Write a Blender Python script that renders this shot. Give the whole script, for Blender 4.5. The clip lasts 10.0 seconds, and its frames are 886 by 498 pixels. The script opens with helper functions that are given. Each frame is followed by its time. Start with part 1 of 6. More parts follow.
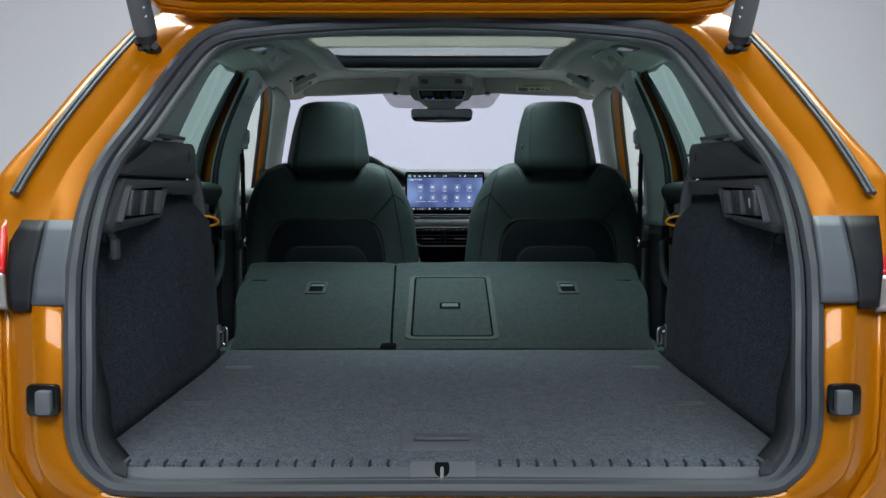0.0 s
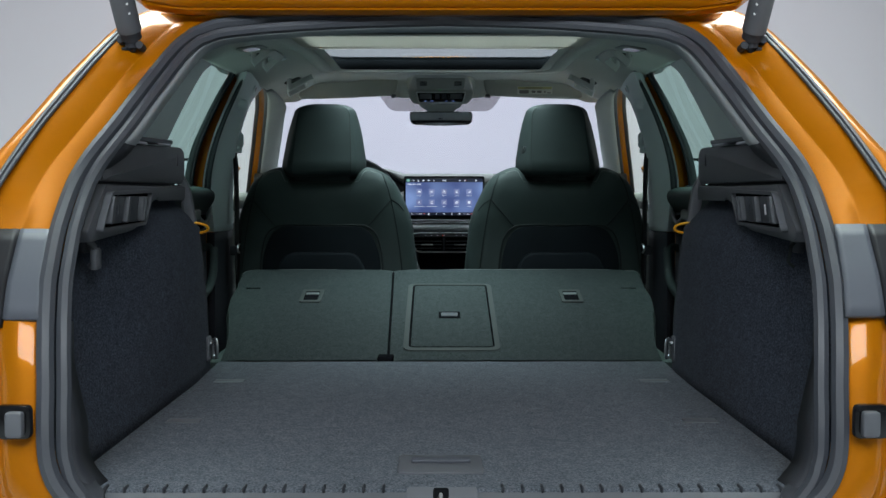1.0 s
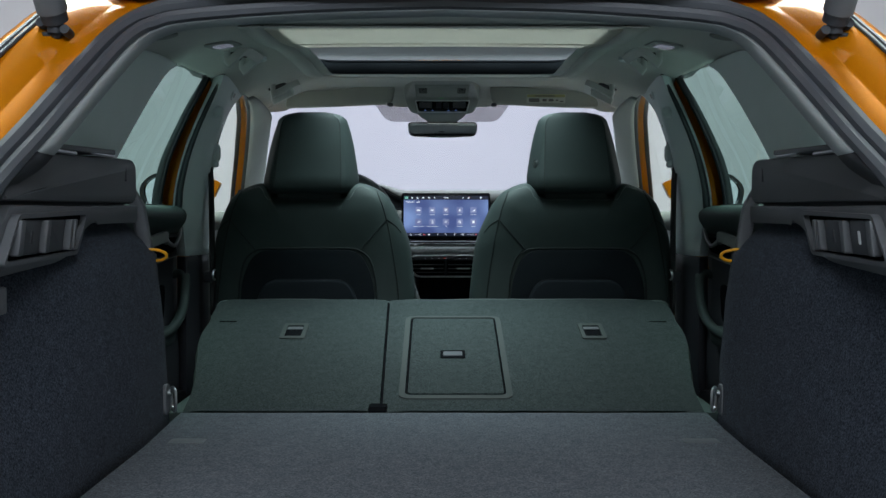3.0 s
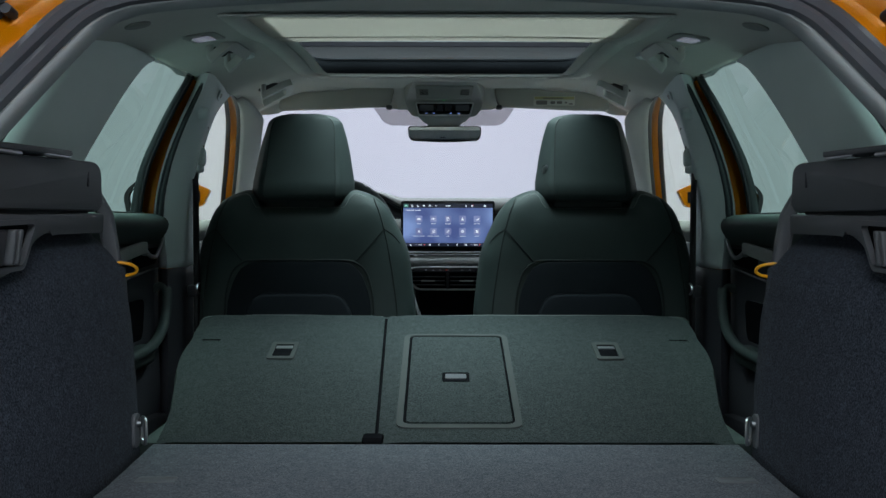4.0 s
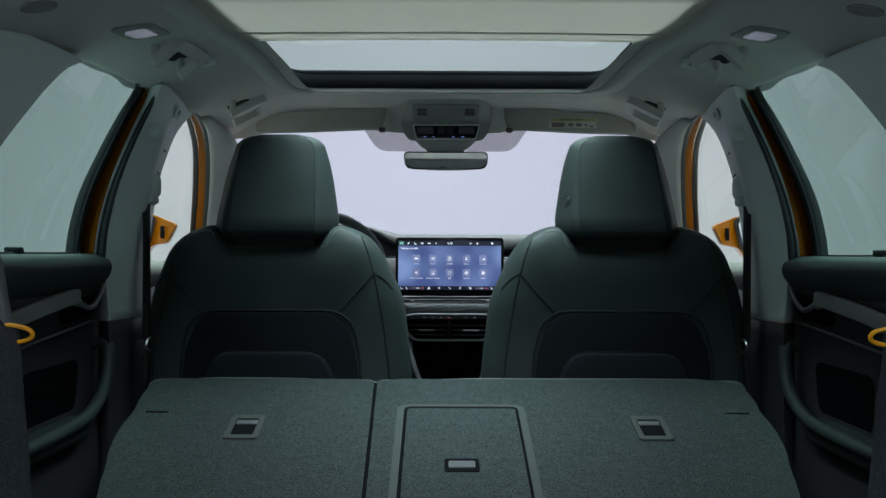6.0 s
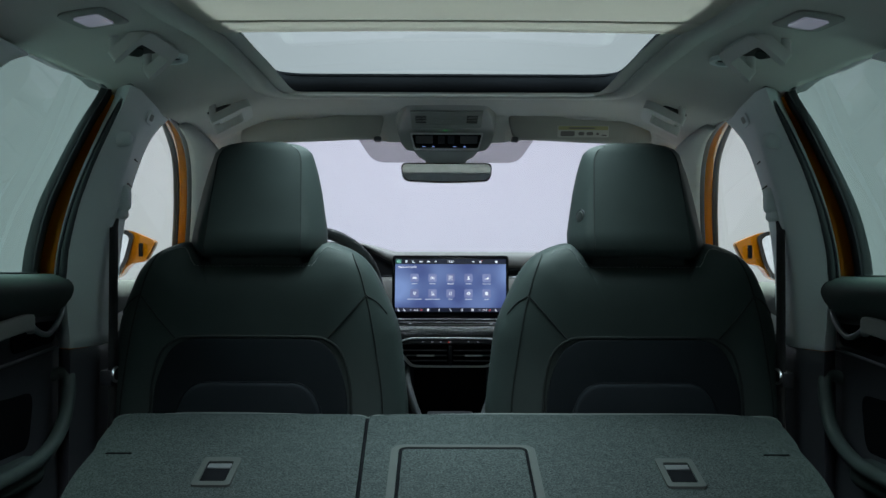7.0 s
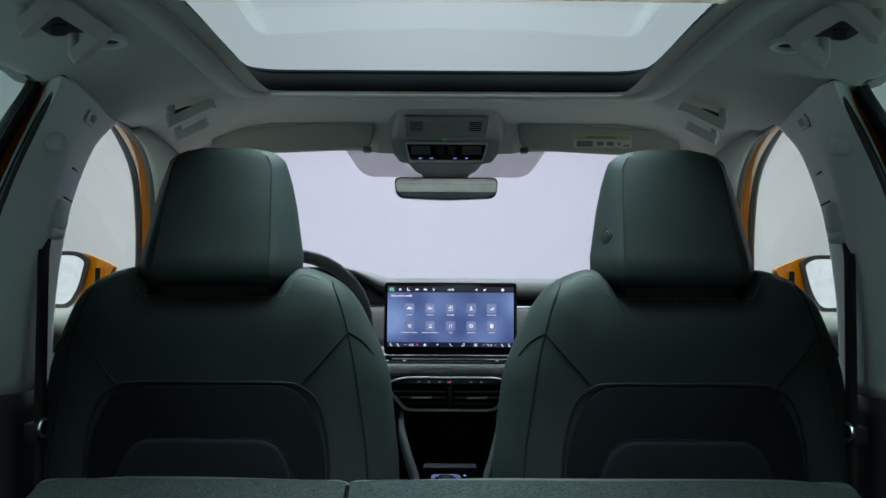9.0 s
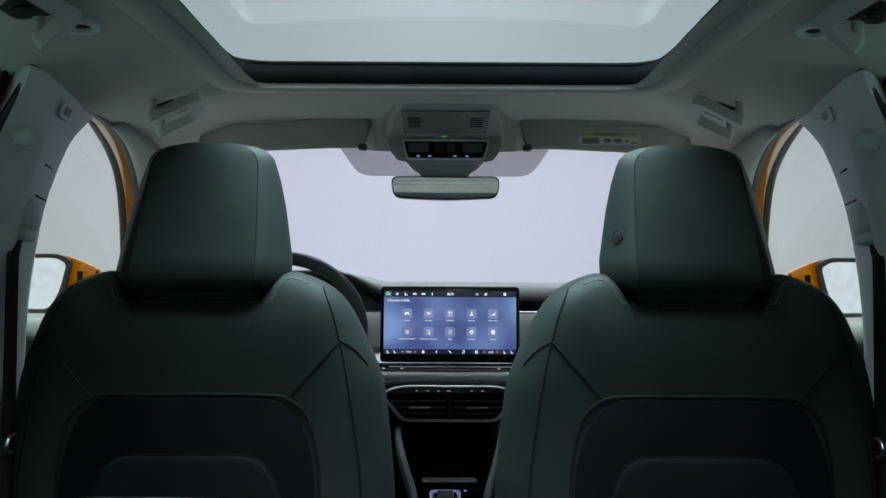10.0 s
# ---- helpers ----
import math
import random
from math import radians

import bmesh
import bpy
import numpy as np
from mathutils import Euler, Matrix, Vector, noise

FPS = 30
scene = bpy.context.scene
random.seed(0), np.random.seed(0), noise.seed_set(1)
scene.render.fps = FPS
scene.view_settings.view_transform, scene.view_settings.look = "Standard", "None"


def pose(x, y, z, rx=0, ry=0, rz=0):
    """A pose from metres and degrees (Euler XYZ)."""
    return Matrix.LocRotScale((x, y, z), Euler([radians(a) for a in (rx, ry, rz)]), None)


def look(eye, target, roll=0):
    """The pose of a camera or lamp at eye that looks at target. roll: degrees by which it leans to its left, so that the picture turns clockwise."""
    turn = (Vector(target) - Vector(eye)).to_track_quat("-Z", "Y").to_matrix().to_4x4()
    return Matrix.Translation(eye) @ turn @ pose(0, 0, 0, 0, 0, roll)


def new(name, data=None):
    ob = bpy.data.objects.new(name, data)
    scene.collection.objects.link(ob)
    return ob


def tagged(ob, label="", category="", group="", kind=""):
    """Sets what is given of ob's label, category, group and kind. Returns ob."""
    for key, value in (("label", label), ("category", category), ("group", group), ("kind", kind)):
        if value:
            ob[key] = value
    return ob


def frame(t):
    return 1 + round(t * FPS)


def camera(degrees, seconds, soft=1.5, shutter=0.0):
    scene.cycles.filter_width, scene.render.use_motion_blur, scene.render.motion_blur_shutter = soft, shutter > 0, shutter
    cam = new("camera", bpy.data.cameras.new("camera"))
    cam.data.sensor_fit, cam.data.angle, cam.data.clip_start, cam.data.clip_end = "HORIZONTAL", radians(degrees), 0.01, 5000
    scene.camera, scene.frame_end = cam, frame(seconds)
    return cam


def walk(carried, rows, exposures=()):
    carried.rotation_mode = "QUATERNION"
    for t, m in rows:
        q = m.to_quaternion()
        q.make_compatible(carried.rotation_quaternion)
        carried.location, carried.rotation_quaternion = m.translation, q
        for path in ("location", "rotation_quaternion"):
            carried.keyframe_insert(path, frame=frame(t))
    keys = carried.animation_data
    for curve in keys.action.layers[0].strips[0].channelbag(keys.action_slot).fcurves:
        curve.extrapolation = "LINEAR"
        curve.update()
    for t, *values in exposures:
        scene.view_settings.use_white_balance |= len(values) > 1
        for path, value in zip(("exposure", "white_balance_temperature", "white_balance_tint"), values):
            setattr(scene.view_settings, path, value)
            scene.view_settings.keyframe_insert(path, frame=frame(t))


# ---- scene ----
from mathutils.bvhtree import BVHTree

cam = camera(46.9, 10.0)
PATH = [
    (0, (-0.006, 0.014, 1.079), (0.0, 2.011, 0.969), -0.0),
    (0.5, (-0.005, 0.045, 1.081), (0.001, 2.042, 0.971), -0.0),
    (1, (-0.005, 0.11, 1.084), (0.002, 2.107, 0.981), -0.0),
    (1.5, (-0.005, 0.188, 1.086), (0.002, 2.186, 0.989), 0.0),
    (2, (-0.007, 0.283, 1.087), (0.001, 2.281, 1.0), 0.1),
    (2.5, (-0.008, 0.387, 1.093), (-0.001, 2.385, 1.016), 0.0),
    (4, (-0.01, 0.703, 1.096), (-0.006, 2.702, 1.041), 0.1),
    (4.5, (-0.015, 0.813, 1.1), (-0.009, 2.813, 1.066), 0.1),
    (5, (-0.015, 0.949, 1.105), (-0.01, 2.949, 1.091), 0.1),
    (5.5, (-0.018, 1.06, 1.111), (-0.01, 3.06, 1.108), 0.2),
    (7, (-0.013, 1.397, 1.121), (-0.009, 3.397, 1.165), 0.2),
    (7.5, (-0.013, 1.495, 1.124), (-0.008, 3.494, 1.183), 0.2),
    (8, (-0.01, 1.586, 1.127), (-0.007, 3.585, 1.2), 0.3),
    (8.5, (-0.011, 1.666, 1.13), (-0.007, 3.664, 1.214), 0.2),
    (9, (-0.009, 1.748, 1.133), (-0.006, 3.746, 1.225), 0.3),
    (9.5, (-0.008, 1.811, 1.138), (-0.005, 3.809, 1.231), 0.2),
    (10, (-0.008, 1.864, 1.138), (-0.004, 3.861, 1.235), 0.3),
]
walk(cam, [(t, look(eye, target, roll)) for t, eye, target, roll in PATH])
# The studio's white balance and exposure come with the walk above.

# ---------------------------------------------------------------- world and lamps
world = bpy.data.worlds.new("studio_air")
scene.world = world
world.use_nodes = True
world.node_tree.nodes["Background"].inputs[0].default_value = (0.80, 0.84, 0.90, 1)
world.node_tree.nodes["Background"].inputs[1].default_value = 0.05


def area_lamp(name, m, sx, sy, watts, colour=(1, 1, 1)):
    data = bpy.data.lights.new(name, "AREA")
    data.shape, data.size, data.size_y, data.energy, data.color = "RECTANGLE", sx, sy, watts, colour
    ob = new(name, data)
    ob.matrix_world = m
    return ob


# a large soft box over the car and a wash on the cove ahead
area_lamp("overhead_softbox_lamp", pose(0, 4.4, 4.77), 4.2, 4.4, 1150, (0.84, 1.0, 0.98))
# added fill, no such source known: lifts the boot from behind
area_lamp("rear_fill_lamp", look((0, -1.0, 2.95), (0, 2.1, 0.8)), 3.0, 1.2, 150, (0.86, 0.95, 1.0))
area_lamp("cove_wash_lamp", look((0, 7.6, 4.8), (0, 13.2, 0.3)), 3.6, 0.8, 385, (0.95, 0.90, 1.0))

# ---------------------------------------------------------------- materials
def material(name):
    m = bpy.data.materials.new(name)
    m.use_nodes = True
    t = m.node_tree
    return m, t, t.nodes["Principled BSDF"]


def node(t, kind, **values):
    n = t.nodes.new(kind)
    for k, v in values.items():
        n.inputs[k].default_value = v
    return n


def noise_mix(t, scale, dark, light, detail=4.0, lo=0.35, hi=0.65, coord="Object"):
    """A colour that wanders between dark and light; returns its socket and the noise's."""
    co = t.nodes.new("ShaderNodeTexCoord")
    n = node(t, "ShaderNodeTexNoise", Scale=scale, Detail=detail)
    t.links.new(co.outputs[coord], n.inputs["Vector"])
    r = t.nodes.new("ShaderNodeValToRGB")
    r.color_ramp.elements[0].position, r.color_ramp.elements[1].position = lo, hi
    r.color_ramp.elements[0].color, r.color_ramp.elements[1].color = (*dark, 1), (*light, 1)
    t.links.new(n.outputs["Fac"], r.inputs["Fac"])
    return r.outputs["Color"], n.outputs["Fac"]


def bump(t, bsdf, height, strength, distance):
    b = node(t, "ShaderNodeBump", Strength=strength, Distance=distance)
    t.links.new(height, b.inputs["Height"])
    t.links.new(b.outputs["Normal"], bsdf.inputs["Normal"])


def grained(name, dark, light, rough, grain=900.0, relief=0.25, deep=0.0004, wide=6.0, spec=0.4):
    """A moulded plastic, leather or rubber: fine grain in relief, faint wide mottling, uneven gloss."""
    m, t, b = material(name)
    colour, wide_fac = noise_mix(t, wide, dark, light, 3.0, 0.3, 0.7)
    t.links.new(colour, b.inputs["Base Color"])
    _, fine = noise_mix(t, grain, dark, light, 2.0)
    bump(t, b, fine, relief, deep)
    r = node(t, "ShaderNodeMapRange")
    r.inputs["To Min"].default_value, r.inputs["To Max"].default_value = rough - 0.06, rough + 0.06
    t.links.new(wide_fac, r.inputs["Value"])
    t.links.new(r.outputs["Result"], b.inputs["Roughness"])
    b.inputs["Specular IOR Level"].default_value = spec
    return m


def carpet(name, dark, light, fibre):
    """Needle felt: two sizes of heathered speckle and a rough nap."""
    m, t, b = material(name)
    fine, fine_fac = noise_mix(t, fibre, dark, light, 5.0, 0.37, 0.64)
    tint, _ = noise_mix(t, 55.0, (0.84, 0.86, 0.87), (1.10, 1.09, 1.09), 5.0, 0.32, 0.68)
    x = t.nodes.new("ShaderNodeMix")
    x.data_type, x.blend_type = "RGBA", "MULTIPLY"
    x.inputs["Factor"].default_value = 1.0
    t.links.new(fine, x.inputs[6])
    t.links.new(tint, x.inputs[7])
    t.links.new(x.outputs[2], b.inputs["Base Color"])
    b.inputs["Roughness"].default_value = 0.95
    b.inputs["Specular IOR Level"].default_value = 0.1
    b.inputs["Sheen Weight"].default_value = 0.02
    b.inputs["Sheen Roughness"].default_value = 0.5
    bump(t, b, fine_fac, 0.6, 0.002)
    return m


def glass(name, tint):
    m = bpy.data.materials.new(name)
    m.use_nodes = True
    t = m.node_tree
    t.nodes.remove(t.nodes["Principled BSDF"])
    clear = node(t, "ShaderNodeBsdfTransparent", Color=(*tint, 1))
    shine = node(t, "ShaderNodeBsdfGlossy", Color=(1, 1, 1, 1), Roughness=0.02)
    f = node(t, "ShaderNodeFresnel", IOR=1.45)
    x = t.nodes.new("ShaderNodeMixShader")
    k = t.nodes.new("ShaderNodeMath")
    k.operation = "MULTIPLY"
    k.inputs[1].default_value = 0.06
    t.links.new(f.outputs[0], k.inputs[0])
    t.links.new(k.outputs[0], x.inputs[0])
    t.links.new(clear.outputs[0], x.inputs[1])
    t.links.new(shine.outputs[0], x.inputs[2])
    t.links.new(x.outputs[0], t.nodes["Material Output"].inputs["Surface"])
    return m


def glow(name, colour, strength):
    m, t, b = material(name)
    b.inputs["Base Color"].default_value = (0.02, 0.02, 0.02, 1)
    b.inputs["Emission Color"].default_value = (*colour, 1)
    b.inputs["Emission Strength"].default_value = strength
    return m


def metal(name, colour, rough):
    m, t, b = material(name)
    c, f = noise_mix(t, 40.0, tuple(0.9 * v for v in colour), colour, 3.0)
    t.links.new(c, b.inputs["Base Color"])
    b.inputs["Metallic"].default_value = 1.0
    b.inputs["Roughness"].default_value = rough
    return m


def car_paint(name, deep, bright):
    """A pearl lacquer: flakes under a clear coat."""
    m, t, b = material(name)
    c, f = noise_mix(t, 2500.0, deep, bright, 1.0, 0.4, 0.6)
    t.links.new(c, b.inputs["Base Color"])
    b.inputs["Metallic"].default_value = 0.22
    b.inputs["Roughness"].default_value = 0.36
    b.inputs["Specular IOR Level"].default_value = 0.05
    b.inputs["Coat Weight"].default_value = 0.6
    b.inputs["Coat Roughness"].default_value = 0.025
    b.inputs["Coat IOR"].default_value = 1.45
    return m


PAINT = car_paint("orange_pearl_paint", (0.325, 0.101, 0.0006), (0.405, 0.128, 0.0010))
RUBBER = grained("black_seal_rubber", (0.034, 0.037, 0.046), (0.046, 0.050, 0.060), 0.5, 500, 0.2, 0.0003)
TRIM_BLACK = grained("black_grained_plastic", (0.024, 0.026, 0.032), (0.032, 0.034, 0.041), 0.64, 700, 0.35, 0.0005, 6.0, 0.25)
TRIM_DARK = grained("charcoal_grained_plastic", (0.074, 0.078, 0.089), (0.092, 0.097, 0.110), 0.55, 700, 0.35, 0.0005)
TRIM_GREY = grained("grey_pillar_plastic", (0.62, 0.69, 0.70), (0.67, 0.74, 0.75), 0.62, 800, 0.3, 0.0004)
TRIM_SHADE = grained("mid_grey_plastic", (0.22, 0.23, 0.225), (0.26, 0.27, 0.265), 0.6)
# Pillar plastic copied darker for the tail linings: shade put into the colour.
DIM_TRIM_GREY = grained("grey_pillar_plastic_dimmed", (0.36, 0.39, 0.41), (0.41, 0.44, 0.46), 0.62, 800, 0.3, 0.0004)
HEADLINER = grained("grey_headliner_fabric", (0.51, 0.525, 0.505), (0.56, 0.575, 0.555), 0.92, 1300, 0.5, 0.0006, 4.0, 0.1)
def translucent(name, dark, light, share):
    """Thin cloth that lets part of the light behind it through."""
    m = grained(name, dark, light, 0.95, 1500, 0.5, 0.0006, 3.0, 0.1)
    t = m.node_tree
    through_cloth = node(t, "ShaderNodeBsdfTranslucent", Color=(*light, 1))
    x = t.nodes.new("ShaderNodeMixShader")
    x.inputs[0].default_value = share
    t.links.new(t.nodes["Principled BSDF"].outputs[0], x.inputs[1])
    t.links.new(through_cloth.outputs[0], x.inputs[2])
    t.links.new(x.outputs[0], t.nodes["Material Output"].inputs["Surface"])
    return m


BLIND = translucent("beige_blind_cloth", (0.56, 0.53, 0.495), (0.62, 0.59, 0.55), 0.46)
GRIP_BEIGE = grained("warm_grey_grip_plastic", (0.52, 0.545, 0.53), (0.57, 0.595, 0.58), 0.6, 800, 0.3, 0.0004)
VISOR = grained("taupe_visor_cloth", (0.38, 0.38, 0.355), (0.43, 0.43, 0.40), 0.9, 1300, 0.4, 0.0005, 5.0, 0.1)
LEATHER = grained("dark_green_grey_leather", (0.0255, 0.0365, 0.0358), (0.0335, 0.0470, 0.0462), 0.56, 420, 0.35, 0.0006, 7.0, 0.22)
LEATHER_EDGE = grained("grey_leather_edge", (0.030, 0.038, 0.038), (0.040, 0.049, 0.048), 0.5, 420, 0.35, 0.0006, 7.0, 0.4)
SHELL = grained("black_seat_back_fabric", (0.0065, 0.009, 0.0115), (0.0095, 0.0125, 0.016), 0.75, 700, 0.5, 0.0006, 8.0, 0.1)
POUCH = grained("navy_black_pouch_fabric", (0.009, 0.012, 0.0155), (0.0125, 0.016, 0.020), 0.8, 600, 0.5, 0.0006, 8.0, 0.1)
FRAME_GREY = grained("matt_grey_frame_plastic", (0.033, 0.039, 0.038), (0.042, 0.048, 0.047), 0.8, 700, 0.4, 0.0005, 8.0, 0.15)
GRIP_GREY = grained("grey_grip_plastic", (0.055, 0.058, 0.066), (0.07, 0.073, 0.082), 0.7, 700, 0.3, 0.0004, 8.0, 0.2)
THREAD = grained("grey_thread", (0.17, 0.185, 0.185), (0.22, 0.235, 0.235), 0.8)
SEAM = grained("dark_seam", (0.006, 0.010, 0.010), (0.009, 0.014, 0.014), 0.8)
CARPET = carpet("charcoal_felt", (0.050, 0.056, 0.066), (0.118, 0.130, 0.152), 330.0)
# Backrest felt is darkened to offset strong light there; shade sits in the colour.
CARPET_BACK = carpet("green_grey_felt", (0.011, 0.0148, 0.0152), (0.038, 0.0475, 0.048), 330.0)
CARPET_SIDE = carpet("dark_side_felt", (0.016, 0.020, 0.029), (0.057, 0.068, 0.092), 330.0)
CHROME = metal("chrome", (0.75, 0.76, 0.78), 0.12)
SATIN = metal("satin_silver", (0.52, 0.53, 0.55), 0.32)
SATIN_GREY = metal("grey_satin_metal", (0.16, 0.17, 0.18), 0.45)
PIANO = grained("piano_black", (0.004, 0.004, 0.005), (0.006, 0.006, 0.007), 0.14, 80, 0.02, 0.0001)
# Near black: recess darkness is put into the colour; also black rubber and mesh.
BLACK_HOLE = grained("matt_black_and_recess_shade", (0.0055, 0.006, 0.007), (0.0075, 0.008, 0.0095), 0.95, 900, 0.25, 0.0004, 6.0, 0.0)
WEBBING = grained("black_belt_webbing", (0.006, 0.006, 0.007), (0.010, 0.010, 0.012), 0.75, 1500, 0.5, 0.0005)
YELLOW = grained("amber_plastic", (0.62, 0.27, 0.010), (0.72, 0.34, 0.015), 0.35)
TYRE = grained("tyre_rubber", (0.012, 0.012, 0.013), (0.02, 0.02, 0.021), 0.8, 200, 0.5, 0.001)
DASH_LIGHT = grained("grey_dashboard_top", (0.074, 0.072, 0.069), (0.090, 0.088, 0.084), 0.85, 500, 0.4, 0.0006, 6.0, 0.1)
DOOR_GREY = grained("grey_door_lining", (0.12, 0.125, 0.12), (0.15, 0.155, 0.15), 0.7, 500, 0.4, 0.0006, 6.0, 0.2)
DASH_FABRIC = grained("heathered_grey_dash_fabric", (0.11, 0.114, 0.112), (0.20, 0.205, 0.20), 0.85, 700, 0.7, 0.0008, 260.0, 0.2)
WHITE_WALL = grained("white_cove_paint", (0.425, 0.425, 0.44), (0.44, 0.44, 0.455), 0.8, 60, 0.0, 0.001, 0.3, 0.1)
# Invented tone for the unseen back wall, picked for the light it returns.
BACK_WALL = grained("grey_back_wall", (0.34, 0.34, 0.345), (0.40, 0.40, 0.405), 0.95, 40, 0.4, 0.004, 2.0, 0.05)
FLOOR_PAINT = grained("pale_grey_floor_paint", (0.36, 0.365, 0.37), (0.41, 0.415, 0.42), 0.5, 60, 0.1, 0.001, 0.9, 0.3)
RED_LENS = grained("red_lamp_lens", (0.45, 0.010, 0.012), (0.55, 0.016, 0.018), 0.12)
CLEAR_LENS = grained("pale_lamp_lens", (0.16, 0.14, 0.14), (0.20, 0.18, 0.18), 0.12)
SMOKED = grained("smoked_black_panel", (0.008, 0.008, 0.010), (0.012, 0.012, 0.015), 0.5, 300, 0.05, 0.0002, 6.0, 0.12)
# Chrome's sheen is put into this pale grey; plain plastic on the door bar.
SILVER_PLASTIC = grained("pale_grey_plastic_and_chrome_sheen", (0.58, 0.59, 0.60), (0.64, 0.65, 0.66), 0.3)
GREY_PANEL = grained("blue_grey_plastic_panel", (0.055, 0.060, 0.074), (0.072, 0.078, 0.094), 0.5, 500, 0.2, 0.0003, 6.0, 0.3)
DOOR_CHANNEL = grained("blue_grey_door_channel", (0.030, 0.038, 0.042), (0.040, 0.048, 0.052), 0.5)
WHITE_PRINT = grained("white_print", (0.55, 0.56, 0.58), (0.62, 0.63, 0.65), 0.6)
STICKER_YELLOW = grained("yellow_sticker", (0.42, 0.40, 0.20), (0.46, 0.44, 0.23), 0.5)
STICKER_WHITE = grained("white_sticker", (0.55, 0.55, 0.52), (0.62, 0.62, 0.58), 0.5)
STICKER_GREY = grained("grey_sticker_print", (0.16, 0.15, 0.15), (0.22, 0.20, 0.20), 0.5)
GLASS_CLEAR = glass("clear_windscreen", (0.87, 0.89, 1.0))
FRIT = glass("dotted_print_on_glass", (0.66, 0.65, 0.65))
GLASS_FRONT = glass("light_green_glass", (0.84, 0.90, 0.85))
GLASS_PRIVACY = glass("privacy_glass", (0.41, 0.57, 0.52))
GLASS_ROOF = glass("tinted_roof_glass", (0.51, 0.57, 0.59))
GLASS_REAR = glass("dark_rear_window", (0.20, 0.24, 0.23))
MIRROR = metal("mirror_silver", (0.80, 0.83, 0.90), 0.02)
LENS_WHITE = grained("white_lamp_lens", (0.30, 0.31, 0.34), (0.36, 0.37, 0.40), 0.16, 200, 0.05, 0.0002)
LENS_WHITE.node_tree.nodes["Principled BSDF"].inputs["Emission Color"].default_value = (0.72, 0.76, 1.0, 1)
LENS_WHITE.node_tree.nodes["Principled BSDF"].inputs["Emission Strength"].default_value = 0.14
CONSOLE_GREY = grained("grey_console_plastic", (0.27, 0.29, 0.28), (0.31, 0.33, 0.32), 0.6)
# Headliner cloth copied darker: shading for the overlit windscreen pillars is in the colour.
PILLAR_CLOTH = grained("grey_pillar_cloth", (0.34, 0.36, 0.35), (0.39, 0.41, 0.40), 0.92, 1300, 0.5, 0.0006, 4.0, 0.1)
LED_BLUE = glow("blue_led", (0.25, 0.40, 1.0), 0.8)
LED_GREEN = glow("green_led", (0.15, 1.0, 0.25), 0.4)
LED_RED = glow("red_led", (1.0, 0.08, 0.05), 0.5)
LED_WHITE = glow("white_symbol", (0.75, 0.82, 1.0), 0.45)
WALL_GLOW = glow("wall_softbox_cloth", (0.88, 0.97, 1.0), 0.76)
SOFTBOX = glow("softbox_cloth", (0.92, 0.96, 1.0), 1.0)

# ---------------------------------------------------------------- mesh tools
def finish(bm, name, mat, smooth=40.0):
    """A mesh from a bmesh, smooth but for edges sharper than so many degrees."""
    bmesh.ops.recalc_face_normals(bm, faces=bm.faces)
    me = bpy.data.meshes.new(name)
    bm.to_mesh(me)
    bm.free()
    for p in me.polygons:
        p.use_smooth = True
    me.set_sharp_from_angle(angle=radians(smooth))
    for m in (mat if isinstance(mat, (list, tuple)) else [mat]):
        me.materials.append(m)
    return me


def part(name, bm, mat, parent=None, label="", solid=0.0, offset=-1.0, smooth=40.0):
    """One mesh object, under a thing or a part if parent is given; solid: the thickness of a sheet."""
    ob = new(name, finish(bm, name, mat, smooth))
    if parent is not None:
        ob.parent = parent
        if parent.parent is not None or parent.matrix_basis != Matrix():
            ob.matrix_parent_inverse = (parent.parent.matrix_basis @ parent.matrix_parent_inverse @ parent.matrix_basis if parent.parent else parent.matrix_basis).inverted()
    if solid:
        s = ob.modifiers.new("thickness", "SOLIDIFY")
        s.thickness, s.offset = solid, offset
        s.use_even_offset = False
    return tagged(ob, label)


def thing(name, label, category, group="", kind="", at=(0, 0, 0)):
    ob = new(name)
    ob.empty_display_size = 0.05
    ob.location = at
    ob.matrix_basis = pose(*at)
    return tagged(ob, label, category, group, kind)


def smooth_line(points, steps=6, closed=False):
    """A Catmull-Rom curve through a few control points."""
    p = [Vector(q) for q in points]
    n = len(p)
    out = []
    for i in range(n if closed else n - 1):
        a = p[(i - 1) % n] if closed or i else p[0] * 2 - p[1]
        b, c = p[i], p[(i + 1) % n]
        d = p[(i + 2) % n] if closed or i + 2 < n else p[-1] * 2 - p[-2]
        for k in range(steps):
            t = k / steps
            out.append(0.5 * (2 * b + (c - a) * t + (2 * a - 5 * b + 4 * c - d) * t * t + (3 * b - a - 3 * c + d) * t ** 3))
    if not closed:
        out.append(p[-1].copy())
    return out


def grid(bm, rows, closed_u=False, closed_v=False):
    """Faces over a grid of points, row by row."""
    vs = [[bm.verts.new(p) for p in r] for r in rows]
    for i in range(len(vs) - (0 if closed_u else 1)):
        a, b = vs[i], vs[(i + 1) % len(vs)]
        for j in range(len(a) - (0 if closed_v else 1)):
            k = (j + 1) % len(a)
            bm.faces.new((a[j], a[k], b[k], b[j]))
    return vs


def loft(lines, steps=4, across=6):
    """A smooth sheet through several lines of control points."""
    bm = bmesh.new()
    fine = [smooth_line(l, across) for l in lines]
    cols = [smooth_line([f[j] for f in fine], steps) for j in range(len(fine[0]))]
    grid(bm, [[c[i] for c in cols] for i in range(len(cols[0]))])
    return bm


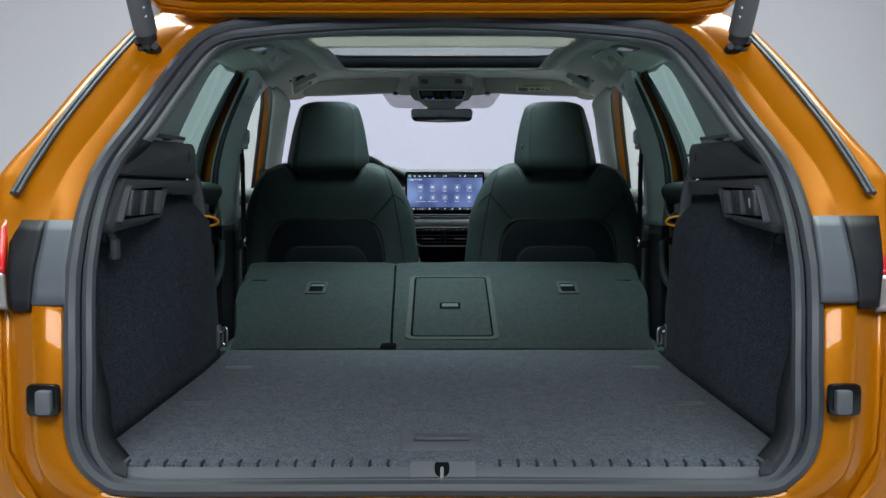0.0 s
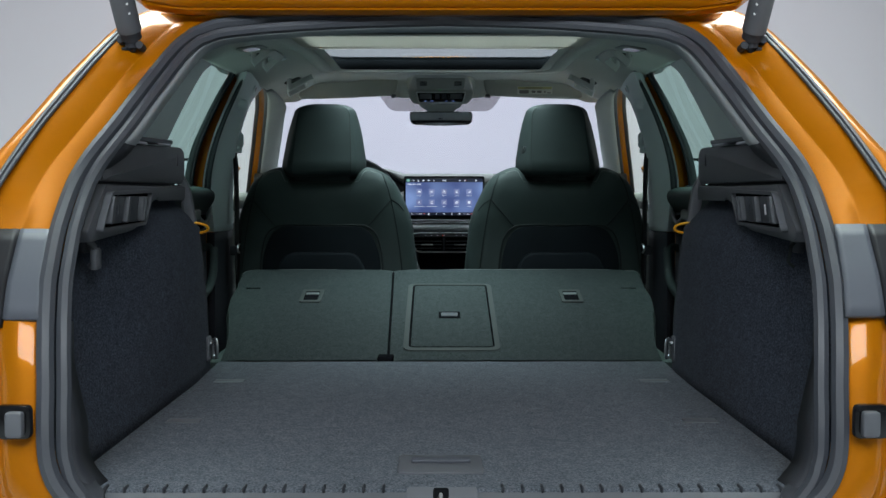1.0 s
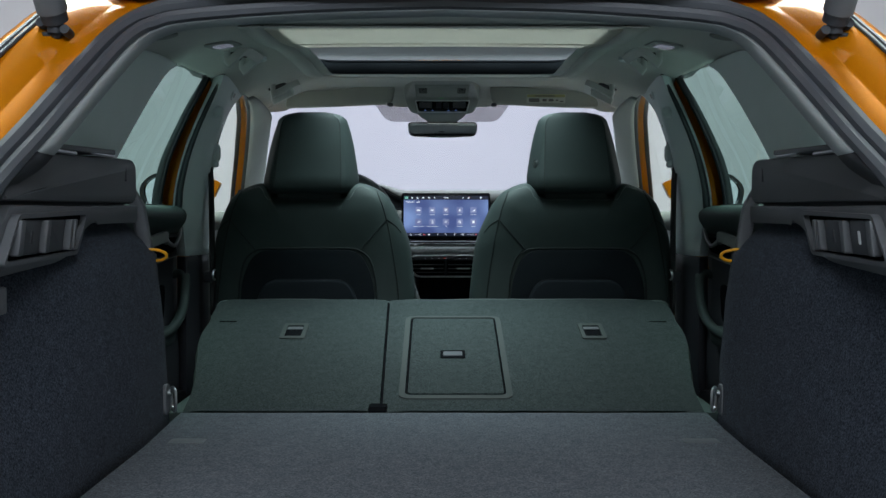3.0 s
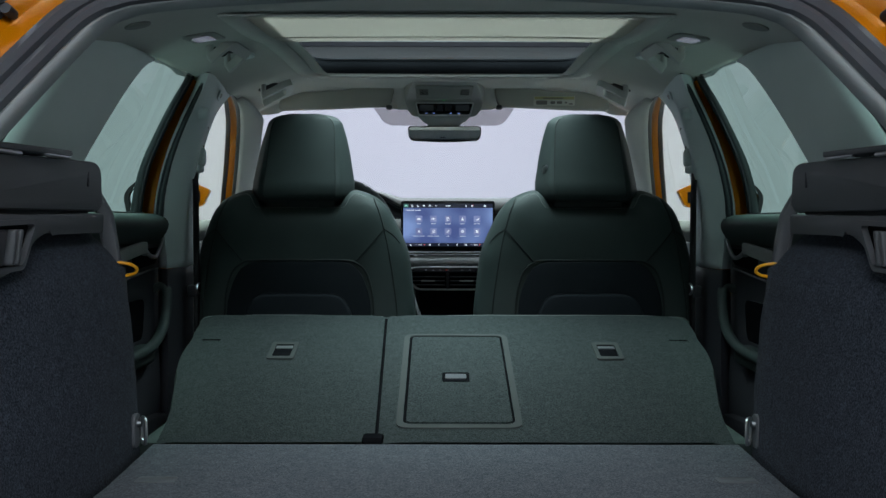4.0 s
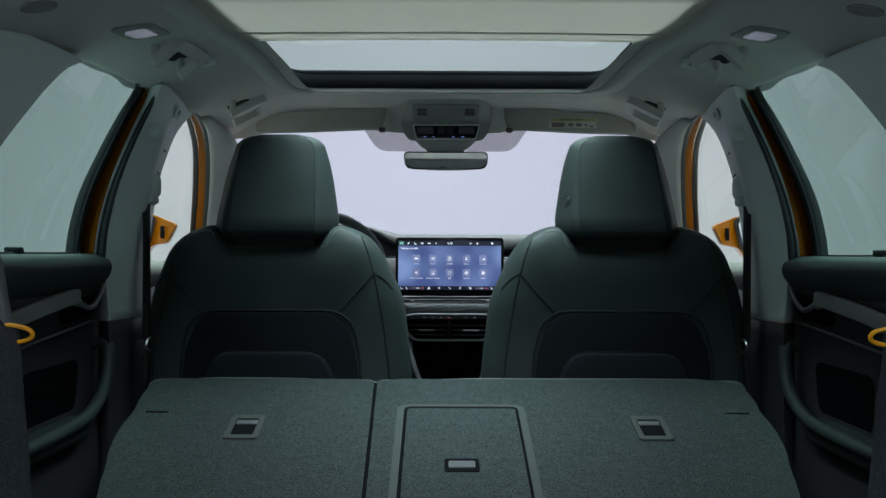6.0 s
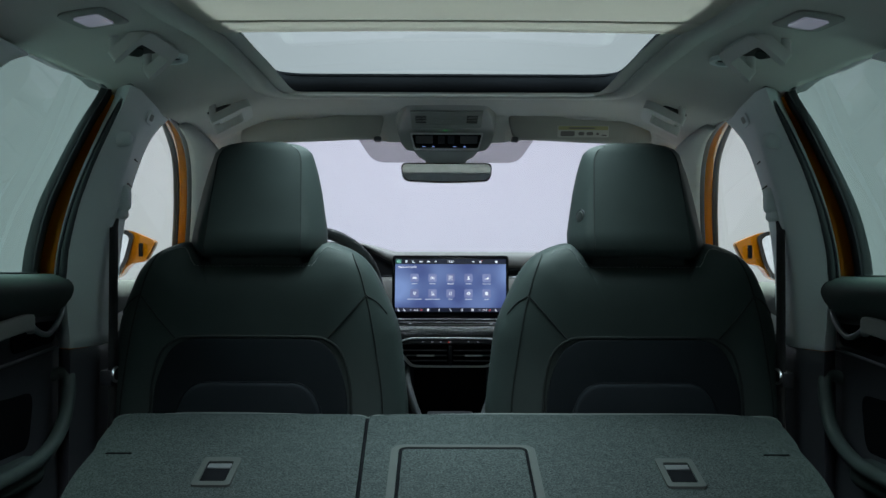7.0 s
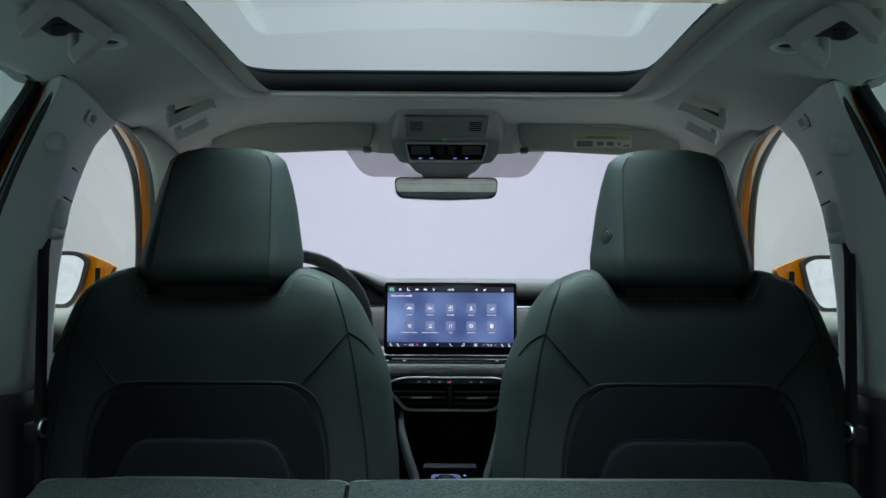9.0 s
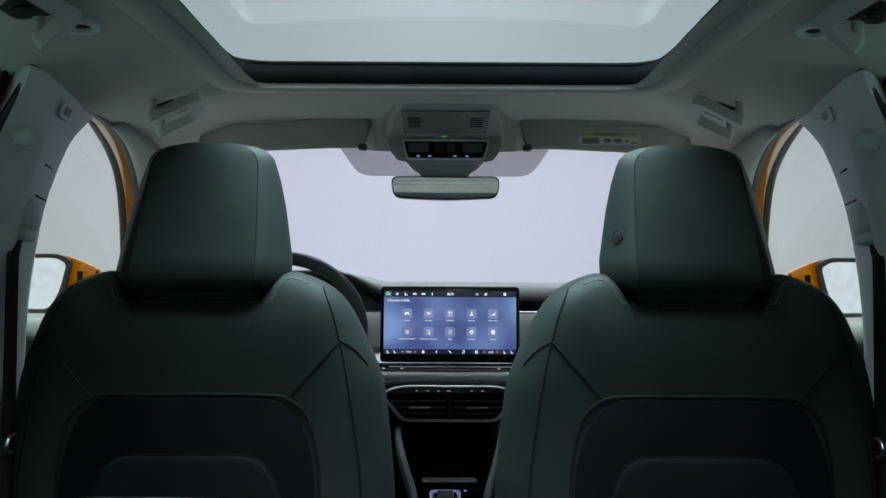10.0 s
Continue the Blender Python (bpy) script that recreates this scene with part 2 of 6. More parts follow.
def tube(bm, line, ring, closed=False, up=(0, 0, 1), caps=True):
    """Sweeps a ring of (side, up) offsets along a line."""
    rows = []
    n = len(line)
    up = Vector(up)
    for i, p in enumerate(line):
        a = line[(i - 1) % n] if closed or i else p
        b = line[(i + 1) % n] if closed or i < n - 1 else p
        t = (b - a).normalized()
        s = t.cross(up)
        s = s.normalized() if s.length > 1e-4 else Vector((1, 0, 0))
        u = s.cross(t).normalized()
        rows.append([p + s * x + u * y for x, y in ring])
    vs = grid(bm, rows, closed, True)
    if caps and not closed:
        bm.faces.new(list(reversed(vs[0])))
        bm.faces.new(vs[-1])
    return bm


def circle(r, n=10, squash=1.0):
    return [(r * math.cos(2 * math.pi * k / n), squash * r * math.sin(2 * math.pi * k / n)) for k in range(n)]


def bar(w, h, r=0.25):
    """A rounded rectangle as a ring of offsets."""
    c = min(w, h) * r
    out = []
    for sx, sy, a0 in ((1, 1, 0), (-1, 1, 90), (-1, -1, 180), (1, -1, 270)):
        for k in range(4):
            a = radians(a0 + 30 * k)
            out.append((sx * (w / 2 - c) + c * math.cos(a), sy * (h / 2 - c) + c * math.sin(a)))
    return out


def rod(line, r, n=10):
    bm = bmesh.new()
    line = [Vector(p) for p in line]
    d = line[-1] - line[0]
    return tube(bm, line, circle(r, n), up=(0, 0, 1) if abs(d.normalized().z) < 0.9 else (0, 1, 0))


def box(x0, x1, y0, y1, z0, z1, bevel=0.004, seg=2, m=None, bm=None):
    bm = bm or bmesh.new()
    made = bmesh.ops.create_cube(bm, size=1.0)
    vs = made["verts"]
    bmesh.ops.scale(bm, vec=(x1 - x0, y1 - y0, z1 - z0), verts=vs)
    bmesh.ops.translate(bm, vec=((x0 + x1) / 2, (y0 + y1) / 2, (z0 + z1) / 2), verts=vs)
    if bevel:
        es = list({e for v in vs for e in v.link_edges})
        r = bmesh.ops.bevel(bm, geom=es, offset=bevel, segments=seg, affect="EDGES", profile=0.5)
        vs = list({v for f in r["faces"] for v in f.verts} | {v for v in vs if v.is_valid})
    if m is not None:
        bmesh.ops.transform(bm, matrix=m, verts=[v for v in vs if v.is_valid])
    return bm


def rounded(points, r, n=5):
    """A polygon (2D) with its corners rounded; r: one radius or one each."""
    p = [Vector(q) for q in points]
    out = []
    for i, b in enumerate(p):
        a, c = p[i - 1], p[(i + 1) % len(p)]
        rr = r[i] if isinstance(r, (list, tuple)) else r
        if rr <= 0:
            out.append(b.copy())
            continue
        u, v = (a - b), (c - b)
        k = min(rr, 0.48 * u.length, 0.48 * v.length)
        s, e = b + u.normalized() * k, b + v.normalized() * k
        for j in range(n + 1):
            t = j / n
            out.append((1 - t) ** 2 * s + 2 * t * (1 - t) * b + t * t * e)
    return out


def plate(outline, place, depth, bevel=0.0, bm=None, seg=2):
    """An extruded outline; place maps (u, v, d) to a point, d running from 0 to depth."""
    bm = bm or bmesh.new()
    rows = []
    if bevel:
        cx = sum(q[0] for q in outline) / len(outline)
        cy = sum(q[1] for q in outline) / len(outline)
        n = len(outline)

        def inset(k):
            res = []
            for i, q in enumerate(outline):
                a, c = Vector(outline[i - 1][:2]), Vector(outline[(i + 1) % n][:2])
                t = (c - a).normalized()
                w = Vector((-t.y, t.x))
                if w.dot(Vector((cx - q[0], cy - q[1]))) < 0:
                    w = -w
                res.append((q[0] + w.x * k, q[1] + w.y * k))
            return res
        for j in range(seg + 1):
            a = radians(90 * j / seg)
            rows.append([place(u, v, bevel - bevel * math.sin(a)) for u, v in inset(bevel - bevel * math.cos(a))])
        rows = rows[::-1]
        for j in range(seg + 1):
            a = radians(90 * j / seg)
            rows.append([place(u, v, depth - bevel + bevel * math.sin(a)) for u, v in inset(bevel - bevel * math.cos(a))])
    else:
        rows = [[place(u, v, 0) for u, v in outline], [place(u, v, depth) for u, v in outline]]
    vs = grid(bm, rows, False, True)
    bm.faces.new(list(reversed(vs[0])))
    bm.faces.new(vs[-1])
    return bm


def frame_ring(outer, inner, place, depth, bm=None):
    """A flat frame between two outlines of as many points."""
    bm = bm or bmesh.new()
    rows = [[place(u, v, 0) for u, v in outer], [place(u, v, depth) for u, v in outer],
            [place(u, v, depth) for u, v in inner], [place(u, v, 0) for u, v in inner]]
    grid(bm, rows, True, True)
    return bm


def rect(x0, x1, y0, y1, r=0.01, n=4):
    return rounded([(x0, y0), (x1, y0), (x1, y1), (x0, y1)], r, n)


def in_x(x0, s=1):
    return lambda u, v, d: (x0 + s * d, u, v)


def in_z(z0, s=1):
    return lambda u, v, d: (u, v, z0 + s * d)


def lerp(v, *pairs):
    """Piecewise linear: pairs of (at, value)."""
    return float(np.interp(v, [p[0] for p in pairs], [p[1] for p in pairs]))

# ---------------------------------------------------------------- the studio
def studio():
    # floor, cove and walls as one bent sheet of painted board, ceiling apart
    bm = bmesh.new()
    bmesh.ops.create_grid(bm, x_segments=8, y_segments=8, size=1.0, matrix=Matrix.Translation((0, 3, 0)) @ Matrix.Diagonal((8, 10.5, 1, 1)))
    tagged(part("floor", bm, FLOOR_PAINT, None), "pale grey painted studio floor under the car", "floor", kind="structure")
    def wall(name, line, mat=WHITE_WALL, label="matt white curved studio cove wall"):
        bm = bmesh.new()
        pts = smooth_line(line, 5)
        rows = [[p + Vector((0, 0, z)) for p in pts] for z in (0.0, 0.6, 1.5, 3.0, 5.0, 7.6)]
        foot = [[p * 1.0 + (Vector((0, 3, 0)) - p) * k for p in pts] for k in (0.10, 0.05)]
        rows = [[Vector((p.x, p.y, 0.012)) for p in foot[0]], [Vector((p.x, p.y, 0.06)) for p in foot[1]], [p + Vector((0, 0, 0.3)) for p in pts]] + rows[1:]
        grid(bm, rows)
        tagged(part(name, bm, mat, None, solid=0.05), label, "wall", kind="structure")
    wall("wall_north", [(-7.6, 9.5, 0), (-6.6, 12.2, 0), (-3, 13.2, 0), (3, 13.2, 0), (6.6, 12.2, 0), (7.6, 9.5, 0)])
    wall("wall_east", [(7.6, 9.5, 0), (7.7, 6, 0), (7.7, 0, 0), (7.6, -4, 0)])
    wall("wall_west", [(-7.6, -4, 0), (-7.7, 0, 0), (-7.7, 6, 0), (-7.6, 9.5, 0)])
    wall("wall_south", [(7.6, -4, 0), (6.5, -6.6, 0), (0, -7.2, 0), (-6.5, -6.6, 0), (-7.6, -4, 0)], BACK_WALL, "unseen grey wall behind the camera, its tone set for the light it returns")
    bm = box(-7.9, 7.9, -7.4, 13.4, 7.6, 7.7, 0)
    tagged(part("ceiling", bm, WHITE_WALL, None), "white studio ceiling above the soft boxes", "ceiling", kind="structure")
    soft = thing("overhead_softbox", "large white cloth softbox hung over the car", "softbox")
    part("cloth", box(-2.2, 2.2, 2.1, 6.7, 4.80, 4.83, 0.004), SOFTBOX, soft, "glowing white diffuser cloth")
    bm = bmesh.new()
    for x0, x1, y0, y1 in ((-2.28, -2.202, 2.02, 6.78), (2.202, 2.28, 2.02, 6.78), (-2.198, 2.198, 2.02, 2.098), (-2.198, 2.198, 6.702, 6.78)):
        box(x0, x1, y0, y1, 4.78, 5.0, 0.01, 1, bm=bm)
    part("frame", bm, TRIM_BLACK, soft)
    for x in (-2.24, 2.24):
        for y in (2.2, 6.6):
            part("hanger", rod([(x, y, 4.99), (x, y, 7.6)], 0.012, 6), SATIN, soft)


def light_panel(x, y, turn, w, h):
    p = thing("light_panel", "tall white lit studio panel standing by the cove wall", "light panel", "studio light panels")
    m = pose(x, y, 0, 0, 0, turn)
    part("diffuser", box(-w / 2, w / 2, 0.0, 0.04, 0.05, h, 0.01, 2, m), SOFTBOX, p, "glowing white diffuser")
    part("frame", box(-w / 2 - 0.04, w / 2 + 0.04, 0.045, 0.10, 0.0, h + 0.04, 0.01, 2, m), TRIM_SHADE, p)


# Added high ahead so the roof glass looks onto something bright; place estimated.
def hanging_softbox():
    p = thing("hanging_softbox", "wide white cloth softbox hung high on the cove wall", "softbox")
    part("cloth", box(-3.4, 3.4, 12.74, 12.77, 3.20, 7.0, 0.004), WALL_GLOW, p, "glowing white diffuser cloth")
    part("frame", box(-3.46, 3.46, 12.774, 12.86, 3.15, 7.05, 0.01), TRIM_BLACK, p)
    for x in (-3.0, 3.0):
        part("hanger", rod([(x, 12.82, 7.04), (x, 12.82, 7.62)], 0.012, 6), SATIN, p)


studio()
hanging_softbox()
light_panel(6.12, 12.10, 0, 1.25, 4.6)
for side in (-1, 1):
    light_panel(side * 6.9, -2.7, -side * 105, 1.8, 2.4)

# ---------------------------------------------------------------- the car's lines
def rear_y(z):
    """The slant of the rear opening: how far ahead its rim lies at a height."""
    return lerp(z, (0.55, 1.470), (0.70, 1.478), (0.76, 1.487), (0.86, 1.513), (0.908, 1.533), (0.96, 1.567), (1.03, 1.634), (1.345, 1.990), (1.42, 2.090), (1.50, 2.250))


def trim_x(z):
    """Half the width between the inner side linings."""
    return lerp(z, (0.40, 0.745), (0.98, 0.745), (1.10, 0.715), (1.20, 0.685), (1.30, 0.664), (1.40, 0.645), (1.46, 0.628), (1.5, 0.60))


def glass_x(z):
    return lerp(z, (1.05, 0.832), (1.126, 0.813), (1.219, 0.787), (1.322, 0.745), (1.426, 0.692), (1.49, 0.668))


def skin_x(z):
    return lerp(z, (0.20, 0.84), (0.35, 0.885), (0.70, 0.915), (0.95, 0.905), (1.04, 0.875), (1.10, 0.835))


# half the rim of the rear opening, from the sill's middle up to the roof's, and the body's edge beside it
RIM = [(0.0, 0.648), (0.30, 0.647), (0.455, 0.648), (0.50, 0.659), (0.530, 0.685), (0.547, 0.72), (0.554, 0.77), (0.558, 0.83), (0.566, 0.90), (0.576, 0.96),
       (0.586, 1.03), (0.590, 1.09), (0.586, 1.13), (0.576, 1.165), (0.556, 1.214), (0.534, 1.275), (0.507, 1.344), (0.486, 1.383), (0.458, 1.408), (0.40, 1.428), (0.214, 1.447), (0.0, 1.456)]
EDGE = [(0.0, 0.615), (0.32, 0.612), (0.50, 0.606), (0.575, 0.612), (0.62, 0.645), (0.638, 0.69), (0.648, 0.77), (0.655, 0.83), (0.665, 0.90), (0.685, 0.96),
        (0.712, 1.03), (0.728, 1.09), (0.720, 1.13), (0.702, 1.168), (0.681, 1.22), (0.657, 1.285), (0.622, 1.36), (0.604, 1.41), (0.575, 1.452), (0.50, 1.478), (0.25, 1.490), (0.0, 1.495)]


def rim_line(inset=0.0, ahead=0.0, steps=4, low=0.25, mid=1.0):
    """The whole rim as a closed line, drawn in by so much and moved ahead."""
    half = smooth_line([(x, 0, z) for x, z in RIM], steps)
    loop = [Vector((-p.x, 0, p.z)) for p in half] + [p for p in reversed(half[1:-1])]
    n = len(loop)
    out = []
    for i, p in enumerate(loop):
        t = loop[(i + 1) % n] - loop[i - 1]
        w = Vector((-t.z, 0, t.x)).normalized()
        if w.dot(Vector((0, 0, 1.05)) - p) < 0:
            w = -w
        q = p + w * inset * lerp(p.z, (0.648, low), (0.665, 0.5 + low * 0.5), (0.70, 0.9), (0.76, 1.0), (0.86, mid), (1.12, mid), (1.17, 1.0))
        out.append(Vector((q.x, rear_y(q.z) + ahead, q.z)))
    return out


# ---------------------------------------------------------------- the car's body
car = thing("car", "orange pearl estate car with its tailgate open", "car", at=(0, 3.2, 0))


def body():
    # the painted rim round the rear opening
    inner = smooth_line([(x, 0, z) for x, z in RIM], 4)
    outer = smooth_line([(x, 0, z) for x, z in EDGE], 4)
    for s in (-1, 1):
        rows = []
        for k, dy in ((-0.12, 0.030), (0.0, 0.006), (0.05, 0.0), (0.29, -0.003), (0.315, -0.0045), (0.34, -0.008), (0.60, -0.030), (0.80, -0.044), (0.88, -0.047), (0.955, -0.043), (0.99, -0.030), (1.0, -0.018)):
            row = []
            for a, b in zip(inner, outer):
                c = lerp(b.z, (0.9, 0.52), (1.04, 0.31))
                kk = k if k < 0.2 else lerp(k, (0.2, 0.2), (0.31, c), (1.0, 1.0))
                q = a + (b - a) * kk
                f = lerp(b.z, (0.88, -0.45), (1.045, 0.15), (1.10, 1.0), (1.38, 1.0), (1.45, 0.2)) if k > 0.3 else 1.0
                row.append(Vector((s * q.x, rear_y(q.z) + dy * f, q.z)))
            rows.append(row)
        bm = bmesh.new()
        grid(bm, rows)
        part("rear_pillar", bm, PAINT, car, solid=0.004, smooth=60)
        # side, from the rear corner round to the nose
        rows = []
        for z in (0.22, 0.35, 0.50, 0.612, 0.70, 0.80, 0.90, 0.98, 1.04, 1.083):
            y0 = rear_y(max(z, 0.62))
            e = lerp(z, (0.2, 0.60), (0.612, 0.585), (0.645, 0.62), (0.69, 0.638), (0.83, 0.655), (0.90, 0.665), (0.96, 0.685), (1.03, 0.712), (1.09, 0.728))
            y0 += lerp(z, (0.88, 0.006), (1.045, -0.006), (1.10, -0.02))
            w = skin_x(z)
            rows.append(smooth_line([(s * e, y0 + 0.004, z), (s * (e + 0.10), y0 + 0.05, z), (s * (w - 0.06), y0 + 0.18, z), (s * (w - 0.012), y0 + 0.5, z), (s * w, 2.9, z), (s * w, 3.9, z), (s * w, 4.7, z),
                                     (s * (w - 0.06), 5.3, min(z, 0.94)), (s * 0.62, 5.68, min(z, 0.86)), (s * 0.3, 5.80, min(z, 0.82)), (0, 5.83, min(z, 0.80))], 4))
        bm = bmesh.new()
        grid(bm, rows)
        part("body_side", bm, PAINT, car, solid=0.01)
        # roof rail over the doors, C pillar, A pillar, all painted
        bm = loft([[(s * x, y, z) for y, x, z in ((2.14, 0.555, 1.462), (2.5, 0.595, 1.512), (3.0, 0.615, 1.535), (3.6, 0.61, 1.532), (4.05, 0.60, 1.520), (4.20, 0.585, 1.535))],
                   [(s * x, y, z) for y, x, z in ((2.10, 0.50, 1.485), (2.5, 0.50, 1.545), (3.0, 0.51, 1.568), (3.6, 0.50, 1.566), (4.05, 0.49, 1.562), (4.20, 0.49, 1.552))],
                   [(s * x, y, z) for y, x, z in ((2.10, 0.43, 1.492), (2.5, 0.43, 1.552), (3.0, 0.43, 1.576), (3.6, 0.43, 1.574), (4.08, 0.43, 1.574), (4.20, 0.43, 1.566))]], 3, 5)
        part("roof_rail", bm, PAINT, car, solid=0.006)
        bm = loft([[(s * (glass_x(z) + 0.004), y, z) for y, z in ((2.28, 1.09), (2.40, 1.22), (2.53, 1.36), (2.66, 1.49))],
                   [(s * (glass_x(z) + 0.004), y, z) for y, z in ((2.50, 1.09), (2.64, 1.22), (2.80, 1.36), (3.02, 1.49))]], 2, 4)
        part("c_pillar_skin", bm, PAINT, car, solid=0.006)
        bm = loft([[(s * x, y, z) for x, y, z in ((0.655, 3.98, 1.500), (0.705, 4.25, 1.37), (0.78, 4.60, 1.18), (0.825, 4.80, 1.06))],
                   [(s * x, y, z) for x, y, z in ((0.645, 4.06, 1.520), (0.695, 4.36, 1.37), (0.765, 4.72, 1.18), (0.80, 4.92, 1.05))]], 2, 5)
        part("a_pillar_skin", bm, PAINT, car, solid=0.006)
    for name, y0, y1 in (("roof_rear", 2.10, 2.52), ("roof_front", 3.79, 4.20)):
        bm = loft([[(x, y, lerp(y, (2.10, 1.492), (2.52, 1.553), (3.0, 1.577), (3.66, 1.572), (4.20, 1.566)) + 0.012 * (1 - (x / 0.43) ** 2)) for x in (-0.43, -0.2, 0, 0.2, 0.43)] for y in (y0, (y0 + y1) / 2, y1)], 4, 4)
        part(name, bm, PAINT, car, solid=0.006)
    bm = loft([[(x, y, z + 0.03 * (1 - (x / 0.8) ** 2)) for x in (-w, -w / 2, 0, w / 2, w)] for w, y, z in ((0.82, 4.92, 1.03), (0.80, 5.2, 0.985), (0.72, 5.5, 0.91), (0.60, 5.72, 0.83))], 4, 4)
    part("bonnet", bm, PAINT, car, solid=0.006)
    bm = loft([[(x, y, z) for x in (-w, -w / 2, 0, w / 2, w)] for w, y, z in ((0.60, 1.475, 0.612), (0.62, 1.43, 0.585), (0.62, 1.415, 0.48), (0.60, 1.44, 0.30), (0.58, 1.50, 0.22))], 4, 4)
    part("rear_bumper", bm, PAINT, car, solid=0.01)
    bm = box(-0.80, 0.80, 1.62, 5.60, 0.20, 0.26, 0.02)
    part("underbody", bm, TRIM_BLACK, car)
    for s in (-1, 1):
        for y in (2.02, 4.70):
            w = part("wheel", lathe_x(s * 0.76, y, 0.335, [(0.0, 0.19), (0.10, 0.19), (0.12, 0.21), (0.12, 0.30), (0.10, 0.335), (-0.10, 0.335), (-0.12, 0.30), (-0.12, 0.21), (-0.10, 0.19)]), TYRE, car, "black tyre")
            part("rim", lathe_x(s * 0.76, y, 0.335, [(0.105, 0.0), (0.09, 0.06), (0.07, 0.16), (0.11, 0.206), (-0.11, 0.206), (-0.06, 0.16), (-0.06, 0.0)], s), SATIN, w, "silver rim")


def lathe_x(x, y, z, profile, s=1, n=28):
    bm = bmesh.new()
    rows = [[(x + s * px, y + r * math.cos(2 * math.pi * k / n), z + r * math.sin(2 * math.pi * k / n)) for px, r in profile] for k in range(n)]
    grid(bm, rows, True, len(profile) > 8)
    bmesh.ops.remove_doubles(bm, verts=bm.verts, dist=1e-5)
    return bm


body()

# ---------------------------------------------------------------- seals and trim of the rear opening
def rear_seal():
    seal = thing("tailgate_seal", "black double rubber seal round the tailgate opening", "door seal")
    for name, inset, ahead, r in (("outer_lip", 0.011, 0.000, 0.0125), ("inner_lip", 0.032, 0.012, 0.0105)):
        bm = bmesh.new()
        tube(bm, rim_line(inset, ahead), circle(r, 8), True, (0, 1, 0))
        part(name, bm, RUBBER, seal)
    # the lining that turns in from the seal: pale at the head and pillars, black low down
    a, b, c = rim_line(0.036, 0.020, 4, 0.25, 0.8), rim_line(0.040, 0.028, 4, 0.5, 0.65), rim_line(0.042, 0.070, 4, 0.55, 0.40)
    for name, mat, test in (("pillar_lining", DIM_TRIM_GREY, lambda z: z >= 1.165), ("sill_lining", TRIM_BLACK, lambda z: z < 1.175)):
        bm = bmesh.new()
        n = len(a)
        rows = [[l[i] for l in (a, b, c)] for i in range(n)]
        vs = [[bm.verts.new(p) for p in r] for r in rows]
        for i in range(n):
            k = (i + 1) % n
            if test(a[i].z) and test(a[k].z):
                for j in range(2):
                    bm.faces.new((vs[i][j], vs[i][j + 1], vs[k][j + 1], vs[k][j]))
        bmesh.ops.delete(bm, geom=[v for v in bm.verts if not v.link_faces], context="VERTS")
        part(name, bm, mat, seal, solid=0.004)


rear_seal()

# ---------------------------------------------------------------- load bay
def load_bay():
    # floor panel with its heathered felt
    floor = thing("load_floor", "flat load floor covered in charcoal heathered felt", "boot floor")
    bm = bmesh.new()
    out = rounded([(-0.535, 1.502), (0.535, 1.502), (0.535, 2.30), (0.548, 2.598), (-0.548, 2.598), (-0.535, 2.30)], [0.05, 0.05, 0, 0.004, 0.004, 0])
    plate(out, in_z(0.655), 0.025, 0.005, bm)
    part("panel", bm, CARPET, floor)
    part("pull_plate", plate(rect(-0.067, 0.060, 1.578, 1.680, 0.010), in_z(0.679), 0.004, 0.0015), TRIM_DARK, floor, "grey plastic pull plate")
    part("pull_bar", plate(rect(-0.048, 0.042, 1.626, 1.648, 0.004), in_z(0.6835), 0.005, 0.0015), GREY_PANEL, floor, "grey pull bar")
    for s in (-1, 1):
        for y, w in ((1.93, 0.030), (2.33, 0.032)):
            part("cover", plate(rect(s * 0.465 - w, s * 0.465 + w, y - 0.018, y + 0.018, 0.006), in_z(0.6795), 0.002, 0.0008), TRIM_DARK, floor, "small flat plastic cover")
    # sill
    sill = thing("boot_sill", "black ribbed plastic loading sill with a latch box", "sill")
    bm = bmesh.new()
    grid(bm, [[(x, y, z) for x in np.linspace(-0.50, 0.50, 31)] for y, z in ((1.474, 0.645), (1.479, 0.660), (1.487, 0.667), (1.498, 0.674), (1.512, 0.6785), (1.54, 0.675))])
    part("cover", bm, TRIM_DARK, sill, solid=0.004)
    for k in range(-17, 18):
        if abs(k) > 2:
            x = k * 0.0275
            part("rib", box(x - 0.0022, x + 0.0022, 1.499, 1.519, 0.674, 0.6838, 0.002, 1), TRIM_BLACK, sill)
    slope = lambda u, v, d: (u, 1.481 + v * 1.05 - d * 0.74, 0.6565 + v - d * -0.67)
    part("latch_box", plate(rect(-0.050, 0.047, -0.002, 0.024, 0.004), slope, 0.004, 0.001), TRIM_DARK, sill)
    # thin near-black sheet for the dark inside of the latch
    part("latch_hole", plate(rounded([(-0.014, 0.0225), (0.008, 0.0225), (0.008, 0.011), (0.003, 0.006), (-0.009, 0.006), (-0.014, 0.011)], 0.004), lambda u, v, d: slope(u, v, d + 0.0042), 0.0006, 0.0), BLACK_HOLE, sill)
    part("striker", rod([slope(-0.003, 0.001, 0.004), slope(-0.003, 0.003, 0.007), slope(-0.003, 0.013, 0.007), slope(-0.003, 0.016, 0.004)], 0.0025, 6), TRIM_SHADE, sill, "steel latch striker")
    part("edge_strip", box(-0.46, 0.46, 1.4665, 1.4725, 0.652, 0.659, 0.002, 1), GREY_PANEL, sill)
    for s in (-1, 1):
        side_lining(s)


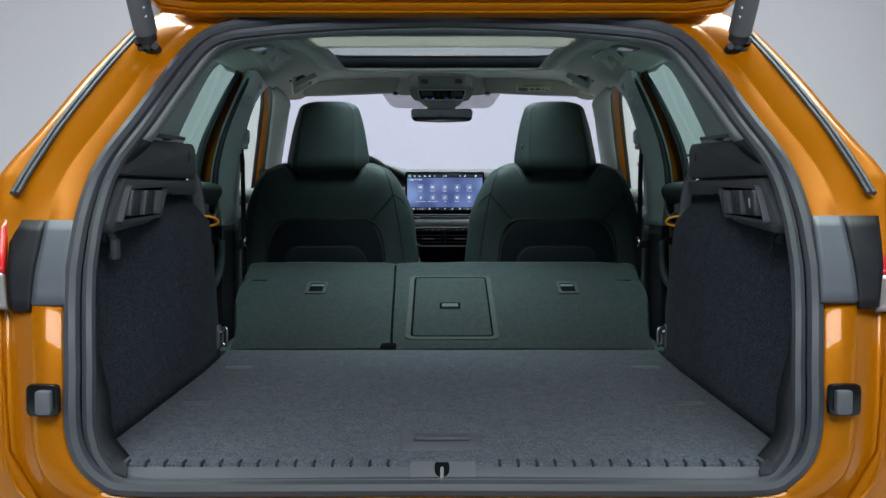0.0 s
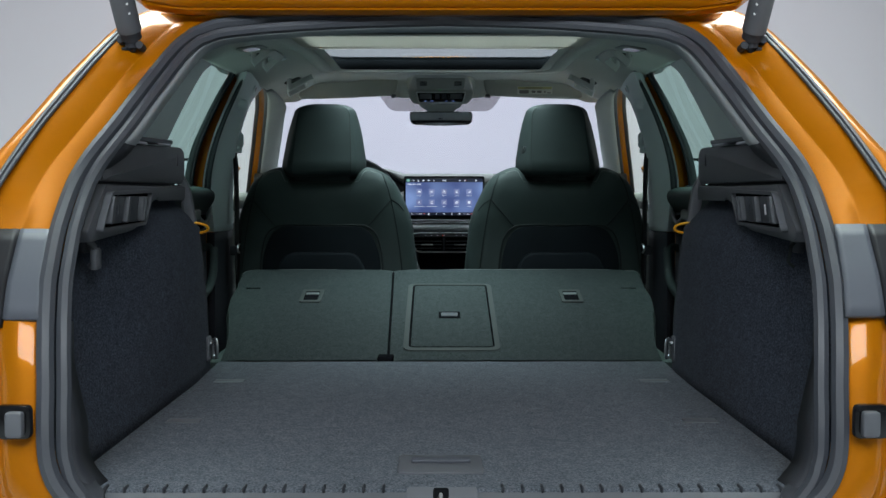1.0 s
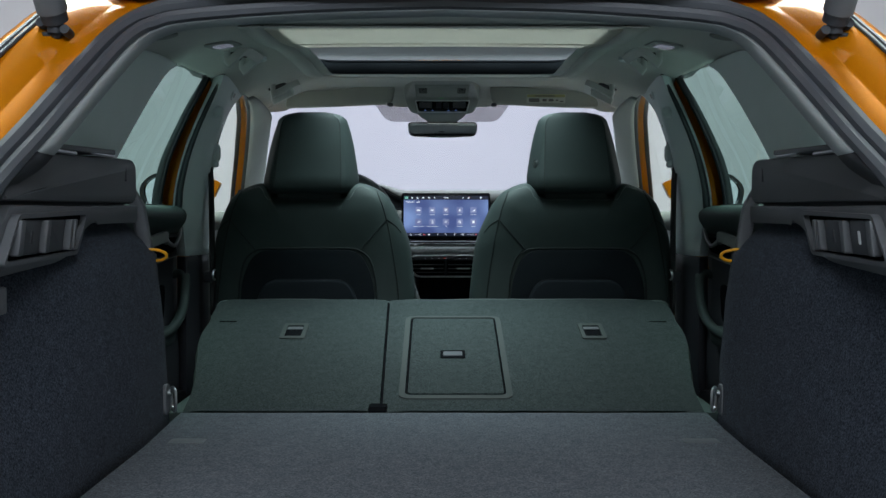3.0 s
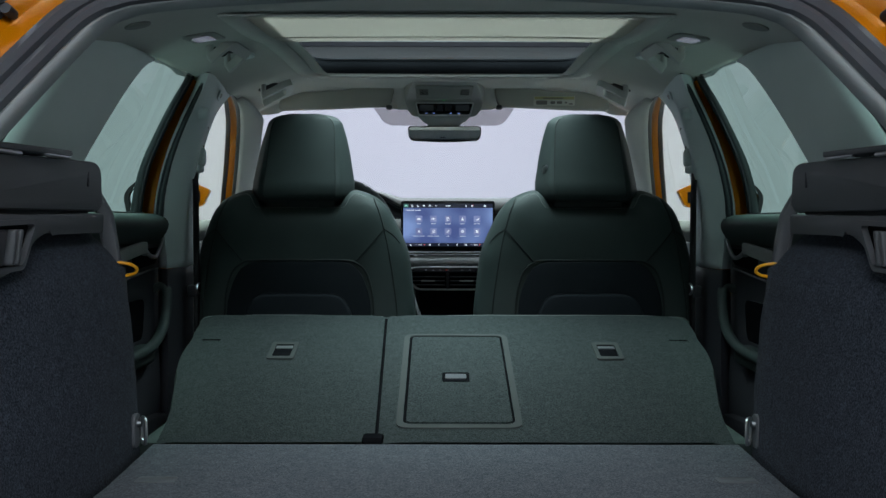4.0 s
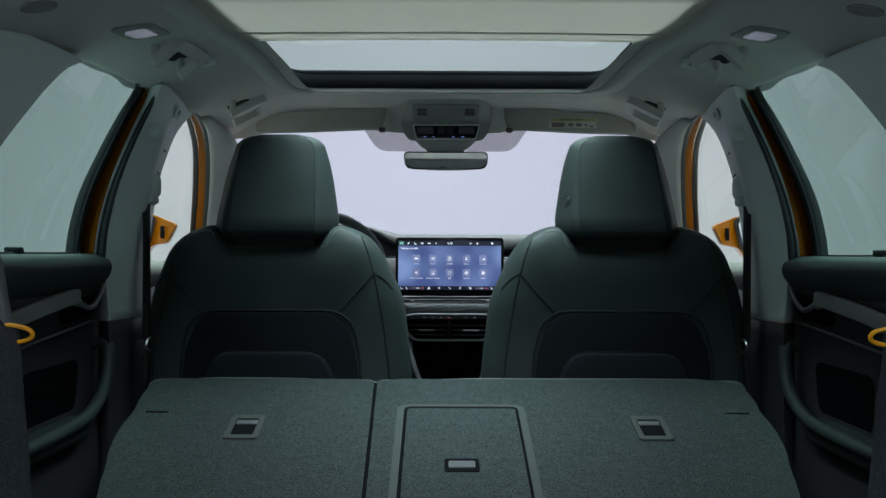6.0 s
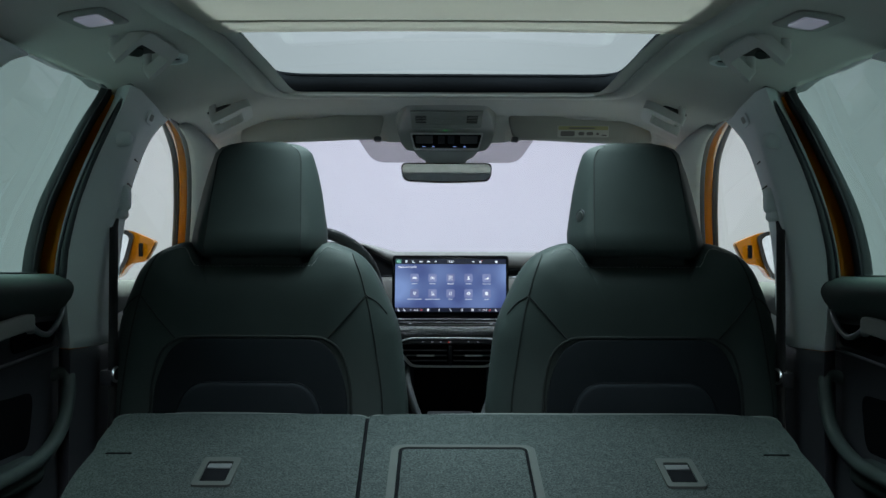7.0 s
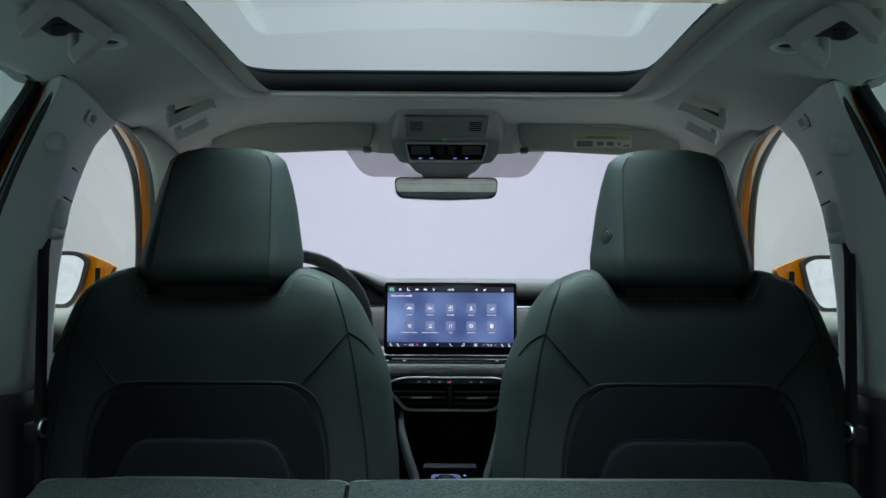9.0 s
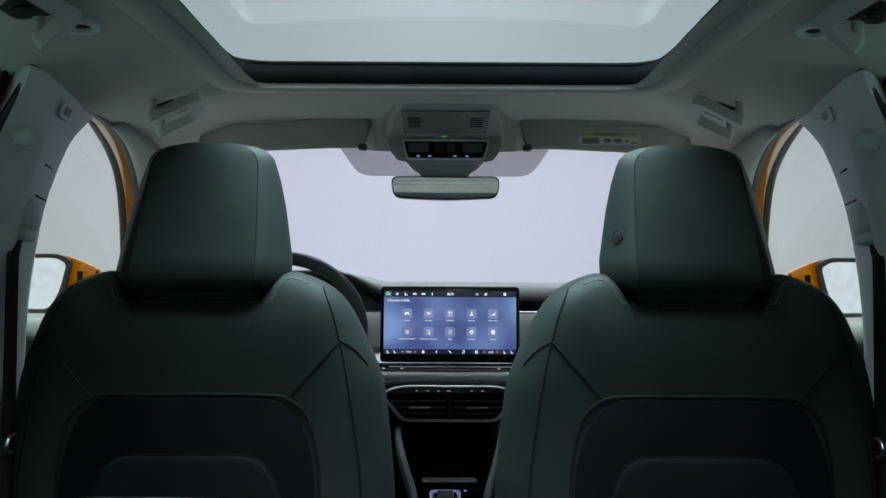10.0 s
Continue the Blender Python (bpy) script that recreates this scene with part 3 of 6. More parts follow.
def side_lining(s):
    """The felt side of the load bay with its plastic shelf rest above."""
    t = thing("boot_side_lining", "dark felt wheel arch lining under a black plastic parcel shelf rest", "boot lining", "boot side linings")
    def face(y, z):
        arch = 0.020 * math.exp(-((y - 2.22) / 0.30) ** 2)
        hollow = lerp(y, (1.55, 0.045), (1.80, 0.06), (2.05, 0.012), (2.2, 0.0)) * lerp(z, (0.70, 0.0), (0.86, 0.9), (1.05, 1.0))
        return 0.538 + lerp(z, (0.66, 0.0), (0.80, 0.006), (1.0, 0.022), (1.10, 0.055)) - arch * lerp(z, (0.66, 0.2), (0.8, 1), (1.0, 0.5)) * 0.3 + hollow + lerp(z, (1.02, 0.0), (1.07, 0.035)) + lerp(y, (2.44, 0.0), (2.535, 0.012), (2.56, 0.04))
    part("rest_end", plate(rounded([(0.588, 1.108), (0.612, 1.150), (0.622, 1.150), (0.606, 1.060), (0.592, 1.004), (0.572, 1.014)], 0.006), lambda u, v, d: (s * u, 2.512 - d, v), 0.022, 0.004), TRIM_DARK, t)
    zs = [0.66, 0.70, 0.75, 0.80, 0.86, 0.92, 0.97, 1.01, 1.04, 1.07, 1.10]
    def y_front(z):
        return lerp(z, (0.66, 2.575), (0.80, 2.572), (0.92, 2.560), (1.0, 2.535), (1.04, 2.50), (1.10, 2.49))
    rows = []
    for z in zs:
        y0 = rear_y(z) + 0.06
        y1 = y_front(z)
        ys = [y0 + (y1 - y0) * k / 22 for k in range(23)]
        row = [(s * (face(y, z) + 0.005 * noise.noise((y * 5, z * 5, s)) + 0.003 * noise.noise((y * 14, z * 11, s))), y, z) for y in ys]
        row += [(s * (face(y1, z) + 0.016), y1 + 0.012, z), (s * (face(y1, z) + 0.10), y1 + 0.016, z), (s * 0.78, y1 + 0.016, z)]
        rows.append(row)
    bm = bmesh.new()
    grid(bm, rows)
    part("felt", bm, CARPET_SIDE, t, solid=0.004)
    # moulded corner between sill, floor and felt
    low = [(0.462, 1.482, 0.664), (0.480, 1.483, 0.670), (0.498, 1.486, 0.684), (0.522, 1.492, 0.722), (0.528, 1.502, 0.79), (0.534, 1.535, 0.90)]
    top = [(0.468, 1.498, 0.681), (0.486, 1.522, 0.685), (0.502, 1.552, 0.694), (0.526, 1.575, 0.728), (0.536, 1.582, 0.80), (0.546, 1.605, 0.90)]
    bulge = [((a[0] + b[0]) / 2 - 0.004, (a[1] + b[1]) / 2 - 0.006, (a[2] + b[2]) / 2 + 0.003) for a, b in zip(low, top)]
    part("corner_trim", loft([[(s * x, y, z) for x, y, z in l] for l in (low, bulge, top)], 3, 5), TRIM_BLACK, t, "black moulded corner trim", solid=0.003, offset=1.0 if s > 0 else -1.0, smooth=60)
    # shelf rest: a long moulding
    x0 = 0.545
    prof = rounded([(1.825, 1.176), (2.385, 1.192), (2.415, 1.182), (2.440, 1.122), (2.425, 1.112), (1.775, 1.109), (1.785, 1.130)], [0.01, 0.02, 0.01, 0.01, 0.006, 0.006, 0.01])
    # added backing: blocks stray light and darkens the groove like its shadow
    part("groove_backing", plate(rect(1.79, 2.42, 1.098, 1.118, 0.004), lambda u, v, d: (s * (x0 + 0.040 + d + lerp(u, (1.8, -0.012), (2.1, 0.006), (2.44, 0.018))), u, v), 0.05), TRIM_BLACK, t, "dark backing added in the groove under the shelf rest")
    part("rest_top", plate(prof, lambda u, v, d: (s * (x0 + 0.018 + (1.15 - v) * 0.10 + d + lerp(u, (1.8, -0.012), (2.1, 0.006), (2.44, 0.018))), u, v), 0.085, 0.006), TRIM_DARK, t)
    prof = rounded([(1.795, 1.104), (2.110, 1.104), (2.445, 1.108), (2.452, 1.080), (2.20, 1.080), (2.135, 1.070), (2.075, 1.030), (2.02, 1.020), (1.735, 1.010), (1.715, 1.030)], [0.01, 0.02, 0.006, 0.006, 0.03, 0.03, 0.03, 0.02, 0.01, 0.01])
    part("rest_lower", plate(prof, lambda u, v, d: (s * (x0 + 0.022 + (1.08 - v) * 0.12 + d + lerp(u, (1.72, -0.016), (2.1, 0.006), (2.45, 0.020))), u, v), 0.06, 0.005), TRIM_DARK, t)
    # recess with buttons
    px = lambda u: x0 + 0.021 + lerp(u, (1.72, -0.016), (2.1, 0.006), (2.45, 0.020))
    place = lambda u, v, d: (s * (px(u) + (1.08 - v) * 0.12 - d), u, v)
    o, i = rounded([(1.752, 1.026), (2.062, 1.030), (2.098, 1.098), (1.790, 1.092)], 0.012), rounded([(1.760, 1.032), (2.055, 1.036), (2.086, 1.091), (1.795, 1.086)], 0.010)
    part("pocket_frame", frame_ring(o, i, place, 0.012), TRIM_DARK, t)
    # dark back stands in for the pocket's own shade
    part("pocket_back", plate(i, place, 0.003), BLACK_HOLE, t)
    for u0, u1 in ((1.790, 1.808), (1.816, 1.886), (1.894, 1.910), (1.918, 1.992), (2.002, 2.012), (2.022, 2.032)):
        wide = u1 - u0 > 0.05
        b = part("divider" if not wide else "switch", plate(rect(u0, u1, 1.038, 1.084, 0.004), lambda u, v, d: place(u, v, d + 0.003), 0.006 if wide else 0.013, 0.002), RUBBER if wide else TRIM_DARK, t)
        if wide and (u0 < 1.85 or s > 0):
            part("switch_mark", plate(rect((u0 + u1) / 2 - 0.004, (u0 + u1) / 2 + 0.004, 1.052, 1.070, 0.003), lambda u, v, d: place(u, v, d + 0.009), 0.001), WHITE_PRINT if (u0 < 1.85) == (s > 0) else GRIP_GREY, b, "pale printed symbol")
    # slot for the parcel shelf along the top
    part("shelf_lid", plate(rect(1.815, 2.20, 0, 0.06, 0.01), lambda u, v, d: (s * (0.546 + v), u, lerp(u, (1.815, 1.181), (2.30, 1.192)) + d), 0.008, 0.002), TRIM_DARK, t)
    for y in (1.98, 2.15):
        part("clip", box(s * 0.553 - 0.004, s * 0.553 + 0.004, y - 0.05, y + 0.045, 1.177 + (y - 1.9) * 0.03, 1.183 + (y - 1.9) * 0.03, 0.002, 1), SATIN, t, "pale metal clip")
    part("notch", plate(rect(2.340, 2.345, 1.150, 1.180, 0.002), in_x(s * 0.5745, s), 0.008), TRIM_BLACK, t)
    # lashing ring
    ring = thing("lashing_ring", "chromed lashing eye on the boot lining", "lashing ring", "lashing rings")
    x = face(2.475, 0.728) - 0.006
    part("base", plate(rect(2.458, 2.492, 0.70, 0.76, 0.014), in_x(s * x, s), 0.008, 0.003), TRIM_DARK, ring)
    bm = bmesh.new()
    tube(bm, [Vector((s * (x - 0.010 + (q.x - 2.475) * 0.5), q.x, q.y)) for q in rounded([(2.458, 0.708), (2.492, 0.708), (2.492, 0.752), (2.458, 0.752)], 0.014, 4)], circle(0.0035, 6), True, (1, 0, 0))
    part("eye", bm, SATIN, ring, "chromed eye")
    part("screw", lathe_x(s * (x - 0.002), 2.475, 0.742, [(0.0, 0.0), (0.004, 0.006), (-0.004, 0.008), (-0.004, 0.0)], -s, 10), SATIN_GREY, ring)
    # bag hook
    hook = thing("bag_hook", "small grey folding bag hook in the boot" if s < 0 else "small black wire bag hook in the boot", "hook", "bag hooks")
    thin = s > 0
    part("arm", rod([(s * 0.592, 1.80, 1.015), (s * 0.580, 1.803, 1.002), (s * 0.576, 1.806, 0.975), (s * 0.586, 1.808, 0.966)], 0.003 if thin else 0.007, 8), SEAM if thin else TRIM_DARK, hook)
    part("plate", plate(rect(1.785, 1.828, 0.990, 1.022, 0.01), in_x(s * 0.586, s), 0.012, 0.003), TRIM_BLACK, hook)
    if not thin:
        part("pad", box(-0.582, -0.570, 1.792, 1.820, 0.962, 0.998, 0.004, 2), TRIM_DARK, hook, "grey printed pad")
    # rear belt loop
    loop = thing("seat_release_loop", "amber plastic loop at the edge of the boot lining", "release loop", "release loops")
    bm = bmesh.new()
    tube(bm, smooth_line([(s * 0.590, 2.490, 1.024), (s * 0.566, 2.496, 1.021), (s * 0.551, 2.502, 1.016), (s * 0.547, 2.506, 1.008), (s * 0.556, 2.510, 1.001), (s * 0.575, 2.510, 0.998), (s * 0.592, 2.505, 0.998)], 5), bar(0.006, 0.006, 0.45))
    part("loop", bm, YELLOW, loop)


# ---------------------------------------------------------------- folded rear backrests
def bench_z(y):
    return lerp(y, (2.55, 0.676), (2.60, 0.6815), (2.66, 0.697), (3.32, 0.856))


def backrests():
    edge = [(2.602, 0.546), (2.70, 0.550), (2.80, 0.562), (2.90, 0.585), (2.98, 0.603), (3.06, 0.607), (3.14, 0.612), (3.24, 0.618), (3.30, 0.618)]
    gap = lambda y: lerp(y, (2.6, -0.1315), (3.33, -0.1495))
    for name, s in (("left", -1), ("right", 1)):
        t = thing("folded_backrest", "rear seat backrest folded flat, back covered in charcoal felt" if s < 0 else "wide rear backrest folded flat, felt back with a load hatch", "seat backrest", "folded rear backrests")
        ys = [2.602 + (3.312 - 2.602) * k / 26 for k in range(27)]
        rows = []
        for y in ys:
            xo = s * lerp(y, *edge) + 0.004 * math.sin(y * 23) * s * (1 if 2.85 < y < 3.2 else 0)
            xi = gap(y) - 0.0035 if s < 0 else gap(y) + 0.0035
            row = []
            for k in range(15):
                f = k / 14
                x = xi + (xo - xi) * f
                drop = 0.010 * max(0, (f - 0.94) / 0.06) ** 2 + 0.004 * max(0, (0.03 - f) / 0.03) ** 2
                ripple = 0.0015 * noise.noise((x * 6, y * 6, 3))
                row.append((x, y, bench_z(y) - drop + ripple))
            row = [(xi, y, bench_z(y) - 0.10)] + row + [(xo + s * 0.006, y, bench_z(y) - 0.035), (xo + s * 0.002, y, bench_z(y) - 0.11)]
            rows.append(row)
        last = rows[-1]
        rows.append([(x, y + 0.006, z - 0.006) for x, y, z in last])
        rows.append([(x, y + 0.008, z - 0.03) for x, y, z in last])
        bm = bmesh.new()
        grid(bm, rows)
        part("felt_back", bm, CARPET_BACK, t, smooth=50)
        # upholstered front edge that rolls over
        xi = gap(3.32) - 0.003 if s < 0 else gap(3.32) + 0.003
        bm = bmesh.new()
        xs = [xi, xi + s * 0.012, xi + s * 0.06, xi + s * 0.22, xi + s * 0.34, s * 0.49, s * 0.56, s * 0.607, s * 0.617]
        tube(bm, smooth_line([(x, 3.330, 0.833 - (0.008 if k in (0, 8) else 0) + (0.004 if 2 < k < 6 else 0)) for k, x in enumerate(xs)], 4), bar(0.034, 0.034, 0.45))
        part("padded_edge", bm, LEATHER_EDGE, t, "grey leather edge of the seat front")
        for x in (xi + s * 0.23, xi + s * 0.36):
            part("stitch_line", box(x - 0.001, x + 0.001, 3.312, 3.35, 0.846, 0.8512, 0.0), SEAM, t)
        part("cushion_side", box(min(xi, s * 0.60), max(xi, s * 0.60), 2.66, 3.33, 0.58, 0.672, 0.02), LEATHER, t)
        # release latch with its frame
        cx = s * 0.376 if s > 0 else -0.375
        up = lambda u, v, d: (u, v, bench_z(v) + d)
        o, i = rect(cx - 0.031, cx + 0.031, 3.008, 3.112, 0.008), rect(cx - 0.021, cx + 0.021, 3.022, 3.096, 0.005)
        part("latch_frame", frame_ring(o, i, up, 0.0040), FRAME_GREY, t, "grey latch surround")
        # flat near-black sheet instead of a shaded hole
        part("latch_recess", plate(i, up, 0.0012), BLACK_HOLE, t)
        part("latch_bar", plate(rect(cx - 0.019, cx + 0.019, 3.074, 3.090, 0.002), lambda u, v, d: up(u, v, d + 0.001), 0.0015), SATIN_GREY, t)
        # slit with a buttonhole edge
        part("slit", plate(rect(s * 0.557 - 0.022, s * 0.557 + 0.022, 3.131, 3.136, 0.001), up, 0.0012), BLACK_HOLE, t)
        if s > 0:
            # dark strip laid below the gap to paint its shade
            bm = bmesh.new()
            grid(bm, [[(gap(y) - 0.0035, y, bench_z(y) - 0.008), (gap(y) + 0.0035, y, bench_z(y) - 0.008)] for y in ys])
            part("gap_shade", bm, BLACK_HOLE, t, "dark strip in place of the gap's shade", solid=0.003)
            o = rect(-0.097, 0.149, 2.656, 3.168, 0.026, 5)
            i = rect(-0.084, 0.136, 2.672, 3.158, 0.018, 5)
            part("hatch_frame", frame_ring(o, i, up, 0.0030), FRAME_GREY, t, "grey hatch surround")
            # near-black sheet paints the shade round the lid
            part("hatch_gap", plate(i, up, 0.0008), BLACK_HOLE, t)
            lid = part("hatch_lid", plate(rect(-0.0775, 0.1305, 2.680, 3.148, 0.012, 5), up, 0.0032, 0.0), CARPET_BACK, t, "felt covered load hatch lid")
            part("hatch_grip", plate(rect(-0.007, 0.052, 2.876, 2.925, 0.006), lambda u, v, d: up(u, v, d + 0.0033), 0.0012), BLACK_HOLE, lid)
            part("hatch_grip_bar", plate(rect(0.0, 0.045, 2.888, 2.912, 0.004), lambda u, v, d: up(u, v, d + 0.0046), 0.002), GRIP_GREY, lid, "grey grip bar")
    clip = thing("hinge_cover", "small black hinge block between the folded backrests", "hinge cover")
    part("block", box(-0.158, -0.118, 2.600, 2.640, 0.676, 0.692, 0.006), BLACK_HOLE, clip)


load_bay()
backrests()

# ---------------------------------------------------------------- front seats
def front_seat(cx, s, label):
    """s: +1 where the seat's outer side is to the right."""
    t = thing("front_seat", label, "car seat", "front seats", at=(cx, 3.7, 0.28))
    Y = 3.42
    # backrest as rings of a rounded outline: a front view swept in depth
    half = [(0.0, 1.141), (0.100, 1.141), (0.113, 1.148), (0.123, 1.167), (0.142, 1.180), (0.178, 1.171), (0.212, 1.152), (0.238, 1.122), (0.256, 1.080), (0.270, 1.040), (0.279, 1.0), (0.286, 0.92), (0.291, 0.83), (0.285, 0.72), (0.25, 0.65), (0.0, 0.62)]
    fine = smooth_line([(x, 0, z) for x, z in half], 4)
    fuller = lambda z: lerp(z, (0.66, 0.0), (0.74, 0.017), (0.85, 0.017), (1.0, 0.012), (1.08, 0.004), (1.12, 0.0))
    loop = [(p.x + (fuller(p.z) if s < 0 and p.x > 0.2 else 0.0), p.z) for p in fine] + [(-p.x - (fuller(p.z) if s > 0 and p.x > 0.2 else 0.0), p.z) for p in reversed(fine[1:-1])]
    mid = 0.90
    rows = []
    for k, dy in ((0.0, -0.004), (0.30, -0.006), (0.60, -0.007), (0.76, -0.005), (0.84, -0.001), (0.90, 0.006), (0.945, 0.015), (0.975, 0.028), (0.993, 0.045), (1.0, 0.066), (0.99, 0.10), (0.95, 0.135), (0.85, 0.15), (0.4, 0.14), (0.0, 0.14)):
        row = []
        for x, z in loop:
            z = min(z, lerp(k, (0.84, 1.150), (0.90, 1.160), (0.945, 1.172), (0.975, 1.19)))
            zz = mid + (z - mid) * (1 - (1 - k) * (0.95 if k > 0.5 else 1.0))
            row.append((cx + x * k, Y + dy + max(-0.012, -(0.985 - zz) * 0.03), zz))
        rows.append(row)
    bm = bmesh.new()
    grid(bm, rows, False, True)
    bmesh.ops.remove_doubles(bm, verts=bm.verts, dist=1e-5)
    bmesh.ops.recalc_face_normals(bm, faces=bm.faces)
    skin = BVHTree.FromBMesh(bm)
    part("backrest", bm, LEATHER, t, smooth=70)

    def on(tree, x, z, lift=0.0006):
        """A point on the rear face of a skin."""
        hit = tree.ray_cast(Vector((cx + x, 3.0, z)), Vector((0, 1, 0)))[0]
        return Vector((cx + x, (hit.y if hit else Y + 0.05) - lift, z))

    def drawn(tree, pts, steps=6, lift=0.0006):
        flat = smooth_line([(x, 0, z) for x, z in pts], steps)
        return [on(tree, p.x, p.z, lift) for p in flat]

    def sewn(name, line, r, mat, parent, label=""):
        bm = bmesh.new()
        tube(bm, line, circle(r, 6), up=(0, 1, 0))
        part(name, bm, mat, parent, label)

    def stitches(line, parent):
        """Single stitches along a line."""
        bm = bmesh.new()
        run = 0.0
        for a, b in zip(line, line[1:]):
            run += (b - a).length
            if run > 0.0058:
                d = (b - a).normalized() * 0.0018
                tube(bm, [a - d, a, a + d], circle(0.0009, 5), up=(0, 1, 0))
                run = 0.0
        part("stitching", bm, THREAD, parent, "row of grey stitches")

    # lower shell with a recess, and the pouch
    shell = rounded([(-0.196, 0.66), (0.196, 0.66), (0.190, 0.90), (0.150, 0.988), (-0.150, 0.988), (-0.190, 0.90)], [0.03, 0.03, 0.05, 0.05, 0.05, 0.05], 6)
    part("back_shell", plate([(q[0], q[1]) for q in shell], lambda u, v, d: (cx + u, Y - 0.008 + (0.985 - v) * -0.022 - d, v), 0.006, 0.004), SHELL, t, "black fabric back panel")
    pouch = rounded([(-0.152, 0.66), (0.152, 0.66), (0.150, 0.83), (0.118, 0.905), (-0.118, 0.905), (-0.150, 0.83)], [0.03, 0.03, 0.05, 0.05, 0.05, 0.05], 6)
    part("map_pouch", plate([(q[0], q[1]) for q in pouch], lambda u, v, d: (cx + u, Y - 0.016 + (0.985 - v) * -0.03 - d * (1 + 0.6 * (0.9 - v)), v), 0.014, 0.010, seg=3), POUCH, t, "dark pouch")
    for q in (-1, 1):
        at = lambda pts, steps=6, lift=0.0006: drawn(skin, [(q * x, z) for x, z in pts], steps, lift)
        sewn("piping", at(((0.0, 0.991), (0.118, 0.9905), (0.150, 0.984), (0.176, 0.962), (0.190, 0.92), (0.197, 0.86), (0.201, 0.70)), 6, 0.001), 0.0030, SEAM, t, "dark piped seam")
        sewn("seam", at(((0.150, 0.988), (0.188, 1.031), (0.224, 1.073))), 0.0017, SEAM, t)
        sewn("seam", at(((0.224, 1.074), (0.248, 1.058), (0.266, 1.036))), 0.0017, SEAM, t)
        sewn("seam", at(((0.195, 1.156), (0.212, 1.116), (0.224, 1.073), (0.236, 1.02), (0.252, 0.92), (0.260, 0.84), (0.262, 0.70))), 0.0017, SEAM, t)
        stitches(at(((0.0, 1.131), (0.104, 1.131), (0.122, 1.139), (0.132, 1.158), (0.146, 1.168), (0.176, 1.160)), 40), t)
    # head restraint, wider towards its front
    rows = []
    zs = [1.095, 1.148, 1.152, 1.155, 1.168, 1.20, 1.24, 1.28, 1.32, 1.346, 1.362, 1.373, 1.380, 1.384]
    ws = lambda z: lerp(z, (1.150, 0.090), (1.160, 0.096), (1.25, 0.091), (1.346, 0.084), (1.362, 0.078), (1.373, 0.066), (1.384, 0.04))
    d0 = lambda z: lerp(z, (1.095, 0.050), (1.148, 0.040), (1.152, 0.010), (1.157, 0.003), (1.168, 0.0), (1.28, 0.048), (1.346, 0.078), (1.373, 0.094), (1.384, 0.116))
    for z in zs:
        wr = lerp(z, (1.150, 0.098), (1.160, 0.110), (1.20, 0.110), (1.25, 0.102), (1.30, 0.096), (1.346, 0.088), (1.362, 0.081), (1.373, 0.068), (1.384, 0.042))
        wf = lerp(z, (1.150, 0.128), (1.165, 0.143), (1.20, 0.141), (1.28, 0.127), (1.32, 0.117), (1.362, 0.103), (1.373, 0.090), (1.380, 0.072), (1.384, 0.045))
        deep = lerp(z, (1.150, 0.12), (1.2, 0.135), (1.346, 0.085), (1.373, 0.050), (1.384, 0.02))
        ring = rounded([(-wf, deep * 0.62), (-wr, 0.010), (-ws(z), 0.0), (ws(z), 0.0), (wr, 0.010), (wf, deep * 0.62), (wf * 0.9, deep), (-wf * 0.9, deep)], [0.02, 0.012, 0.004, 0.004, 0.012, 0.02, 0.02, 0.02], 4)
        rows.append([(cx + u[0] * (1 + 0.08 * (z - 1.15)), 3.410 + d0(z) + u[1], z + 0.03 * max(0.0, z - 1.168)) for u in ring])
    bm = bmesh.new()
    vs = grid(bm, rows, False, True)
    bm.faces.new(vs[-1])
    bm.faces.new(list(reversed(vs[0])))
    head = part("head_restraint", bm, LEATHER, t, "dark leather head restraint", smooth=50)
    for q in (-1, 1):
        sewn("seam", [Vector((cx + q * ws(z) * (1 + 0.08 * (z - 1.15)), 3.4102 + d0(z), z + 0.03 * max(0.0, z - 1.168))) for z in np.linspace(1.156, 1.376, 20)], 0.0012, SEAM, head)
    for q in (-0.07, 0.07):
        part("post", rod([(cx + q, 3.49, 1.08), (cx + q, 3.49, 1.17)], 0.007, 8), TRIM_BLACK, head)
    if s > 0:
        spot = lambda u, v, d: (cx - 0.113 - 0.42 * u - 0.91 * d, 3.471 + 0.91 * u - 0.42 * d, 1.232 + v)
        part("button", plate(circle(0.0125, 18), spot, 0.006, 0.002), LEATHER_EDGE, head, "round black release button")
        part("button_rim", frame_ring(circle(0.0160, 18), circle(0.0130, 18), spot, 0.004), TRIM_BLACK, head)
    part("cushion", box(cx - 0.25, cx + 0.25, 3.50, 4.02, 0.50, 0.645, 0.05, 3), LEATHER, t)
    part("base", box(cx - 0.20, cx + 0.20, 3.52, 3.98, 0.262, 0.51, 0.01), TRIM_BLACK, t)


front_seat(-0.386, -1, "driver's seat in dark green-grey leather, black back pouch")
front_seat(0.386, 1, "passenger seat in dark green-grey leather, black back pouch")

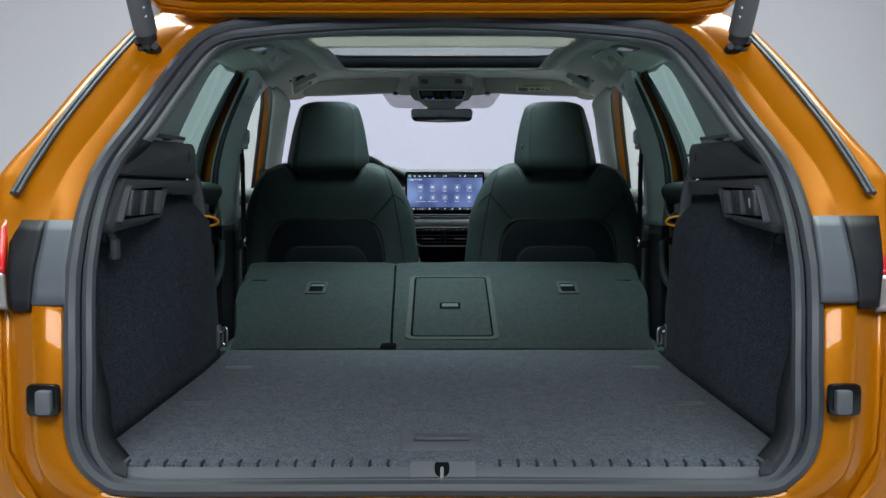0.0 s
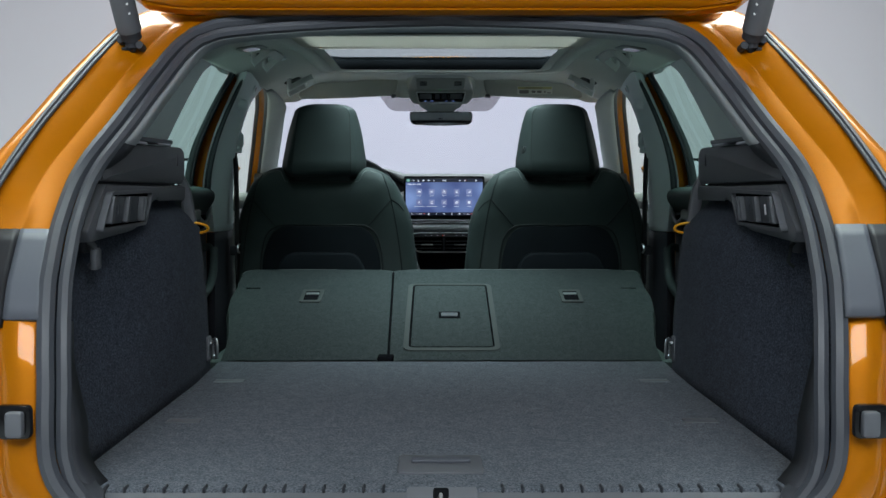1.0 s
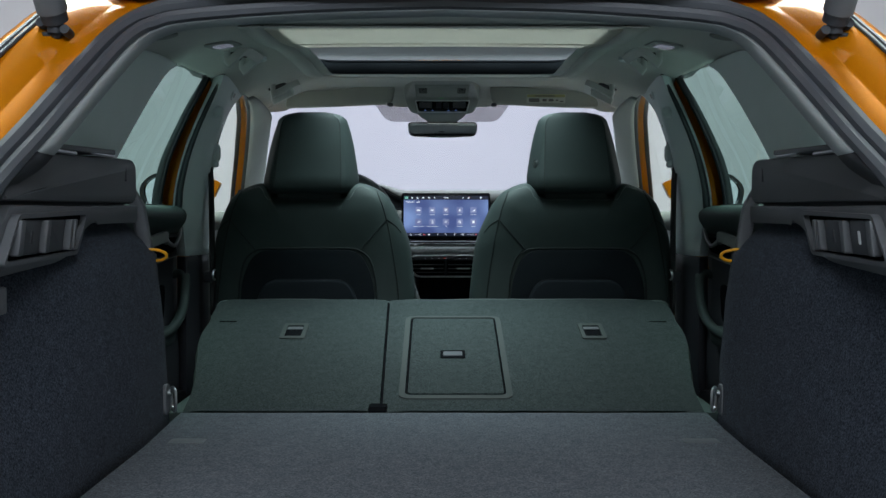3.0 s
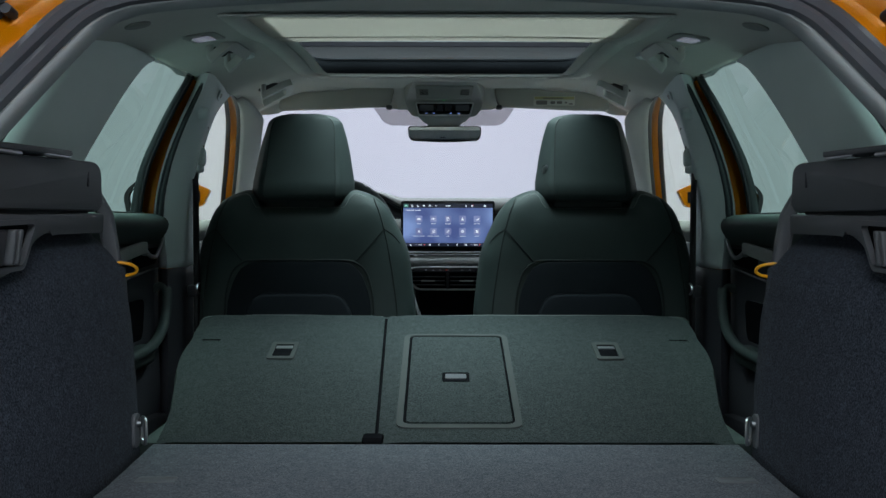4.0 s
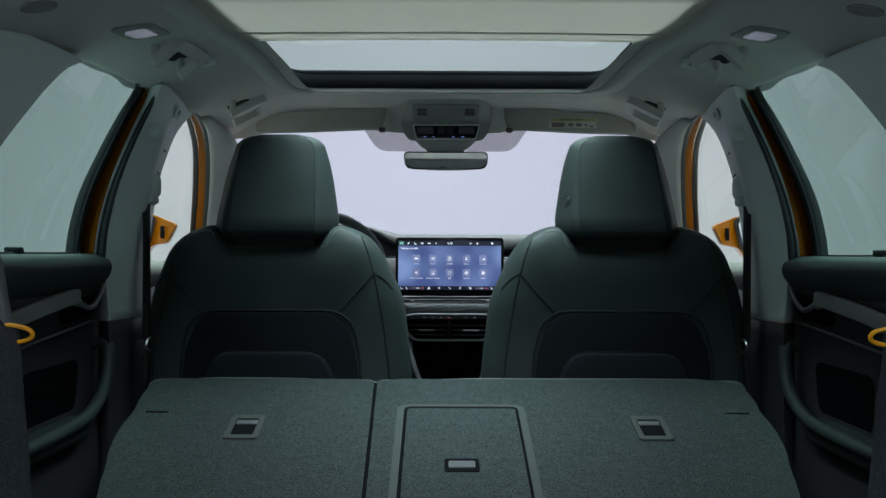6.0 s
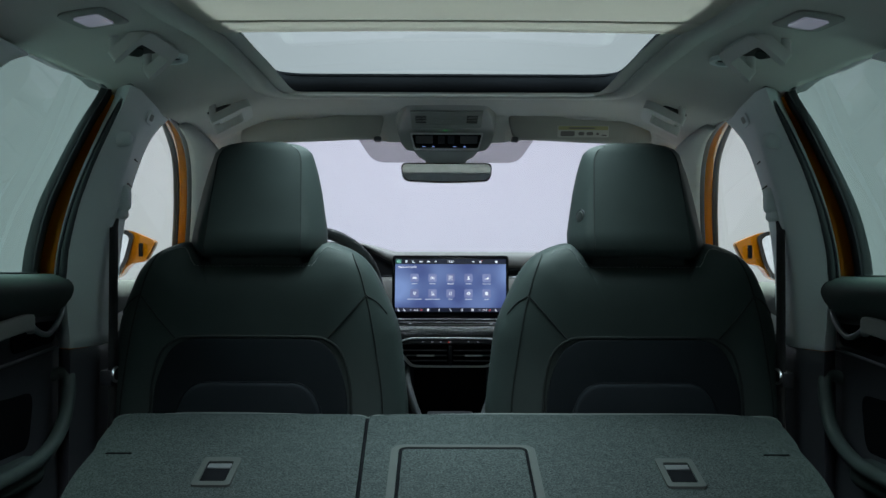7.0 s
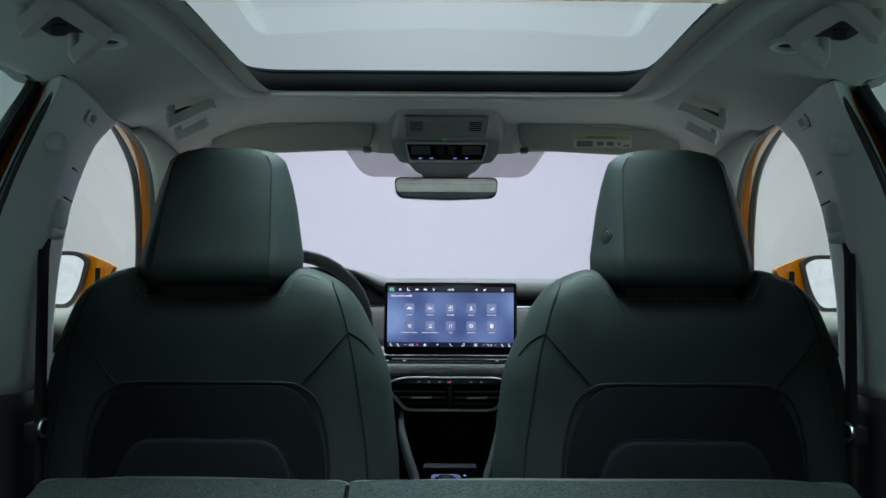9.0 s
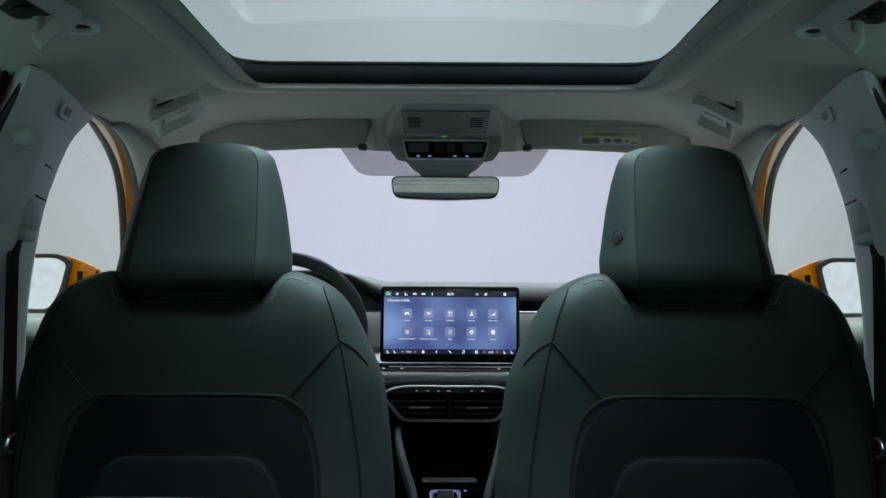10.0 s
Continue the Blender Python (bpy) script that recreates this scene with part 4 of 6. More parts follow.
# ---------------------------------------------------------------- headliner, roof, pillars
def liner_z(x, y):
    c = lerp(y, (2.12, 1.425), (2.30, 1.450), (2.56, 1.470), (2.80, 1.480), (3.05, 1.505), (3.3, 1.512), (3.565, 1.514), (3.70, 1.524), (3.80, 1.528), (3.95, 1.533), (4.12, 1.540), (4.20, 1.541))
    drop = lerp(abs(x), (0.0, 0.0), (0.38, 0.001), (0.44, 0.003), (0.475, 0.006), (0.53, 0.016), (0.58, 0.027), (0.62, 0.036), (0.66, 0.046), (0.70, 0.056))
    return c - drop * lerp(y, (2.12, 2.2), (2.45, 1.3), (2.70, 1.0), (2.90, 0.9), (3.2, 1.0), (3.32, 0.9), (3.39, 1.05), (3.47, 1.5), (3.6, 2.0), (4.1, 2.0))


def headliner():
    bm = bmesh.new()
    xs = [0.382, 0.388, 0.398, 0.42, 0.46, 0.50, 0.54, 0.57, 0.60, 0.62, 0.64, 0.655]
    ys = list(np.linspace(2.14, 2.548, 9)) + list(np.linspace(2.60, 3.66, 20)) + list(np.linspace(3.717, 4.17, 11))
    # the side edge draws in ahead of the centre pillar to meet the front door's frame
    rim = lambda y: lerp(y, (3.46, 0.655), (3.56, 0.608), (3.60, 0.606), (3.72, 0.617), (3.86, 0.636), (3.98, 0.655))
    inward = lambda x, y: x if x <= 0.54 else 0.54 + (x - 0.54) * (rim(y) - 0.54) / 0.115
    for s in (-1, 1):
        grid(bm, [[(s * inward(x, y), y, liner_z(inward(x, y), y)) for x in xs] for y in ys])
    mid = list(np.linspace(-0.382, 0.382, 21))
    for run in (ys[:9], ys[-11:]):
        grid(bm, [[(x, y, liner_z(x, y)) for x in mid] for y in run])
    # header over the windscreen: it drops behind the visors and bulges round the console
    rows = []
    for x in np.linspace(-0.64, 0.64, 57):
        k = lerp(abs(x), (0.150, 1.0), (0.165, 0.85), (0.182, 0.15), (0.195, 0.0))
        y0, y1, z1 = 4.168 - 0.045 * k, 4.200 - 0.040 * k, 1.484 - 0.012 * k - lerp(abs(x), (0.52, 0.0), (0.58, 0.026))
        z0 = liner_z(x, y0) + 0.004
        d = min(0.0, z0 - z1 - 0.012)
        rows.append([(x, y0 - 0.03, z0), (x, y0, z0 - 0.004), (x, y0 + 0.6 * (y1 - y0), z0 - 0.3 * (z0 - z1)), (x, y1, z1 + d + 0.010), (x, y1 + 0.012, z1 + d), (x, y1 + 0.05, z1 + d + 0.006)])
    grid(bm, rows)
    bmesh.ops.remove_doubles(bm, verts=bm.verts, dist=0.0005)
    ob = part("headliner", bm, HEADLINER, None, solid=0.012, offset=1.0)
    tagged(ob, "pale grey fabric car headliner", "headliner", kind="structure")


headliner()


def even(points):
    """Points added along the four long sides of an outline with rounded corners."""
    out = []
    for k, a in enumerate(points):
        b = points[(k + 1) % len(points)]
        n = 20 if k % 8 == 7 else 1
        out += [a + (b - a) * j / n for j in range(n)]
    return out


def sunroof():
    t = thing("sunroof", "panoramic glass roof with black rubber frame", "sunroof")
    # the turned-up lip of the opening, then a rubber frame, then glass
    lip = [(-0.370, 2.565), (0.370, 2.565), (0.370, 3.700), (-0.370, 3.700)]
    loops = []
    for inset, z in ((-0.034, -0.0004), (-0.012, -0.0012), (0.003, -0.001), (0.006, 0.004)):
        pts = rounded([(x - math.copysign(inset, x), y + (inset if y < 3 else -inset)) for x, y in lip], [0.01, 0.01, 0.07, 0.07], 7)
        pts = even(pts)
        loops.append([Vector((q[0], q[1], liner_z(q[0], q[1]) + z)) for q in pts])
    bm = bmesh.new()
    grid(bm, loops, False, True)
    part("opening_lip", bm, HEADLINER, t, "pale grey padded lip", smooth=60)
    def ring(name, mat, a, b, za, zb, label=""):
        bm = bmesh.new()
        rows = []
        for (dx, y0, y1), z in ((a, za), (b, zb)):
            pts = even(rounded([(-dx, y0), (dx, y0), (dx, y1), (-dx, y1)], [0.02, 0.02, 0.07, 0.07], 7))
            rows.append([Vector((q[0], q[1], liner_z(0.3, q[1]) + z)) for q in pts])
        grid(bm, rows, False, True)
        part(name, bm, mat, t, label, solid=0.004)
    ring("rubber_frame", BLACK_HOLE, (0.363, 2.57, 3.693), (0.384, 2.55, 3.721), 0.003, 0.046, "black rubber frame")
    ring("opening_trim", HEADLINER, (0.366, 2.562, 3.697), (0.412, 2.53, 3.742), -0.001, -0.003, "pale grey cloth trim")
    ring("frame_backing", BLACK_HOLE, (0.368, 2.555, 3.700), (0.455, 2.49, 3.80), 0.014, 0.018)
    ring("rubber_bead", BLACK_HOLE, (0.380, 2.56, 3.712), (0.425, 2.50, 3.755), 0.044, 0.052)
    for s in (-1, 1):
        part("slide_rail", box(s * 0.364 - 0.006, s * 0.364 + 0.006, 3.16, 3.65, 0.0, 0.010, 0.003, 1, Matrix.Translation((0, 0, 1.518)) @ pose(0, 0, 0)), TRIM_BLACK, t, "black slide rail")
    bm = loft([[(x, y, lerp(y, (2.5, 1.552), (3.0, 1.575), (3.68, 1.570)) + 0.012 * (1 - (x / 0.43) ** 2)) for x in (-0.445, -0.2, 0, 0.2, 0.445)] for y in (2.525, 2.9, 3.4, 3.80)], 4, 4)
    part("roof_glass", bm, GLASS_ROOF, t, "tinted roof glass")
    b = thing("roof_blind", "beige cloth roof blind drawn half way back", "roof blind")
    bm = bmesh.new()
    grid(bm, [[(x, y, liner_z(0.3, y) - 0.001 + 0.002 * (1 - (x / 0.345) ** 2)) for x in np.linspace(-0.375, 0.375, 13)] for y in np.linspace(2.56, 2.965, 10)])
    part("cloth", bm, BLIND, b, solid=0.003)
    z = liner_z(0.3, 2.975) + 0.003
    bm = bmesh.new()
    tube(bm, [Vector((x, 2.977, z + 0.003 * (1 - (x / 0.345) ** 2))) for x in np.linspace(-0.362, 0.362, 13)], bar(0.026, 0.014, 0.4))
    part("pull_edge", bm, BLIND, b, "stiff front edge of the blind")
    bm = bmesh.new()
    tube(bm, [Vector((x, 2.868, liner_z(0.3, 2.868) - 0.003 + 0.003 * (1 - (x / 0.345) ** 2))) for x in np.linspace(-0.362, 0.362, 13)], bar(0.012, 0.006, 0.4))
    part("fold", bm, BLIND, b)


sunroof()


def strip(lines, mat, name, parent, solid=0.012, steps=3, across=5, label="", offset=-1.0):
    return part(name, loft(lines, steps, across), mat, parent, label, solid=solid, offset=offset, smooth=60)


def post_x(z):
    """The rear edge of the centre pillar's trim."""
    return lerp(z, (0.4, 0.720), (0.97, 0.717), (1.05, 0.724), (1.111, 0.729), (1.167, 0.722), (1.218, 0.711), (1.269, 0.696), (1.321, 0.676), (1.378, 0.651), (1.412, 0.635), (1.45, 0.617), (1.50, 0.602))


def side_structure(s):
    sx = lambda *pts: [(s * x, y, z) for x, y, z in pts]
    # upper quarter lining between the quarter glass and the rear door
    t = thing("quarter_lining", "grey plastic lining over the rear quarter beside the boot", "pillar trim", "quarter linings")
    q = [(2.20, 1.13), (2.27, 1.20), (2.34, 1.27), (2.43, 1.35), (2.50, 1.405), (2.56, 1.435)]
    w = [(2.50, 1.08), (2.585, 1.19), (2.665, 1.275), (2.755, 1.355), (2.835, 1.415), (2.90, 1.442)]
    m = [((a[0] + b[0]) / 2, (a[1] + b[1]) / 2) for a, b in zip(q, w)]
    strip([sx(*((trim_x(z) + 0.008, y, z) for y, z in q)), sx(*((trim_x(z) - 0.012, y, z) for y, z in m)), sx(*((trim_x(z) - 0.010, y - 0.015, z) for y, z in w)), sx(*((trim_x(z) + 0.004, y, z) for y, z in w)), sx(*((trim_x(z) + 0.08, y + 0.012, z) for y, z in w))], TRIM_GREY, "lining", t, 0.004)
    zs = (1.16, 1.22, 1.28, 1.34, 1.40, 1.43)
    rx = lambda z: lerp(z, (1.165, 0.576), (1.214, 0.556), (1.275, 0.534), (1.344, 0.507), (1.383, 0.486), (1.43, 0.44)) - 0.03
    strip([sx(*((rx(z), rear_y(z) + 0.085, z) for z in zs)), sx(*((rx(z) + 0.04, rear_y(z) + 0.10, z) for z in zs)), sx(*((glass_x(z) - 0.07 - (z - 1.16) * 0.1, rear_y(z) + 0.13, z) for z in zs))], DIM_TRIM_GREY, "tail_lining", t, 0.004)
    bm = bmesh.new()
    tube(bm, smooth_line(sx(*((trim_x(z) + 0.012, y - 0.004, z) for y, z in q)), 4), circle(0.005, 6))
    part("glass_seal", bm, RUBBER, t)
    # quarter glass and rear door glass
    strip([sx((0.730, 1.80, 1.10), (0.680, 1.90, 1.22), (0.640, 2.03, 1.34), (0.600, 2.18, 1.44)), sx(*((glass_x(z) - 0.004, y, z) for y, z in ((2.30, 1.10), (2.42, 1.22), (2.54, 1.34), (2.66, 1.45))))], GLASS_PRIVACY, "quarter_glass", car, 0, label="dark tinted quarter glass")
    # rear door
    d = thing("rear_door", "closed rear door with dark padded lining and privacy glass", "car door", "car doors")
    strip([sx(*((glass_x(z), y, z) for y, z in ((2.42, 1.10), (2.50, 1.22), (2.66, 1.36), (2.84, 1.49)))), sx(*((glass_x(z), y, z) for y, z in ((3.37, 1.10), (3.37, 1.22), (3.37, 1.36), (3.38, 1.49))))], GLASS_PRIVACY, "door_glass", d, 0, label="green-tinted privacy glass")
    zs = (1.10, 1.16, 1.24, 1.32, 1.40, 1.455, 1.485)
    fy = lambda z: lerp(z, (1.10, 3.345), (1.40, 3.347), (1.48, 3.36))
    # name, material, from, to, and at both edges how far each leans out and ahead into the slot
    for name, mat, a, b, dy, back0, back1 in (("outer_seal", DOOR_CHANNEL, 0.0, 0.013, -0.006, (0.0, 0.02), (0.004, 0.02)), ("inner_seal", TRIM_BLACK, 0.010, 0.021, 0.0, (0.0, 0.02), (0.018, 0.075)), ("painted_frame", PAINT, 0.016, 0.064, 0.055, (0.018, 0.006), (0.022, 0.006)),
                                              ("glass_seal", TRIM_BLACK, 0.057, 0.064, 0.002, (0.024, 0.075), (0.0, 0.02)), ("glass_channel", DOOR_CHANNEL, 0.061, 0.087, 0.0, (0.0, 0.02), (0.0, 0.02))):
        lean = 0.018 if name == "painted_frame" else 0.0
        f = lambda k, z: post_x(z) + lean + (a + (b - a) * k) * lerp(z, (1.1, 1.02), (1.24, 0.97), (1.35, 0.84), (1.42, 0.79), (1.48, 0.70))
        strip([sx(*((f(0, z) + back0[0] - lean, fy(z) + dy + back0[1], z) for z in zs)), sx(*((f(0.12, z), fy(z) + dy, z) for z in zs)), sx(*((f(0.88, z), fy(z) + dy, z) for z in zs)), sx(*((f(1, z) + back1[0] - lean, fy(z) + dy + back1[1], z) for z in zs))], mat, name, d, 0.003, 2, 3)
    ys = list(np.linspace(2.60, 3.40, 17))
    bm = bmesh.new()
    grid(bm, [[(s * x, y, liner_z(0.655, y) + 0.004 + (x - 0.655) * 0.30) for x in (0.652, 0.662, 0.672, 0.685, 0.705)] for y in ys])
    part("top_seal", bm, RUBBER, d, solid=0.003)
    # padded shoulder of the door
    bm = loft([sx(*((x, y, z) for y in (2.45, 2.8, 3.1, 3.34, 3.42, 3.436))) for x, z in ((0.815, 1.108), (0.775, 1.114), (0.738, 1.110), (0.722, 1.098), (0.720, 1.075), (0.732, 1.045), (0.755, 1.028))], 3, 3)
    part("shoulder", bm, LEATHER, d, "dark padded shoulder", solid=0.004, smooth=70)
    part("vent_slot", box(s * 0.775 - 0.012, s * 0.775 + 0.012, 2.75, 3.30, 1.114, 1.117, 0.001, 1), TRIM_BLACK, d)
    bm = loft([sx(*((0.752 + dx, y, z) for y in (2.30, 2.7, 3.0, 3.25, 3.395))) for dx, z in ((0.0, 1.04), (0.012, 0.98), (0.014, 0.90), (0.010, 0.80), (0.0, 0.70), (0.005, 0.50), (0.02, 0.36))], 3, 3)
    part("lower_panel", bm, TRIM_BLACK, d, solid=0.01)
    # bright handle bar, lever and pull
    bm = bmesh.new()
    tube(bm, smooth_line(sx((0.742, 2.72, 0.975), (0.737, 2.94, 1.006), (0.732, 3.08, 1.022), (0.728, 3.170, 1.030), (0.732, 3.192, 1.022)), 4), bar(0.014, 0.030, 0.3))
    part("trim_bar", bm, TRIM_SHADE, d, "grey satin trim bar")
    bm = bmesh.new()
    tube(bm, smooth_line(sx((0.730, 3.192, 1.022), (0.726, 3.215, 1.010), (0.724, 3.252, 1.005), (0.724, 3.29, 1.020), (0.726, 3.318, 1.036), (0.730, 3.338, 1.048)), 5), bar(0.008, 0.010, 0.35))
    part("door_lever", bm, SATIN, d, "satin silver door lever")
    # lever recess is only a plate painted dark, with no shaded hollow
    part("lever_recess", plate(rounded([(3.15, 0.975), (3.34, 0.985), (3.35, 1.045), (3.15, 1.035)], 0.02), in_x(s * 0.745, s), 0.006, 0.002), BLACK_HOLE, d)
    bm = bmesh.new()
    tube(bm, smooth_line(sx((0.760, 3.362, 0.918), (0.738, 3.362, 0.924), (0.722, 3.352, 0.912), (0.719, 3.334, 0.862), (0.716, 3.290, 0.822), (0.714, 3.215, 0.796), (0.714, 3.10, 0.784), (0.716, 2.75, 0.780)), 5), bar(0.026, 0.024, 0.45))
    box(s * 0.748 - 0.034, s * 0.748 + 0.034, 2.62, 3.23, 0.742, 0.792, 0.018, 3, bm=bm)
    part("armrest", bm, LEATHER, d, "dark padded armrest rising to a pull")
    bm = bmesh.new()
    tube(bm, sx((0.748, 2.62, 0.925), (0.7475, 2.95, 0.948), (0.747, 3.36, 0.975)) and smooth_line(sx((0.748, 2.62, 0.925), (0.7475, 2.95, 0.948), (0.747, 3.36, 0.975)), 3), circle(0.003, 6))
    part("crease", bm, SATIN_GREY, d)
    part("speaker_grille", plate(rounded([(2.98, 0.79), (3.24, 0.80), (3.26, 0.90), (2.98, 0.90)], 0.03), in_x(s * 0.752, s), 0.004, 0.001), BLACK_HOLE, d, "black speaker grille")
    part("pocket_bin", plate(rounded([(2.5, 0.40), (3.32, 0.40), (3.35, 0.60), (2.5, 0.66)], 0.04), in_x(s * 0.715, s), 0.04, 0.01), TRIM_BLACK, d)
    part("blind_hook", box(s * 0.768 - 0.014, s * 0.768 + 0.014, 2.965, 2.99, 1.113, 1.126, 0.004, 2), TRIM_BLACK, d)
    # B pillar
    p = thing("b_pillar_trim", "pale grey plastic pillar trim, black below the belt line", "pillar trim", "centre pillar trims")
    ridge = lambda z: lerp(z, (0.4, 0.700), (0.97, 0.694), (1.05, 0.690), (1.137, 0.684), (1.223, 0.669), (1.277, 0.659), (1.342, 0.640), (1.407, 0.621), (1.456, 0.606), (1.50, 0.594))
    front = lambda z: lerp(z, (0.4, 0.715), (0.97, 0.712), (1.137, 0.706), (1.25, 0.692), (1.293, 0.682), (1.35, 0.666), (1.391, 0.652), (1.441, 0.622), (1.47, 0.598), (1.50, 0.58))
    yf = lambda z: lerp(z, (0.4, 3.59), (1.30, 3.60), (1.42, 3.61), (1.46, 3.64))
    for name, mat, zs in (("upper", TRIM_GREY, (0.972, 1.05, 1.12, 1.20, 1.28, 1.34, 1.40, 1.44, 1.464, 1.476)), ("lower", TRIM_BLACK, (0.36, 0.5, 0.7, 0.85, 0.970))):
        strip([sx(*((post_x(z) + 0.030, 3.366, z) for z in zs)), sx(*((post_x(z) + 0.004, 3.346, z) for z in zs)), sx(*((post_x(z) - 0.003, 3.356, z) for z in zs)), sx(*((ridge(z) + 0.003, 3.425, z) for z in zs)), sx(*((ridge(z) + 0.001, 3.455, z) for z in zs)),
               sx(*((front(z) - 0.004, yf(z) - 0.02, z) for z in zs)), sx(*((front(z) + 0.006, yf(z), z) for z in zs)), sx(*((front(z) + 0.060, yf(z) + 0.010, z) for z in zs))], mat, name, p, 0.004, 2, 4)
    part("knob", lathe_x(s * 0.634, 3.388, 1.378, [(0.017, 0.0), (0.016, 0.009), (0.011, 0.014), (0.0, 0.016), (-0.01, 0.016), (-0.01, 0.0)], -s, 18), TRIM_GREY, p, "round grey coat knob")
    skin = lambda u, v: ridge(v) + (front(v) - ridge(v)) * (u - 3.455) / 0.135 - 0.002
    tag = part("air_bag_tag", plate(rect(3.466, 3.530, 1.423, 1.447, 0.009), lambda u, v, d: (s * (skin(u, v) - d), u, v), 0.004, 0.0012), TRIM_GREY, p, "small pale moulded tag")
    part("tag_mark", plate(rect(3.482, 3.512, 1.429, 1.441, 0.005), lambda u, v, d: (s * (skin(u, v) - d - 0.004), u, v), 0.001), PILLAR_CLOTH, tag)
    for z in (1.350, 1.300):
        part("groove", plate(rect(3.50, 3.596, z - 0.0012, z + 0.0012, 0.0005, 1), lambda u, v, d: (s * (ridge(v) + (front(v) - ridge(v)) * (u - 3.455) / 0.13 - 0.0035 + d), u, v), 0.002), SEAM, p)
    # belt, its guide and buckle
    b = thing("seat_belt", "black seat belt hanging on the centre pillar", "seat belt", "seat belts")
    bm = bmesh.new()
    rows = [smooth_line(sx(*pts), 5) for pts in (((0.683, 3.470, 1.240), (0.676, 3.440, 1.212), (0.669, 3.417, 1.17), (0.667, 3.412, 0.96), (0.666, 3.412, 0.80)), ((0.673, 3.490, 1.240), (0.666, 3.460, 1.212), (0.659, 3.437, 1.17), (0.656, 3.432, 0.96), (0.655, 3.432, 0.80)))]
    grid(bm, rows)
    part("webbing", bm, WEBBING, b, solid=0.002)
    part("guide", box(s * 0.671 - 0.020, s * 0.671 + 0.020, 3.466, 3.514, 1.240, 1.297, 0.016, 4), TRIM_GREY, b, "pale grey belt guide", smooth=60)
    part("guide_lip", box(s * 0.676 - 0.019, s * 0.676 + 0.019, 3.460, 3.510, 1.226, 1.247, 0.008, 3), TRIM_GREY, b, "pale grey lower lip", smooth=60)
    part("buckle", box(s * 0.671 - 0.013, s * 0.671 + 0.013, 3.408, 3.452, 0.893, 0.925, 0.006, 2), TRIM_BLACK, b)
    bm = bmesh.new()
    tube(bm, [Vector((s * 0.656, 3.430 + 0.026 * q[0], 0.915 + 0.014 * q[1])) for q in circle(1.0, 12)], circle(0.003, 6), True, (1, 0, 0))
    part("tongue", bm, SATIN, b, "metal belt tongue")
    # front door
    f = thing("front_door", "closed front door with painted window frame and door mirror", "car door", "car doors")
    strip([sx(*((glass_x(z), y, z) for y, z in ((3.60, 1.08), (3.60, 1.22), (3.60, 1.36), (3.60, 1.49)))), sx(*((glass_x(z), y, z) for y, z in ((4.62, 1.08), (4.42, 1.22), (4.22, 1.36), (3.80, 1.49))))], GLASS_FRONT, "door_glass", f, 0, label="light green side glass")
    line = [(0.604, 3.60, 1.453), (0.614, 3.72, 1.452), (0.632, 3.86, 1.443), (0.653, 3.98, 1.424), (0.672, 4.08, 1.399), (0.694, 4.18, 1.360), (0.722, 4.292, 1.290), (0.750, 4.39, 1.215), (0.788, 4.52, 1.09)]
    wide = lambda y: lerp(y, (3.60, 0.018), (3.72, 0.035), (3.86, 0.045), (3.98, 0.046), (4.18, 0.050), (4.52, 0.052))
    edge = lambda k, dy, dz: sx(*((x + wide(y) * k, y + dy, z - 0.004 * k + dz) for x, y, z in line))
    for name, mat, k0, k1, dy in (("inner_seal", DOOR_CHANNEL, -0.04, 0.25, 0.0), ("painted_frame", PAINT, 0.23, 0.73, 0.008), ("glass_seal", TRIM_BLACK, 0.70, 0.83, 0.003), ("glass_channel", DOOR_CHANNEL, 0.81, 1.0, 0.0)):
        strip([edge(k0, dy + 0.010, 0.006), edge(k0, dy, 0.0), edge(k0 + (k1 - k0) * 0.5, dy - 0.001, -0.0005), edge(k1, dy, 0.0), edge(k1, dy + 0.012, 0.006)], mat, name, f, 0.003, 2, 4)
    bm = loft([sx(*((x, y, z) for y in (3.56, 3.9, 4.2, 4.6, 4.75))) for x, z in ((0.815, 1.085), (0.77, 1.098), (0.735, 1.088), (0.72, 1.06), (0.735, 1.02), (0.75, 0.98), (0.755, 0.70), (0.765, 0.36))], 2, 3)
    part("lining", bm, DOOR_GREY, f, solid=0.004)
    bm = bmesh.new()
    tube(bm, smooth_line(sx((0.742, 3.62, 0.995), (0.730, 3.75, 1.015), (0.728, 4.0, 1.022), (0.738, 4.4, 1.02)), 3), bar(0.014, 0.040, 0.3))
    part("trim_bar", bm, SILVER_PLASTIC, f, "pale grey trim bar")
    part("sail", plate(rounded([(4.34, 1.085), (4.62, 1.085), (4.42, 1.18)], 0.015), in_x(s * 0.772, s), 0.01, 0.003), TRIM_BLACK, f)
    # door mirror
    mi = part("mirror_head", mirror_shell(s), PAINT, f, "orange door mirror", smooth=60)
    place = lambda u, v, d: (s * u, 4.292 + (u - 0.96) * 0.20 - d, v)
    gl = rounded([(0.930, 1.108), (1.10, 1.110), (1.12, 1.19), (1.07, 1.230), (0.915, 1.229), (0.888, 1.215), (0.905, 1.150)], [0.02, 0.03, 0.03, 0.03, 0.02, 0.012, 0.02], 4)
    ou = rounded([(0.922, 1.098), (1.115, 1.100), (1.135, 1.19), (1.080, 1.240), (0.908, 1.239), (0.874, 1.222), (0.894, 1.145)], [0.02, 0.03, 0.03, 0.03, 0.02, 0.012, 0.02], 4)
    part("mirror_surround", frame_ring(ou, gl, place, 0.012), PIANO, mi)
    part("lamp_slot", plate(rect(0.850, 0.862, 1.160, 1.198, 0.003), lambda u, v, d: place(u, v, d + 0.002), 0.006), BLACK_HOLE, mi)
